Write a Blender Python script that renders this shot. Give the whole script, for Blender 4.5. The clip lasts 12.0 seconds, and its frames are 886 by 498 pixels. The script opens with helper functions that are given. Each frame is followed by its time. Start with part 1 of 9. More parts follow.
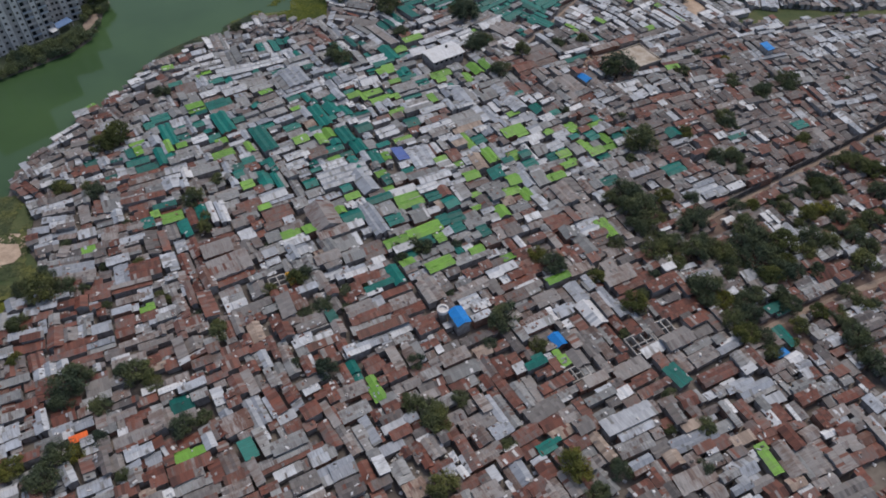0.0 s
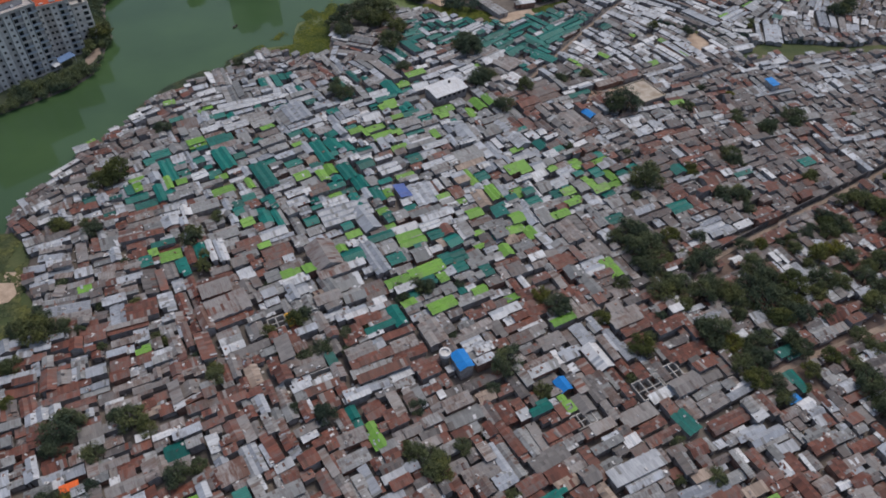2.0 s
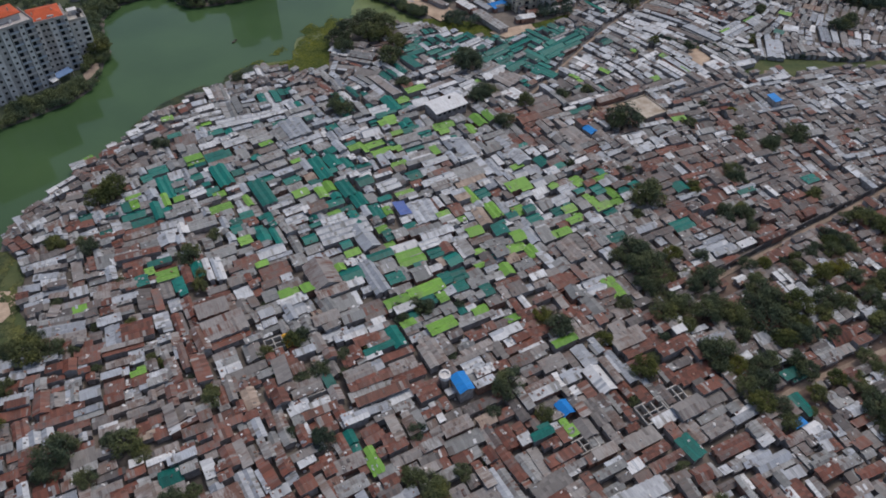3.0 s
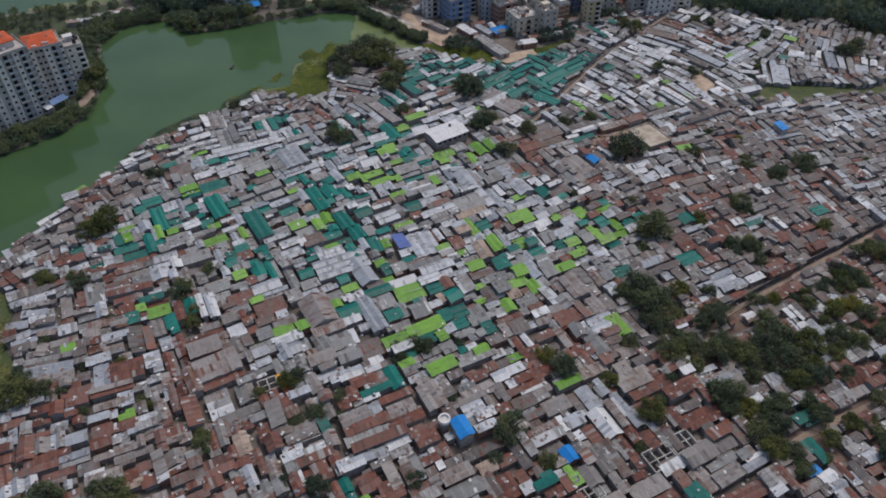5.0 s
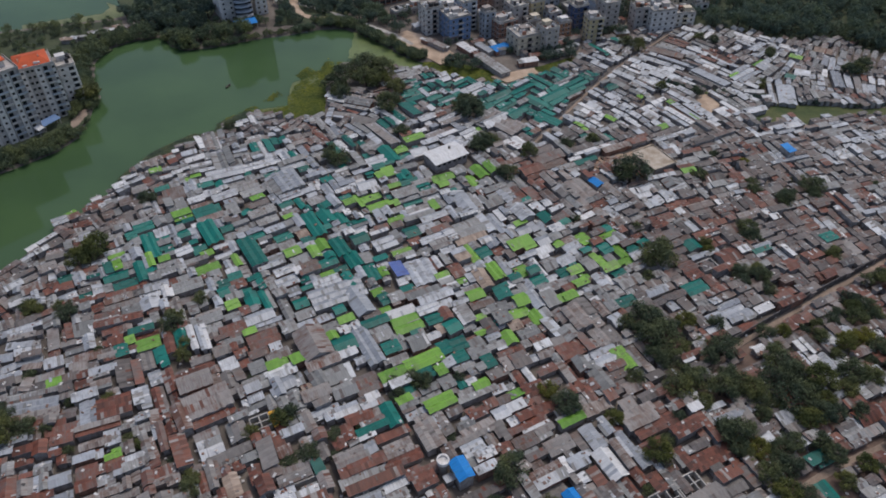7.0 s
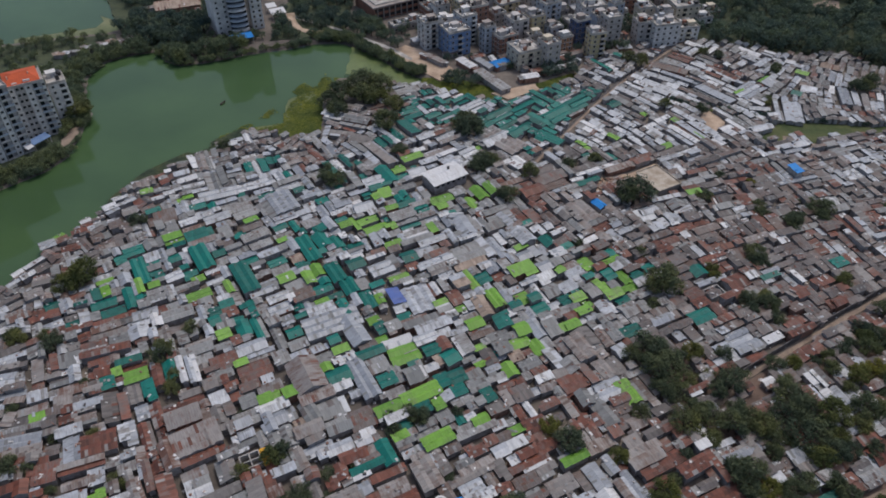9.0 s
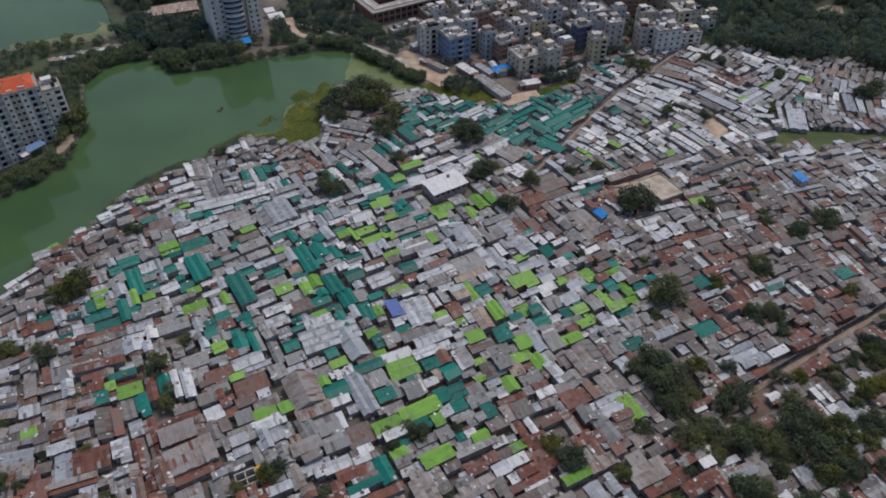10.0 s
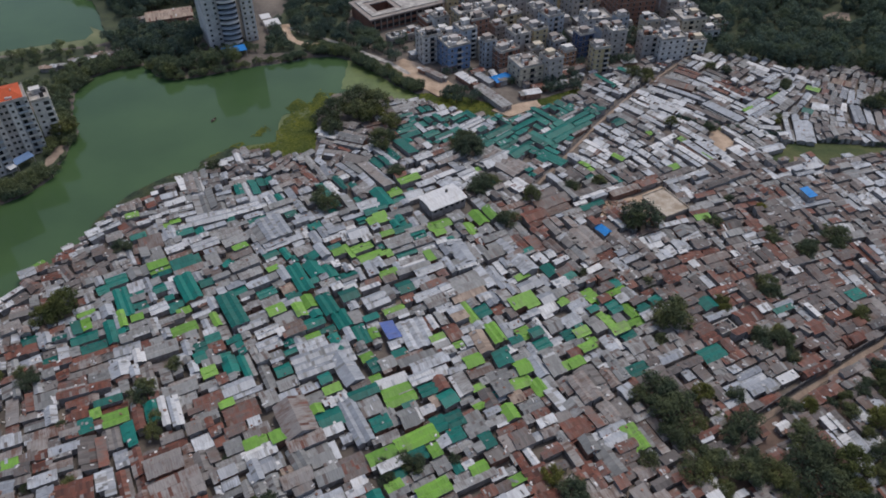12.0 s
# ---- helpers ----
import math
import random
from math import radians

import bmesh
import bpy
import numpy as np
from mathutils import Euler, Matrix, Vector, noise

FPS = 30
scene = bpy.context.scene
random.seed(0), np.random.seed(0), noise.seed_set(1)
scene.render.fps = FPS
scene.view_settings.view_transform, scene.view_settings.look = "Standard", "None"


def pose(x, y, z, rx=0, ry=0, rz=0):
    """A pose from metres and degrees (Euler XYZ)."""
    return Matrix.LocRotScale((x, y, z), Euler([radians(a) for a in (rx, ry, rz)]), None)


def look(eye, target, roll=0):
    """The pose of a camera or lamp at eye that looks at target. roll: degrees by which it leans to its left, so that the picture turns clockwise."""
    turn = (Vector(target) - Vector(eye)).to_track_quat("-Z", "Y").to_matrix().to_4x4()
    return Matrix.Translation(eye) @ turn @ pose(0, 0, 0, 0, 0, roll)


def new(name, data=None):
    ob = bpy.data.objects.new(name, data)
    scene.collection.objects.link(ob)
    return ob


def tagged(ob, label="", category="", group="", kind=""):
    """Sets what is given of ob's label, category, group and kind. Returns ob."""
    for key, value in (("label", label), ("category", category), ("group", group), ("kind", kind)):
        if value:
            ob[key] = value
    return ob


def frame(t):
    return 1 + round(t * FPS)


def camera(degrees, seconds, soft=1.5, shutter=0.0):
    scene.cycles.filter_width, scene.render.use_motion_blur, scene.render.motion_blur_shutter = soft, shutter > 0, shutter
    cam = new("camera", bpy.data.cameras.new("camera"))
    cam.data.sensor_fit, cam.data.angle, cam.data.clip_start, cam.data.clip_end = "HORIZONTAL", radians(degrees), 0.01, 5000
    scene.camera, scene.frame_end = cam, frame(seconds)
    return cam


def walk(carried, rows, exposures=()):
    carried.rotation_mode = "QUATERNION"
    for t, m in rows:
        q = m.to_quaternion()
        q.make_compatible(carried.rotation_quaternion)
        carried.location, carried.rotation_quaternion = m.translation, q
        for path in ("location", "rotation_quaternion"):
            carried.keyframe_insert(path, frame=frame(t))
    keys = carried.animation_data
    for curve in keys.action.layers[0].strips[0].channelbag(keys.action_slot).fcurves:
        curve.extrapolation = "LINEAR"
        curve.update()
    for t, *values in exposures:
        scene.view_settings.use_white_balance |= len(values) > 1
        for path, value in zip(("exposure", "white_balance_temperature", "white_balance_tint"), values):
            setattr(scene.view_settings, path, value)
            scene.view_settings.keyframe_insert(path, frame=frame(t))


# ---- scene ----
cam = camera(62.3, 12.0, soft=1.8)
PATH = [
    (0, (1.53, 0.27, 188.56), (-1.19, 55.43, 130.64), 0.0),
    (0.5, (1.49, 1.65, 188.59), (-1.35, 57.37, 131.23), -0.0),
    (1, (1.45, 3.17, 188.64), (-1.47, 59.37, 131.76), -0.0),
    (1.5, (1.34, 4.96, 188.73), (-1.66, 61.60, 132.29), -0.1),
    (2, (1.29, 7.11, 188.82), (-1.83, 64.19, 132.86), -0.1),
    (2.5, (1.23, 9.40, 188.91), (-1.89, 66.84, 133.31), -0.1),
    (3, (1.23, 11.75, 188.97), (-1.97, 69.55, 133.78), -0.1),
    (5, (1.31, 21.94, 189.26), (-2.13, 80.86, 135.22), -0.2),
    (5.5, (1.31, 24.70, 189.29), (-2.17, 83.82, 135.45), -0.2),
    (6, (1.32, 27.36, 189.33), (-2.24, 86.60, 135.69), -0.2),
    (6.5, (1.24, 29.98, 189.38), (-2.28, 89.34, 135.90), -0.2),
    (7, (1.21, 32.75, 189.44), (-2.31, 92.23, 136.08), -0.2),
    (9, (1.34, 44.01, 189.60), (-2.26, 103.89, 136.64), -0.2),
    (9.5, (1.33, 46.80, 189.63), (-2.31, 106.72, 136.71), -0.2),
    (10, (1.27, 49.54, 189.68), (-2.37, 109.46, 136.80), -0.2),
    (10.5, (1.30, 52.40, 189.67), (-2.34, 112.36, 136.83), -0.2),
    (11, (1.36, 55.17, 189.68), (-2.28, 115.09, 136.80), -0.2),
    (11.5, (1.41, 57.83, 189.70), (-2.19, 117.71, 136.78), -0.1),
    (12, (1.41, 60.71, 189.68), (-2.23, 120.55, 136.72), -0.1),
]
walk(cam, [(t, look(eye, target, roll)) for t, eye, target, roll in PATH])
LIME_ROOFS_A = [
    (-117.5, 256, 6.3, 6.3, 33), (-132.3, 226, 6.7, 2.7, -57), (-121, 228.3, 7.4, 3.6, -57), (-115.2, 229, 3.2, 2.7, 18),
    (-97.8, 225.8, 7.8, 4.5, 34), (-87.8, 230.9, 6.3, 3.6, -50), (-162.9, 254.2, 3.7, 2.2, 62), (-89.7, 268.4, 4.8, 3.6, 42),
    (-42.9, 271.7, 7.5, 4, 38), (-39.9, 265.9, 11.6, 4.5, 30), (-51.7, 268.3, 3.8, 3.6, 41), (-34.2, 267.6, 3.8, 3.6, 40),
    (-30.9, 257.7, 6.1, 3.6, 37), (-27.1, 239.5, 6.8, 4, 27), (-68.4, 236.5, 5.3, 4.5, 35), (-59.9, 236.5, 6.2, 3.6, -60),
    (-57.2, 240.1, 8.2, 4.5, -56), (-52.6, 224.7, 4.1, 4, 33), (-30.7, 227, 6.6, 2.7, -66),
]
LIME_ROOFS_B = [
    (-35.1, 279.8, 7.1, 2.7, 26), (-16.4, 268, 5.3, 2.7, -62), (-74.4, 257.4, 3.5, 2.7, 41), (-10.5, 226.4, 4.4, 3.6, 38),
    (-13.6, 281.4, 3.7, 4.5, 37), (18.3, 259.1, 4.8, 3.6, 48), (-0.1, 239.4, 10.3, 3.1, -62), (8.8, 230, 8.2, 4.5, -62),
    (18.9, 244.7, 9, 6.8, 29), (32.6, 245.9, 3, 3.6, 45), (18.7, 230.6, 4, 5.4, 43), (42.2, 251.1, 4.1, 4.5, 49),
    (44.2, 248, 3.9, 3.6, 34), (52.3, 252.3, 7.6, 3.6, 31), (47.9, 238.7, 7.1, 4, -46), (50.7, 235, 5.8, 4.5, 27),
    (55.9, 237, 5.8, 3.6, 30), (56.1, 243.4, 6, 3.6, -57), (38.4, 231.9, 4.8, 3.6, 32),
]
LIME_ROOFS_C = [
    (39.8, 225.4, 4.7, 3.6, 32), (-106.4, 187.9, 6.6, 5, 26), (-113.1, 189.1, 2.1, 3.6, 46), (-83.4, 207.4, 3.8, 4.5, 37),
    (-131.2, 171.2, 4, 3.6, 25), (-74.4, 195.6, 3.6, 2.7, 35), (-62, 182.6, 6.5, 3.6, 30), (-55.7, 184.4, 3.3, 4.5, 40),
    (-42.5, 203.1, 4.8, 2.7, 31), (-29.5, 208, 3.4, 3.6, 32), (-21.3, 202.3, 9.1, 7.7, 20), (-33.7, 217.3, 3.3, 4.5, 40),
    (-23.5, 179.5, 8, 5.4, 30), (-14.3, 186, 12.1, 5.4, 36), (-8.5, 182.1, 2.5, 4.5, 35), (1.8, 217.4, 5.3, 4.5, 30),
    (3.9, 206, 3.3, 3.6, 36), (17.9, 215.5, 4.3, 5.4, 30), (16.4, 210, 7, 4.5, 24),
]
LIME_ROOFS_D = [
    (21.9, 208.3, 6.1, 4.5, -64), (3.8, 200.2, 3, 3.6, 43), (13.5, 197.3, 4.9, 4.5, -66), (34.5, 217.8, 6.7, 3.6, 31),
    (50.8, 190.7, 8.3, 5, -69), (4.5, 177.5, 4.5, 3.6, 27), (-138.1, 284, 4.1, 2.8, 28), (-121.4, 282.1, 6.2, 2.8, 32),
    (-40.2, 285.1, 6.4, 2.8, -48), (-13.2, 285.5, 9.3, 4.3, 27), (-1, 285.5, 7.5, 3.8, -59), (-102.2, 146.5, 3.8, 3.3, 35),
    (-7.9, 169.4, 8.9, 4.8, 36), (-18.7, 170.6, 6.9, 2.8, 39), (32, 165.8, 7.9, 3.8, 32), (15.5, 174.5, 3.9, 2.8, 38),
    (-73.4, 95.9, 7.2, 4, 30), (-24.6, 119.4, 8.4, 3.6, -52), (31.4, 133.1, 6.2, 2.4, -64),
]
LIME_ROOFS_E = [
    (86, 101.7, 8.7, 2.8, -72), (48.9, 331.4, 7.3, 2.7, -37), (103.8, 342.3, 6.1, 1.8, -59), (92.2, 297.3, 5.6, 2.7, 14),
    (132.1, 385.5, 6.3, 2.3, 40), (148.4, 399.2, 8.1, 2, 42), (170.4, 407.1, 5.7, 4, -35), (-29, 316.7, 9, 4.5, 28),
    (-34.3, 307.3, 4.8, 5.4, 33), (-39.1, 288.4, 7.2, 5.4, 27), (1.3, 291.5, 8.1, 6.3, -50),
]
LIME_ROOFS = LIME_ROOFS_A + LIME_ROOFS_B + LIME_ROOFS_C + LIME_ROOFS_D + LIME_ROOFS_E
TEAL_ROOFS_A = [
    (-108, 258.9, 10, 5.4, 32), (-130.2, 247.6, 6.4, 5.4, 31), (-123.7, 235.7, 14.5, 5, -57), (-117.5, 234.6, 4.8, 3.6, 20),
    (-132.4, 243.4, 3.1, 4.5, 44), (-113.2, 244.5, 3.7, 4.5, 37), (-102.4, 244.8, 14, 6.3, -53), (-97, 248.7, 4.1, 3.6, 25),
    (-104.2, 236.5, 4.3, 4.5, 30), (-114, 276.4, 5.5, 3.6, 30), (-129.3, 220.6, 10.8, 4, 24), (-121.2, 223, 10.4, 4.5, -55),
    (-125.4, 216.1, 7.2, 3.6, 28), (-148.4, 217.7, 4.2, 5.4, 68), (-138.3, 218.8, 3.6, 3.1, 24), (-134.2, 224.3, 5.7, 2.7, -53),
    (-89.8, 218.1, 3.3, 4.5, 35), (-92.1, 259.5, 3.5, 4.5, 43), (-76.5, 264.2, 4.8, 4.5, 41),
]
TEAL_ROOFS_B = [
    (-71.1, 266.6, 6.1, 3.6, -46), (-83.7, 245.2, 3.8, 3.6, 41), (-73.7, 244.8, 5.9, 4, 36), (-83.2, 234.7, 16.3, 6.3, -54),
    (-63.4, 253.1, 14.6, 5.4, -62), (-59.1, 258.4, 8, 5.4, -47), (-46.7, 255.6, 8.3, 2.7, 27), (-43.6, 244.7, 5.6, 5.4, 34),
    (-50.5, 239.8, 9.7, 5.4, -56), (-45, 234.1, 7.4, 5.4, -57), (-63.3, 243.1, 4.2, 3.6, 31), (-53.8, 230.9, 6.3, 4.5, 34),
    (-48.3, 228, 4.4, 3.6, 40), (-44.4, 221.7, 7.2, 4.5, -38), (-35.9, 227.3, 8.1, 4.5, -64), (-32.6, 224.3, 6.7, 5.4, -61),
    (-33.1, 234.2, 5.4, 2.7, 33), (-24.9, 250.4, 7.9, 5.4, 30), (-22.2, 279.7, 6.3, 3.6, 33),
]
TEAL_ROOFS_C = [
    (-59, 218.5, 4.2, 3.6, 39), (-52.5, 257.4, 6.5, 3.6, -61), (28.9, 262.8, 5.3, 4.5, -57), (36.7, 259.4, 3.7, 3.6, 44),
    (4.3, 240.5, 4.4, 5.4, 42), (16.7, 226.4, 3.6, 4.5, 37), (24.8, 226.1, 4.8, 4.5, 35), (21.6, 229.5, 3.7, 3.6, 37),
    (51.8, 244.2, 3.8, 5.4, 33), (44, 242.4, 3.3, 3.6, 39), (53.8, 232.7, 4.7, 4.5, 29), (60.9, 244.7, 4.2, 4.5, 30),
    (65.9, 249.2, 3.8, 3.6, 35), (35, 231.5, 3.9, 4.5, 39), (137.4, 255.1, 5.4, 4.5, 39), (110.6, 246.5, 7.2, 3.6, 23),
    (84.1, 248.3, 4.6, 5.4, -63), (-137.2, 209.1, 3.4, 3.6, 38), (-113.1, 185.2, 3.3, 5.4, 37),
]
TEAL_ROOFS_D = [
    (-110.6, 192.8, 7.5, 2.2, 22), (-96.4, 191.1, 7.2, 3.6, -58), (-88.7, 214, 2.9, 4.5, 39), (-99.9, 182.2, 8.3, 3.6, -53),
    (-78.2, 211.9, 9.4, 4.5, -63), (-72.1, 211, 9.4, 3.6, -55), (-59.7, 209.8, 4.2, 4.5, 30), (-48.1, 211.2, 3.9, 3.6, 32),
    (-45.3, 206.2, 3, 3.6, 36), (-41.2, 191.8, 6.7, 6.3, 29), (-25.6, 191.3, 5, 5, 30), (-32.3, 202.1, 8.8, 3.6, 27),
    (-30.7, 213.9, 2.8, 5.4, 46), (-12.2, 204.6, 4.8, 4.5, 25), (-7.9, 192.1, 3.5, 5.4, 31), (-13, 182.1, 4.5, 4.5, 28),
    (11.6, 218.2, 6.2, 5.4, -71), (-5.7, 201.6, 4.6, 5.4, 58), (-4.4, 193.4, 4.7, 5.4, 27),
]
TEAL_ROOFS_E = [
    (-2.9, 189.1, 3.8, 4.5, 28), (10.1, 203.8, 3.4, 3.6, 39), (55.1, 216.9, 7, 4.5, 25), (6.8, 186.9, 3, 5.4, 35),
    (-87.4, 285.7, 6.4, 3.8, 31), (80.5, 224.7, 7.9, 5.7, 30), (-22.7, 164.5, 8, 3.8, -55), (-27.3, 158.9, 9.6, 3.8, 33),
    (-41.9, 146.2, 5.9, 2.8, -53), (103.6, 155.5, 7.2, 4.8, 32), (101.9, 145.6, 7.4, 3.8, -73), (-80.3, 111.5, 5.4, 5.3, 19),
    (-57.3, 97.5, 5.7, 3.6, -46), (-31.5, 125.6, 6.9, 2.8, -56), (26.3, 103.3, 6.8, 3.2, 30), (23, 130.5, 6.2, 4, 26),
    (65.8, 128.5, 6.9, 4.8, -33), (66.8, 369.4, 5.4, 5.4, 14), (48.1, 302.9, 10.6, 2.7, 31),
]
TEAL_ROOFS_F = [
    (161.1, 385.3, 4, 4.5, -50), (-33.6, 355.6, 8.7, 4.5, 23), (-32.7, 340.4, 12.5, 5.4, -38), (9.8, 357.2, 15.3, 5.4, 39),
    (21.2, 364.3, 15.4, 5.4, 44), (37.6, 358.8, 15.7, 5.4, 38), (33.8, 337.2, 13, 5.4, -32), (48.5, 363.1, 13.5, 4.5, 42),
    (18.2, 338.5, 7.6, 5.4, 44), (-38.7, 303, 12.5, 5.4, -54),
]
TEAL_ROOFS = TEAL_ROOFS_A + TEAL_ROOFS_B + TEAL_ROOFS_C + TEAL_ROOFS_D + TEAL_ROOFS_E + TEAL_ROOFS_F
WHITE_ROOFS_A = [
    (-165.6, 239.3, 7.2, 2.2, 66), (-109.9, 250.2, 2.5, 2.7, 32), (-108.4, 215.9, 2.4, 3.6, 60), (-157.1, 265.4, 3.3, 3.6, 48),
    (-13.3, 233.9, 5.8, 3.1, -58), (-59.8, 250.3, 4.4, 2.7, -57), (-63.7, 225, 1.7, 2.7, 40), (-36.6, 249.3, 6.5, 1.8, 27),
    (10.5, 262.6, 6.2, 2.2, -70), (35.8, 281.2, 8.9, 3.6, -64), (32.9, 268.2, 5.6, 3.6, 38), (45.3, 265, 5.9, 3.6, 39),
    (50.1, 265.7, 5, 3.6, -57), (57.7, 263.4, 5.3, 3.1, 31), (13.4, 222.6, 3, 3.6, 51), (24.1, 233.5, 10.6, 1.8, -71),
    (33.2, 256, 4.9, 4.5, 29), (100.5, 276.1, 2, 2.7, 32), (120.8, 267.8, 3.1, 2.7, 33),
]
WHITE_ROOFS_B = [
    (-107.3, 211.4, 2.2, 4.5, 36), (-41.8, 197.5, 2.4, 3.6, 41), (-37.2, 199.5, 1.7, 2.7, 43), (-12, 197.2, 4, 2.7, 35),
    (41.8, 199.8, 7.3, 1.8, -77), (1.8, 178.1, 2.4, 3.6, 42), (20.4, 181.5, 7.9, 2.7, -53), (-133.7, 282.5, 4.5, 2.4, 37),
    (122.4, 224.5, 5.5, 1.9, 32), (-29.2, 168.8, 6.6, 2.4, 38), (71.5, 175.9, 5.9, 2.8, -46), (71.1, 172.2, 3.4, 2.4, 30),
    (-91.5, 115.3, 2.8, 2.4, 28), (-119.2, 82.3, 5, 2.8, 21), (52.2, 130.5, 10.4, 4.9, 29), (46.4, 338.5, 6.7, 3.6, -39),
    (52.7, 344.4, 6.4, 2.7, -43), (19.1, 317.2, 5.8, 3.6, -42), (49.4, 310.7, 10.6, 2.2, 27),
]
WHITE_ROOFS_C = [
    (57.4, 314.4, 5.3, 2.2, 35), (89.3, 355.9, 8.2, 3.6, 39), (118.3, 350.2, 6.9, 3.6, 31), (111.9, 340.3, 5.1, 3.6, -49),
    (141.9, 297.3, 7.3, 3.6, -54), (179.8, 360.1, 3, 2.7, -36), (-8.3, 138.1, 3.2, 1.6, -53), (-6.9, 135.1, 3.3, 1.6, -62),
    (22.5, 159.8, 3.1, 2.4, 22), (28.8, 149.4, 4.5, 1.6, -64), (31.6, 145.8, 2.9, 1.6, -50), (102, 136.1, 6.7, 3.2, 35),
    (-109.2, 99.8, 1.8, 2.4, 26), (-84.7, 116.6, 6.9, 1.6, 25), (48.8, 121.9, 3.9, 4, 40), (-0.4, 98.5, 2.2, 1.2, -63),
    (2.3, 93.9, 2.8, 1.6, -38), (90.3, 115.5, 5, 3.2, -64), (105.3, 110.3, 3.1, 3.2, 30),
]
WHITE_ROOFS_D = [
    (121, 437.2, 11.5, 3.6, -40), (160.3, 430.6, 5.4, 3.6, -33), (167.7, 419.1, 4.2, 3.6, -23), (171.2, 415.7, 4.1, 3.1, -23),
    (173.3, 406.3, 2.8, 3.1, -35), (90.2, 355.4, 4.5, 4, -36), (118.5, 346.8, 4.3, 4.1, -37), (111.7, 338.5, 5, 4.1, -48),
    (179.2, 359.8, 3.8, 3.6, -19), (-61, 309.4, 9.8, 3.6, -44), (-10.8, 372.2, 4.9, 3.6, 29), (-26.1, 322.3, 4.9, 3.6, 29),
    (18.6, 313.9, 5.7, 4.5, -22),
]
WHITE_ROOFS = WHITE_ROOFS_A + WHITE_ROOFS_B + WHITE_ROOFS_C + WHITE_ROOFS_D
SILVER_ROOFS_A = [
    (-164.9, 249.3, 4.9, 5.4, 37), (-149.7, 273, 4.6, 4.5, 46), (-145.9, 266.1, 3.9, 3.6, 40), (-128.6, 261.7, 8.8, 3.6, -58),
    (-122.3, 273.7, 6, 3.6, -50), (-115.2, 266.7, 5.6, 4.5, 39), (-119.1, 275.7, 7.9, 3.6, -58), (-110.6, 271.3, 6.9, 3.6, 39),
    (-103.5, 270.2, 9.3, 5.4, 41), (-100.6, 274.3, 4.5, 3.6, 52), (-121.5, 244.2, 4.4, 4.5, 35), (-117.7, 244.6, 9.7, 3.6, -58),
    (-109.9, 236.2, 5.4, 5.4, 46), (-127.6, 232.5, 7, 4.5, -49), (-130.4, 233.6, 3, 3.6, 43), (-135.3, 222.2, 4.8, 3.6, -46),
    (-142.2, 217.7, 7.1, 2.7, -49), (-144.4, 217.4, 7, 2.2, -53), (-96.6, 239, 5.4, 3.6, 42),
]
SILVER_ROOFS_B = [
    (-93.4, 232.3, 5.3, 3.6, 42), (-92.9, 237.9, 7.4, 2.7, -53), (-136.3, 215.5, 5, 4.5, -33), (-18.6, 229, 10.8, 7.2, 38),
    (-19.8, 253.5, 7.8, 5.4, 33), (-82.2, 268.3, 7.6, 3.6, -56), (-76.5, 271, 8.1, 4.5, 33), (-77.7, 249.3, 7.8, 4.5, 38),
    (-75.3, 229.9, 9.9, 3.1, 29), (-68.9, 226.2, 7.2, 4.5, 36), (-65.8, 221.2, 7.1, 5.4, 36), (-66.9, 272.9, 6, 2.7, 37),
    (-62, 276.4, 7.7, 3.6, -54), (-56.2, 275.2, 6.1, 4.5, 37), (-57.6, 267.3, 6.9, 3.6, -41), (-46.8, 279, 10.2, 6.3, 21),
    (-68.8, 256.3, 7.4, 4.5, -53), (-53, 245.6, 4, 3.6, 50), (-48.7, 248.3, 3, 3.6, 46),
]
SILVER_ROOFS_C = [
    (-45.8, 258.4, 5.9, 3.6, -49), (-39.2, 257.7, 6.9, 2.2, -75), (-37.1, 258.5, 7, 2.2, -74), (-41.2, 256.5, 6, 2.2, -74),
    (-33.8, 243.1, 8, 7.2, 35), (-15.8, 247.2, 9.3, 4.5, 33), (-17.8, 272.5, 7.4, 3.6, 33), (-15.3, 259.1, 10.4, 3.6, 32),
    (-52.3, 220.6, 10.5, 5.4, 23), (-4.7, 271.4, 13.4, 7.2, -69), (4.7, 258.4, 11.7, 4.5, -62), (10.7, 258.7, 11.9, 4.5, -60),
    (18.4, 264.5, 11.5, 7.2, -51), (56.1, 267.5, 5.8, 3.6, -51), (13.9, 230.3, 7.8, 3.6, -69), (27.7, 247.4, 5.2, 5.4, 37),
    (27.9, 242.1, 6.3, 5.4, 35), (38, 245.5, 6.4, 4.5, 35), (35, 237.4, 5.8, 5.4, 44),
]
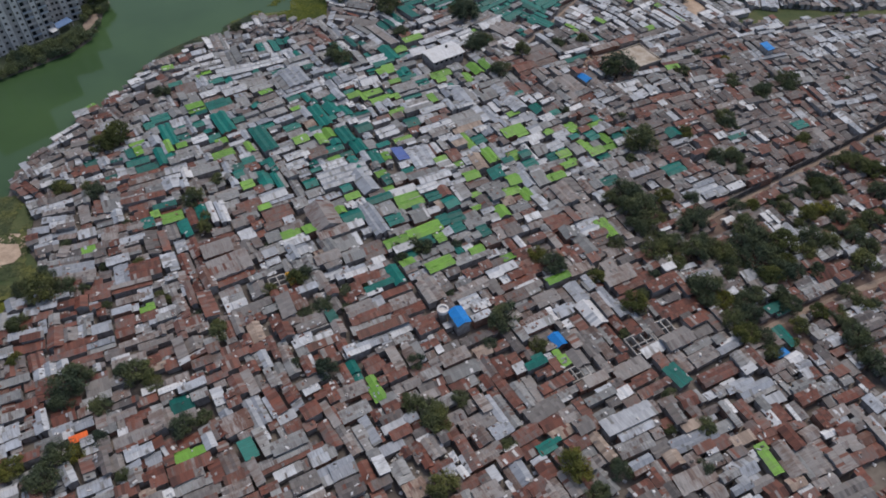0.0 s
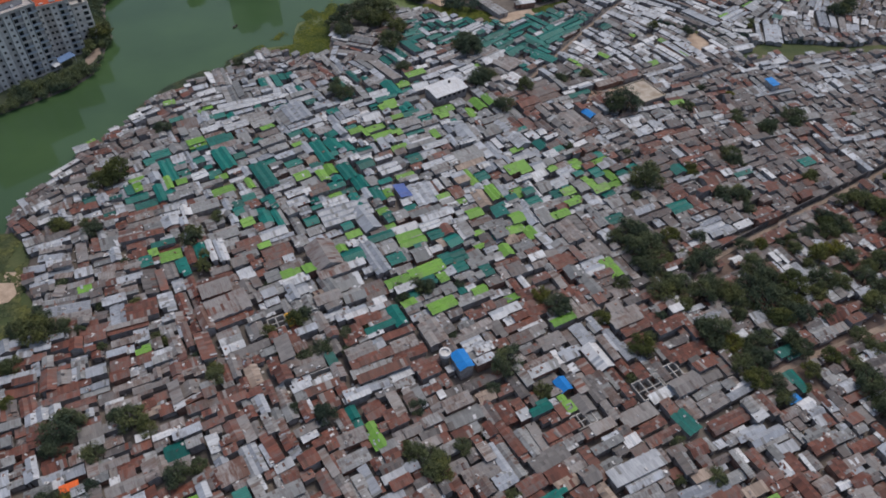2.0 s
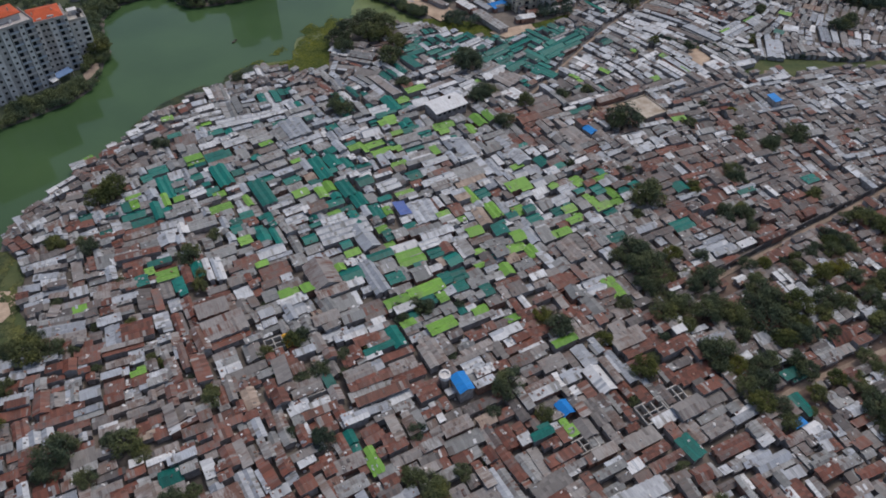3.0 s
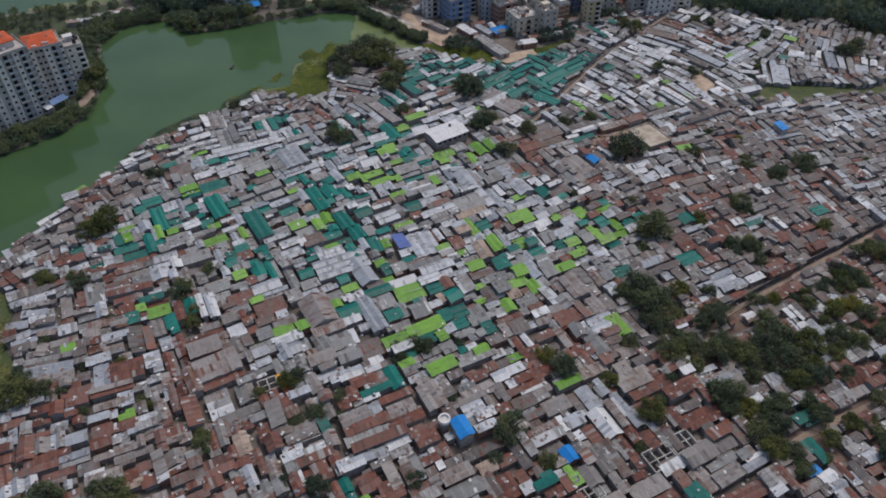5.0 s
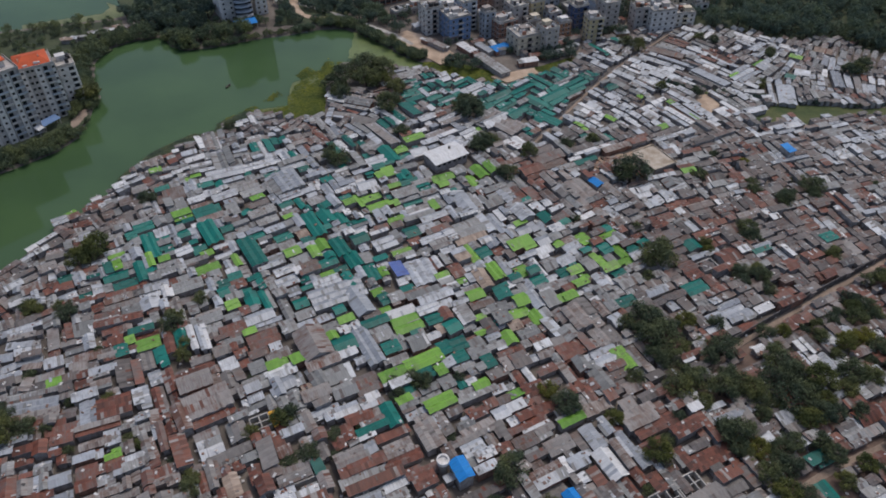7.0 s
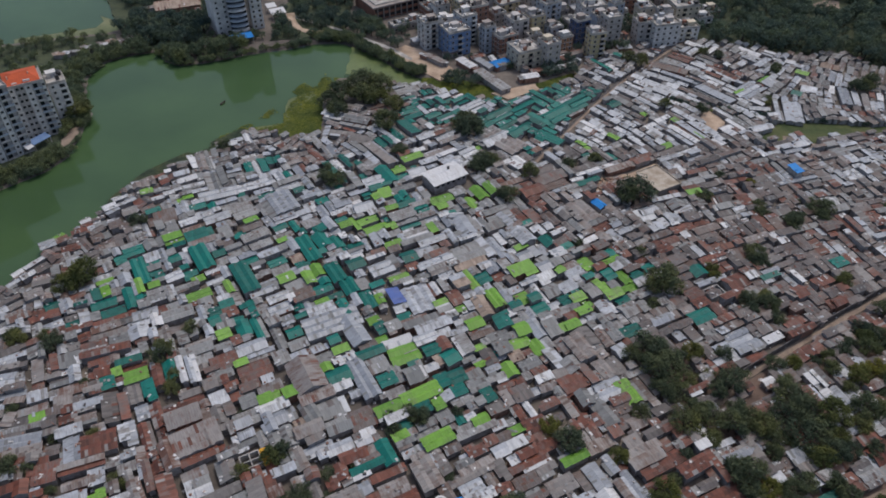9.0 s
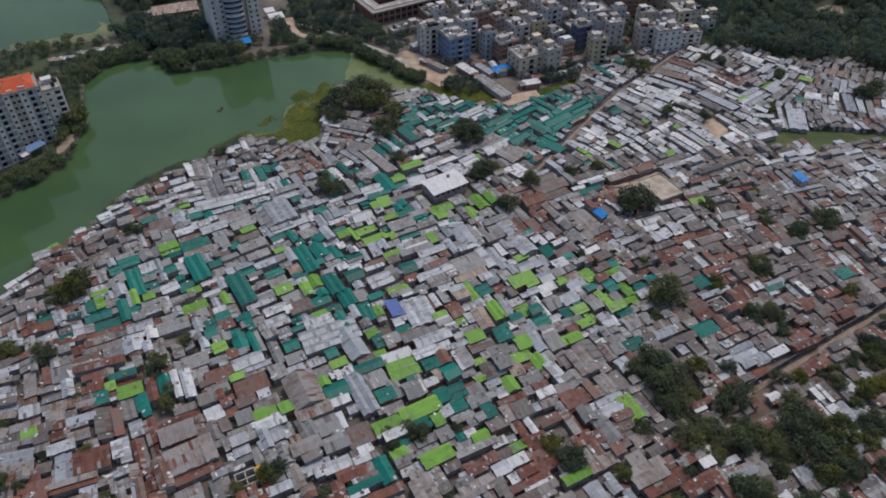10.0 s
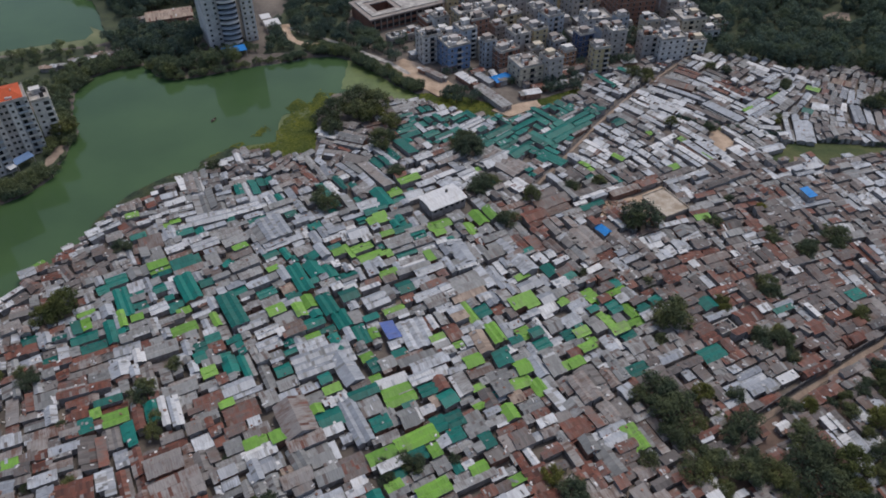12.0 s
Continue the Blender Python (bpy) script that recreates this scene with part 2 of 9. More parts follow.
SILVER_ROOFS_D = [
    (52.6, 248.4, 3.4, 3.6, 39), (47.7, 226.5, 6, 6.3, 39), (19.8, 253.9, 4.9, 4.5, 32), (9, 248.2, 5.1, 3.6, -53),
    (14.6, 252.9, 4.7, 3.6, -65), (101.6, 287.8, 8.4, 4.5, 27), (108.4, 286.4, 5, 3.6, 37), (79.5, 277.9, 6.5, 3.6, -71),
    (83, 273.5, 9.1, 4.5, 26), (85.4, 260, 8.1, 2.7, -64), (90.4, 261.8, 7.8, 2.7, -71), (110.5, 277.2, 7.9, 2.7, -78),
    (151.2, 279.5, 11.7, 3.1, -74), (145.7, 268.3, 10.7, 3.1, -75), (140.2, 264.7, 7.6, 2.7, -79), (141.5, 257.4, 4.5, 3.6, -71),
    (134.3, 254.8, 5.7, 2.7, -80), (111.1, 249.9, 6.8, 3.6, 30), (116.8, 246.1, 7.2, 2.7, -67),
]
SILVER_ROOFS_E = [
    (106, 248.2, 4.3, 2.7, -73), (85.5, 242.5, 7.2, 3.6, 21), (103.2, 257.6, 5, 4.5, 40), (123, 238.5, 9.2, 4.5, -79),
    (129.6, 233.8, 6.7, 3.6, 35), (134.6, 238.7, 5.1, 3.6, 34), (-142.1, 208.8, 2.7, 5.4, 66), (-113.6, 210.6, 7.1, 4.5, 25),
    (-111.4, 204.5, 3.4, 6.3, 36), (-107.6, 204.1, 6.7, 2.7, -55), (-110.8, 196.6, 3.4, 3.6, 34), (-136.1, 199.2, 6.3, 3.6, -55),
    (-131.8, 187.1, 6.1, 2.7, 28), (-127.5, 187.6, 6.3, 3.6, -53), (-92.8, 190.8, 10.4, 3.6, -61), (-87.6, 208.8, 6.8, 2.7, -56),
    (-134.7, 178.8, 4.9, 5.4, 27), (-116.8, 176, 7.8, 5.4, 21), (-99.6, 174.8, 2.9, 6.3, 39),
]
SILVER_ROOFS_F = [
    (-77.6, 181.4, 4.5, 6.3, 41), (-71.6, 201.6, 9.6, 2.7, 25), (-54.6, 199.6, 6.9, 4, 32), (-59.7, 179.3, 8.4, 3.6, 29),
    (-59.4, 173.6, 6.4, 4.5, -55), (-54.6, 175.3, 10.5, 7.2, -49), (-47.4, 214.9, 7.1, 7.2, 34), (-39.8, 212.2, 12.3, 7.2, -46),
    (-49.9, 203.7, 4.7, 4.5, 32), (-39.9, 201, 4, 4.5, 37), (-39.6, 187.5, 5.8, 2.7, 26), (-34.7, 193.1, 9.9, 5.4, -44),
    (-24, 206.6, 6.7, 4.5, 27), (-15.2, 208.6, 7.1, 4.5, 32), (-20.8, 177.8, 8, 3.6, 30), (27.1, 203.4, 7.7, 7.2, 30),
    (22.5, 215.8, 7.7, 4.5, -64), (50.6, 207.4, 3.6, 5.4, 41), (44.3, 198.8, 7.9, 6.3, -65),
]
SILVER_ROOFS_G = [
    (44.3, 190.7, 10.4, 5.4, 31), (24.7, 194.3, 5, 2.7, 30), (11.4, 176.5, 7.2, 2.7, 26), (52.7, 179.9, 6.1, 4.5, 30),
    (9.7, 196.4, 4.1, 3.6, 34), (93.6, 211.3, 8.9, 4.8, 31), (113.1, 219.4, 10.3, 3.8, 31), (-101.7, 166.2, 8.2, 4.3, -58),
    (-111.8, 130.9, 6.9, 5.9, 18), (-113.1, 137.1, 4.3, 3.8, 29), (-95.7, 145.1, 4.8, 2.8, 27), (-106.9, 144, 9, 2.8, 27),
    (-49.2, 135.1, 5.2, 2.8, 41), (3.4, 153.2, 6, 5.7, 31), (5.4, 146.8, 5.3, 3.8, 35), (17.3, 170.6, 8, 3.8, 36),
    (-31.3, 134.2, 6.7, 4.8, 29), (42.3, 151.6, 10.5, 5.7, -60), (37.8, 160.8, 8.8, 3.8, -53),
]
SILVER_ROOFS_H = [
    (68, 141.5, 9, 5.9, 31), (73.3, 144.7, 10, 4.8, 24), (84.3, 172.6, 7.9, 3.8, -66), (113.8, 191.5, 6.1, 2.8, -68),
    (133.5, 189, 6.4, 3.8, -71), (116.2, 163.8, 5.5, 4.8, 32), (-31.7, 92.8, 9.3, 5.6, 26), (-24.1, 105.8, 8.9, 4, -51),
    (-20.7, 95.5, 7.7, 3.2, -58), (-104.4, 87.9, 5.9, 3.2, -20), (-96.2, 85.2, 7.5, 3.6, 28), (-78.7, 117.2, 7.4, 3.2, 31),
    (-69.6, 113.4, 7.6, 3.2, -55), (49.7, 112.5, 17.8, 5.6, 26), (49.9, 104, 9.9, 4.8, 20), (66.9, 107.2, 13.8, 4.8, 19),
    (17.7, 95.6, 8.2, 4, -65), (40.1, 124.8, 9.6, 3.2, 30), (65, 95, 10.9, 5.6, 22),
]
SILVER_ROOFS_I = [
    (63.1, 139.1, 11.6, 4.8, 33), (-10.7, 315.3, 9, 6.3, 22), (-24.1, 332.9, 7.4, 4.5, 28), (134.1, 349.1, 15.1, 3.6, 28),
    (154.9, 368.9, 12.1, 11.7, 13), (169.1, 339.9, 8.2, 3.6, 28), (142, 332.7, 10, 4.5, 23), (99.2, 345.1, 19.1, 3.6, -53),
    (106, 348.2, 13.7, 2.7, -62), (-116.6, 159.8, 8.5, 2.4, -62), (-113.6, 160.5, 8.4, 2.4, -63), (-105.4, 153.4, 3.6, 2.8, 23),
    (-103.7, 150.6, 3.2, 2.4, 25), (-131.9, 149.4, 4.4, 2.4, 26), (-134.4, 145.9, 4, 2.4, 20), (-142.7, 146.9, 5.2, 4.9, 22),
    (-132, 136.9, 4.9, 2.4, -53), (-135.8, 134.1, 10.6, 2.4, 11), (-123.6, 121.3, 4.4, 3.2, -50),
]
SILVER_ROOFS_J = [
    (-119.4, 121.5, 4.5, 3.2, -49), (-67.3, 170.1, 6.4, 3.2, 38), (-65.3, 167.5, 7.2, 2.4, 34), (-38.9, 164, 10.2, 4, 28),
    (-50, 138, 5, 3.2, 35), (-28.7, 152.4, 3.3, 4, 50), (-19.1, 141, 7.2, 2.4, 35), (-58.8, 128.4, 6.3, 4, -54),
    (-52.5, 130.3, 7.8, 3.2, -65), (33.6, 150.1, 6.8, 4, 31), (26.1, 146, 6.3, 3.2, 29), (81.3, 170.8, 12, 4, 20),
    (96.9, 169.4, 4.3, 4.8, 27), (127.9, 156.5, 6.7, 3.2, 21), (117.7, 144.3, 4.5, 4, 26), (110.1, 134.7, 6.4, 3.2, -66),
    (119, 134, 4.4, 3.2, -67), (75.1, 135.7, 8.6, 4.8, 40), (86.4, 133.4, 7.1, 4, -58),
]
SILVER_ROOFS_K = [
    (82.7, 139.7, 7.7, 4, 37), (-118.3, 103, 6.8, 4, -48), (-111.7, 100.9, 5.3, 3.2, 27), (-107.1, 102.9, 4.8, 3.2, 30),
    (-125.7, 99.9, 3.3, 4.8, 32), (-123.2, 95.6, 3, 4.8, 35), (-101.3, 95.9, 3.5, 2.4, 29), (-87.5, 95.7, 6.5, 4.9, 37),
    (-84.1, 93, 6.5, 4, 32), (-70.2, 100.4, 7.3, 3.2, -55), (-58.1, 110.1, 9.4, 5.6, -52), (-43.4, 118.1, 4, 2.4, 39),
    (-36.6, 97.2, 6.7, 4.8, 28), (-16.2, 101.2, 9.5, 3.2, 27), (-17.5, 106.9, 6.4, 2.4, 31), (-13.8, 109.8, 2.9, 3.2, 30),
    (10.9, 113.9, 8.8, 2.4, -55), (12.1, 108.3, 5.3, 4.9, 38), (10.8, 93.7, 3.7, 2.4, -58),
]
SILVER_ROOFS_L = [
    (51, 98.1, 6, 4, 31), (84.2, 127.1, 8.6, 4.8, 26), (88.1, 125.8, 10.7, 4.9, 27), (93.6, 121.9, 4.4, 3.2, 26),
    (98.6, 117.8, 4.8, 4, -74), (115.9, 118.1, 4.2, 4, -59), (79.4, 99.5, 4.9, 5.6, 38), (77, 93.7, 5.4, 4, 33),
    (121.4, 121.2, 4.7, 4, -51), (155.7, 372.3, 11.7, 5.4, -4), (153.7, 365.6, 11.5, 5.4, -4), (151.6, 359.2, 10.6, 5.4, -5),
    (137.4, 386.7, 19.1, 2.9, 42), (139.8, 384.4, 18.1, 2.9, 42), (149.2, 397.9, 17.4, 2.9, 49), (119.2, 382, 20, 8.1, -50),
    (94.7, 398.7, 18.6, 4, -35), (94.2, 387.5, 22.2, 5.4, -40), (87.9, 375.3, 13.2, 5.4, -49),
]
SILVER_ROOFS_M = [
    (134.5, 349.1, 12.8, 4, 29), (168.1, 388.7, 6.5, 6.3, -21), (184.4, 383.1, 15.8, 5.4, -91), (170.2, 341.2, 7.8, 3.6, 23),
    (145.8, 420.7, 7.7, 5.4, -50), (151.8, 418.6, 11.8, 4.5, 42), (-70.1, 352, 11, 5.4, -18), (-24.3, 370.2, 9.2, 5.4, -7),
    (-3.5, 362.9, 13, 5.4, 42), (2.8, 363.2, 9.9, 3.6, -34), (7.7, 333.2, 16.2, 7.2, 36), (-23.9, 331.4, 7.6, 5.4, 31),
    (-16.6, 332.9, 5.1, 5.4, 41), (-10.1, 313.1, 10.4, 8.1, -19), (-25.8, 305.8, 7, 6.3, 23), (-43.1, 299, 7.9, 7.2, 26),
]
SILVER_ROOFS = SILVER_ROOFS_A + SILVER_ROOFS_B + SILVER_ROOFS_C + SILVER_ROOFS_D + SILVER_ROOFS_E + SILVER_ROOFS_F + SILVER_ROOFS_G + SILVER_ROOFS_H + SILVER_ROOFS_I + SILVER_ROOFS_J + SILVER_ROOFS_K + SILVER_ROOFS_L + SILVER_ROOFS_M
BROWN_ROOFS_A = [
    (-157.8, 241.5, 6.3, 4.5, -37), (-161.2, 236.7, 4.3, 4.5, 56), (-155.8, 254.2, 5.9, 3.6, 25), (-150.9, 248.9, 7.6, 3.6, -39),
    (-152.2, 265.7, 4.2, 3.6, 37), (-147, 256.3, 6.4, 4.5, 43), (-142.1, 252.7, 4.7, 3.6, 56), (-134.2, 274.1, 4.8, 4.5, 49),
    (-125.3, 271.5, 6.8, 4.5, 40), (-60.5, 227.6, 7, 6.3, 30), (30, 275, 7.3, 5.4, -56), (42.2, 279.1, 12.2, 7.2, -49),
    (33.1, 262.9, 5.2, 3.6, 49), (49, 260.4, 5.6, 4.5, 36), (55.4, 279.8, 7.2, 3.6, -60), (48.4, 254.4, 5.4, 4.5, 36),
    (59, 249.2, 5.6, 5.4, 34), (64.2, 258, 5.2, 4.5, 31), (92.1, 274, 10.2, 4.5, 24),
]
BROWN_ROOFS_B = [
    (107.6, 273, 6.5, 3.6, -66), (121.8, 271.1, 10.5, 3.6, 24), (113.8, 270.9, 8.3, 3.6, -68), (121.4, 264.6, 5.2, 4.5, 39),
    (140.8, 276.7, 5.6, 5.4, 39), (122, 252.8, 5.1, 5.4, 34), (131.9, 240.8, 5, 4.5, 25), (113.5, 240.1, 4.5, 5.4, 39),
    (110.6, 233.4, 5.4, 4.5, 32), (119.7, 231.3, 4.8, 5.4, -75), (115.5, 231.2, 5.4, 4.5, 31), (94.7, 230, 5.2, 4.5, 32),
    (-138.4, 189.2, 3.3, 5.4, 66), (-31.7, 176.3, 8.6, 8.1, 29), (-34.5, 206.5, 7.8, 3.6, 31), (4.2, 213.7, 7.7, 4.5, 19),
    (7.8, 202.5, 6.7, 5.4, -73), (14.4, 187.4, 8.6, 6.3, 28), (26.9, 179.8, 5.5, 3.6, 25),
]
BROWN_ROOFS_C = [
    (46.9, 184.8, 7.4, 4.5, 21), (48.8, 181, 4.1, 6.3, 30), (35, 185.3, 4.8, 4.5, 27), (-101, 132.6, 9.4, 3.3, 20),
    (32.3, 304.5, 14.7, 5.4, 35), (32.8, 298.9, 15.9, 4.5, 31), (-77.1, 126.8, 8.5, 3.2, 20), (-27.2, 162, 6.9, 3.2, 41),
    (-15.7, 132.1, 7.7, 3.2, -66), (18.3, 158.6, 6.5, 4.8, 30), (21.5, 154, 5.8, 4, 32), (17, 139.7, 9.8, 3.2, -58),
    (8.2, 129.6, 6.8, 4, -59), (21.7, 132.9, 5.6, 4, -62), (44.9, 137.3, 7.7, 3.2, -69), (60.3, 146.8, 8.1, 3.2, -69),
    (56.6, 175.9, 5.5, 3.2, 39), (122.2, 161.3, 7.2, 4.9, 26), (113.2, 139.5, 5.2, 3.2, -79),
]
BROWN_ROOFS_D = [
    (80.8, 152.3, 9.7, 3.2, -54), (83, 147.3, 4.8, 3.2, -67), (-94.5, 90.7, 6.5, 4, -57), (-97, 111, 6.4, 2.4, 28),
    (-61.9, 94.3, 6.6, 4.8, -47), (-16.3, 93.7, 8.6, 3.2, -57), (-27.4, 87.5, 6.4, 5.6, 23), (-18.1, 108.7, 5.8, 3.2, 35),
    (8.1, 103.4, 5.9, 4.8, -45), (68.6, 115.3, 6.1, 4, -47), (62.9, 114.6, 5.6, 4, -81), (72.8, 115.7, 6.4, 4, 29),
    (57.8, 91.2, 3.6, 4, -59), (77.8, 102.6, 6, 3.2, 26), (100.8, 409, 20, 6.3, -14), (-46, 355.9, 12.2, 8.1, 27),
    (29.6, 307, 13, 9, 17),
]
BROWN_ROOFS = BROWN_ROOFS_A + BROWN_ROOFS_B + BROWN_ROOFS_C + BROWN_ROOFS_D
GREY_ROOFS_A = [
    (-158.6, 231.6, 5.6, 4.5, 18), (-156.7, 221.9, 5.4, 5.4, 39), (-152.5, 242.5, 4, 4.5, 44), (-141.4, 273.5, 5.5, 4.5, 38),
    (-130.6, 259.1, 4.4, 3.6, 44), (-125.6, 275.4, 5.8, 3.6, -48), (-99.2, 262.2, 3.8, 4.5, 39), (-97.3, 258.1, 5.2, 3.6, 40),
    (-125, 251.5, 5.1, 4.5, -33), (-117.4, 238.5, 4, 2.7, 33), (-127.6, 225.9, 3.9, 4.5, 41), (-112.1, 223.5, 5.1, 3.6, 34),
    (-108.9, 225, 7.9, 3.6, -49), (-103.9, 229.3, 7.8, 3.6, 32), (-102.8, 219.1, 8.4, 4.5, 30), (-96.7, 223.8, 6.6, 3.6, 24),
    (-88.3, 229.1, 5.5, 5.4, 38), (-114.9, 220.1, 4.6, 4.5, 33), (-93.9, 273.8, 8.4, 5.4, 41),
]
GREY_ROOFS_B = [
    (-85.3, 258.5, 10.1, 5.4, 37), (-82, 254, 7.6, 4.5, 32), (-79.9, 243.9, 4.4, 3.6, 39), (-78.7, 237.1, 7.1, 3.6, 29),
    (-71.4, 240.4, 5.5, 4.5, 38), (-63.5, 232.3, 7.9, 7.2, 43), (-73, 232.5, 8.2, 4.5, 33), (-72.3, 220.2, 3.4, 4.5, 50),
    (-79.9, 278.3, 10.5, 6.3, -20), (-73.2, 278.8, 4.8, 4.5, 34), (-65.1, 269.6, 6, 7.2, 37), (-52.5, 251.5, 4.8, 4.5, 42),
    (-29.6, 246.7, 6.7, 4.5, -56), (-40, 234.2, 5.2, 4.5, -47), (-21.6, 260.3, 12.5, 3.6, 27), (-28, 275.8, 9.8, 6.3, 32),
    (-12.7, 244.4, 7.2, 5.4, 39), (-17.4, 240.7, 6.7, 3.6, 31), (0.3, 269.2, 8.3, 2.7, -65),
]
GREY_ROOFS_C = [
    (-1.3, 254.5, 11.2, 9.9, 36), (8.3, 270.9, 7.7, 5.4, 34), (7.2, 280.1, 12.7, 3.6, 30), (37.3, 263.3, 5.3, 3.6, -58),
    (29, 235.3, 5.1, 6.3, 38), (31.8, 225.7, 8, 4.5, 31), (55.3, 227.9, 5.8, 6.3, 35), (45.8, 234.4, 3.7, 3.6, 33),
    (41.5, 256.8, 7.1, 3.6, 25), (55.8, 252.4, 4.9, 4.5, -59), (61.8, 235.6, 5, 4.5, 32), (13.5, 245.6, 7.9, 4.5, -60),
    (96.1, 282.8, 5.9, 3.6, -56), (102.5, 282.4, 10.3, 2.7, 22), (91.6, 269.2, 8.7, 2.7, 22), (100.9, 271.2, 6.1, 4.5, 35),
    (110.3, 267.2, 10.1, 4.5, 23), (128.2, 267, 7.7, 4.5, -85), (131.9, 264.2, 7.6, 4.5, -78),
]
GREY_ROOFS_D = [
    (113.8, 255.3, 5.3, 4.5, 36), (97.2, 243.7, 8, 7.2, 31), (81.3, 237.4, 6.1, 5.4, 40), (86, 238.1, 4.2, 5.4, 29),
    (76.7, 253.7, 6.5, 6.3, 42), (78.4, 250, 4, 3.6, 33), (142.7, 248.3, 5.5, 3.6, -81), (-122.4, 204.7, 12, 4, 21),
    (-123.3, 208.8, 5.3, 3.6, 33), (-117.6, 202, 5.2, 5.4, 30), (-135.2, 202.9, 2.6, 3.6, 41), (-133.2, 198.7, 2.8, 4.5, 50),
    (-130.3, 192.5, 5.7, 5.4, 28), (-123.3, 196.2, 6.7, 3.6, 25), (-130.2, 184.1, 4.7, 3.6, 29), (-88.2, 192.6, 11.9, 5.4, -59),
    (-91.1, 201.2, 9.7, 5.4, 29), (-82.2, 202, 7.9, 4.5, 22), (-86.9, 196.9, 4.3, 4.5, 27),
]
GREY_ROOFS_E = [
    (-116, 184.8, 5.6, 3.6, 22), (-116.5, 182, 7.1, 3.6, 21), (-116.9, 179, 7.1, 3.6, 21), (-125.9, 177.2, 4.6, 4.5, 23),
    (-115.9, 171.1, 5.3, 3.6, 19), (-105.9, 180.3, 6.9, 5.4, -54), (-87.7, 183.4, 5.7, 4.5, 26), (-77, 175.3, 6.4, 4.5, -58),
    (-79.9, 191.7, 6.2, 5.4, 34), (-80.6, 186.9, 3.5, 6.3, 35), (-67.7, 213.9, 3.9, 4.5, 51), (-64.7, 206.7, 10.6, 4.5, -46),
    (-72.8, 204.3, 9.9, 3.1, 26), (-61.4, 199.7, 4.1, 6.3, 35), (-60.5, 196.6, 5.4, 5.4, 29), (-57.8, 204.5, 5.6, 4.5, 30),
    (-62.1, 185.6, 6.9, 4.5, 29), (-65.4, 174.2, 7.5, 6.3, 31), (-67.3, 180.8, 4.2, 5.4, 31),
]
GREY_ROOFS_F = [
    (-48, 177.5, 6.7, 5.4, -41), (-41.7, 179.4, 7.9, 7.2, 31), (-38.6, 173.5, 6.7, 7.2, 26), (-55.3, 211.5, 5.2, 7.2, 30),
    (-50.9, 208.8, 8.5, 4.5, 28), (-46.6, 200.9, 5, 5.4, 38), (-30.1, 185.8, 9.4, 7.2, -54), (-29.6, 197.5, 5.7, 7.2, 30),
    (-24.2, 194.2, 6.7, 4.5, -65), (-23.9, 186.9, 7.3, 3.6, 29), (-27.1, 213.1, 4.3, 6.3, 37), (-22.2, 214.4, 7.8, 4.5, -63),
    (-15.6, 216.9, 9.6, 9.9, 27), (-17.8, 193, 7.3, 7.2, 25), (-7, 178.8, 3.7, 5.4, 41), (-1.1, 207.5, 7.6, 5.4, -60),
    (-0, 203.6, 9.3, 5.4, 20), (9.7, 212.3, 6.5, 5.4, 33), (11.3, 206.2, 4.6, 6.3, 32),
]
GREY_ROOFS_G = [
    (27.1, 216.5, 6.5, 7.2, 29), (31.9, 208.9, 5.8, 5.4, -72), (36.8, 217.1, 7.4, 3.6, 26), (37.4, 208.8, 10, 7.2, -63),
    (44.5, 213.1, 8.6, 3.6, -65), (49.9, 216.3, 7.4, 4.5, -68), (48.8, 207.7, 11.3, 4.5, -59), (48.5, 201.7, 6.5, 4.5, -74),
    (35.4, 200.4, 7.5, 7.2, -41), (28.2, 195.6, 5.2, 5.4, 32), (20.2, 200.7, 6.4, 4.5, 33), (23.7, 191.3, 8.2, 3.6, 20),
    (3.8, 190.3, 5.9, 5.4, 32), (-0.7, 186, 6.4, 3.6, 27), (9, 183.6, 5.6, 5.4, 28), (8.2, 180.9, 7.2, 3.6, 25),
    (13.5, 179.9, 10, 3.6, 25), (32.4, 183.7, 8.2, 3.6, -64), (37.3, 188.3, 5, 4.5, -76),
]
GREY_ROOFS_H = [
    (40.9, 183.2, 10.7, 5.4, -58), (9.7, 194.5, 5.8, 4.5, 28), (3.2, 196.5, 4, 5.4, 51), (0.6, 195.8, 6.1, 4.5, -43),
    (-135.8, 166.2, 13.8, 3.8, 19), (-130.2, 159.8, 9.9, 5.7, 18), (-110.2, 155.2, 11.9, 3.8, 16), (-107.6, 151.2, 10, 2.8, 20),
    (-68, 148, 11.9, 4.8, 31), (-84.2, 139.5, 5.8, 3.8, 22), (-28.4, 145.4, 13.3, 2.4, 28), (3.1, 160.7, 16.4, 3.3, 32),
    (49.2, 156.4, 13.5, 4.3, -49), (58, 148.3, 8.4, 2.8, -62), (-62.7, 120.5, 16.1, 2.8, -52), (-46.2, 94.8, 14.6, 4, 26),
    (91.2, 102, 9.5, 5.6, -75), (64, 313.6, 15.9, 3.1, 28), (-92.9, 149.8, 10.3, 4, -42),
]
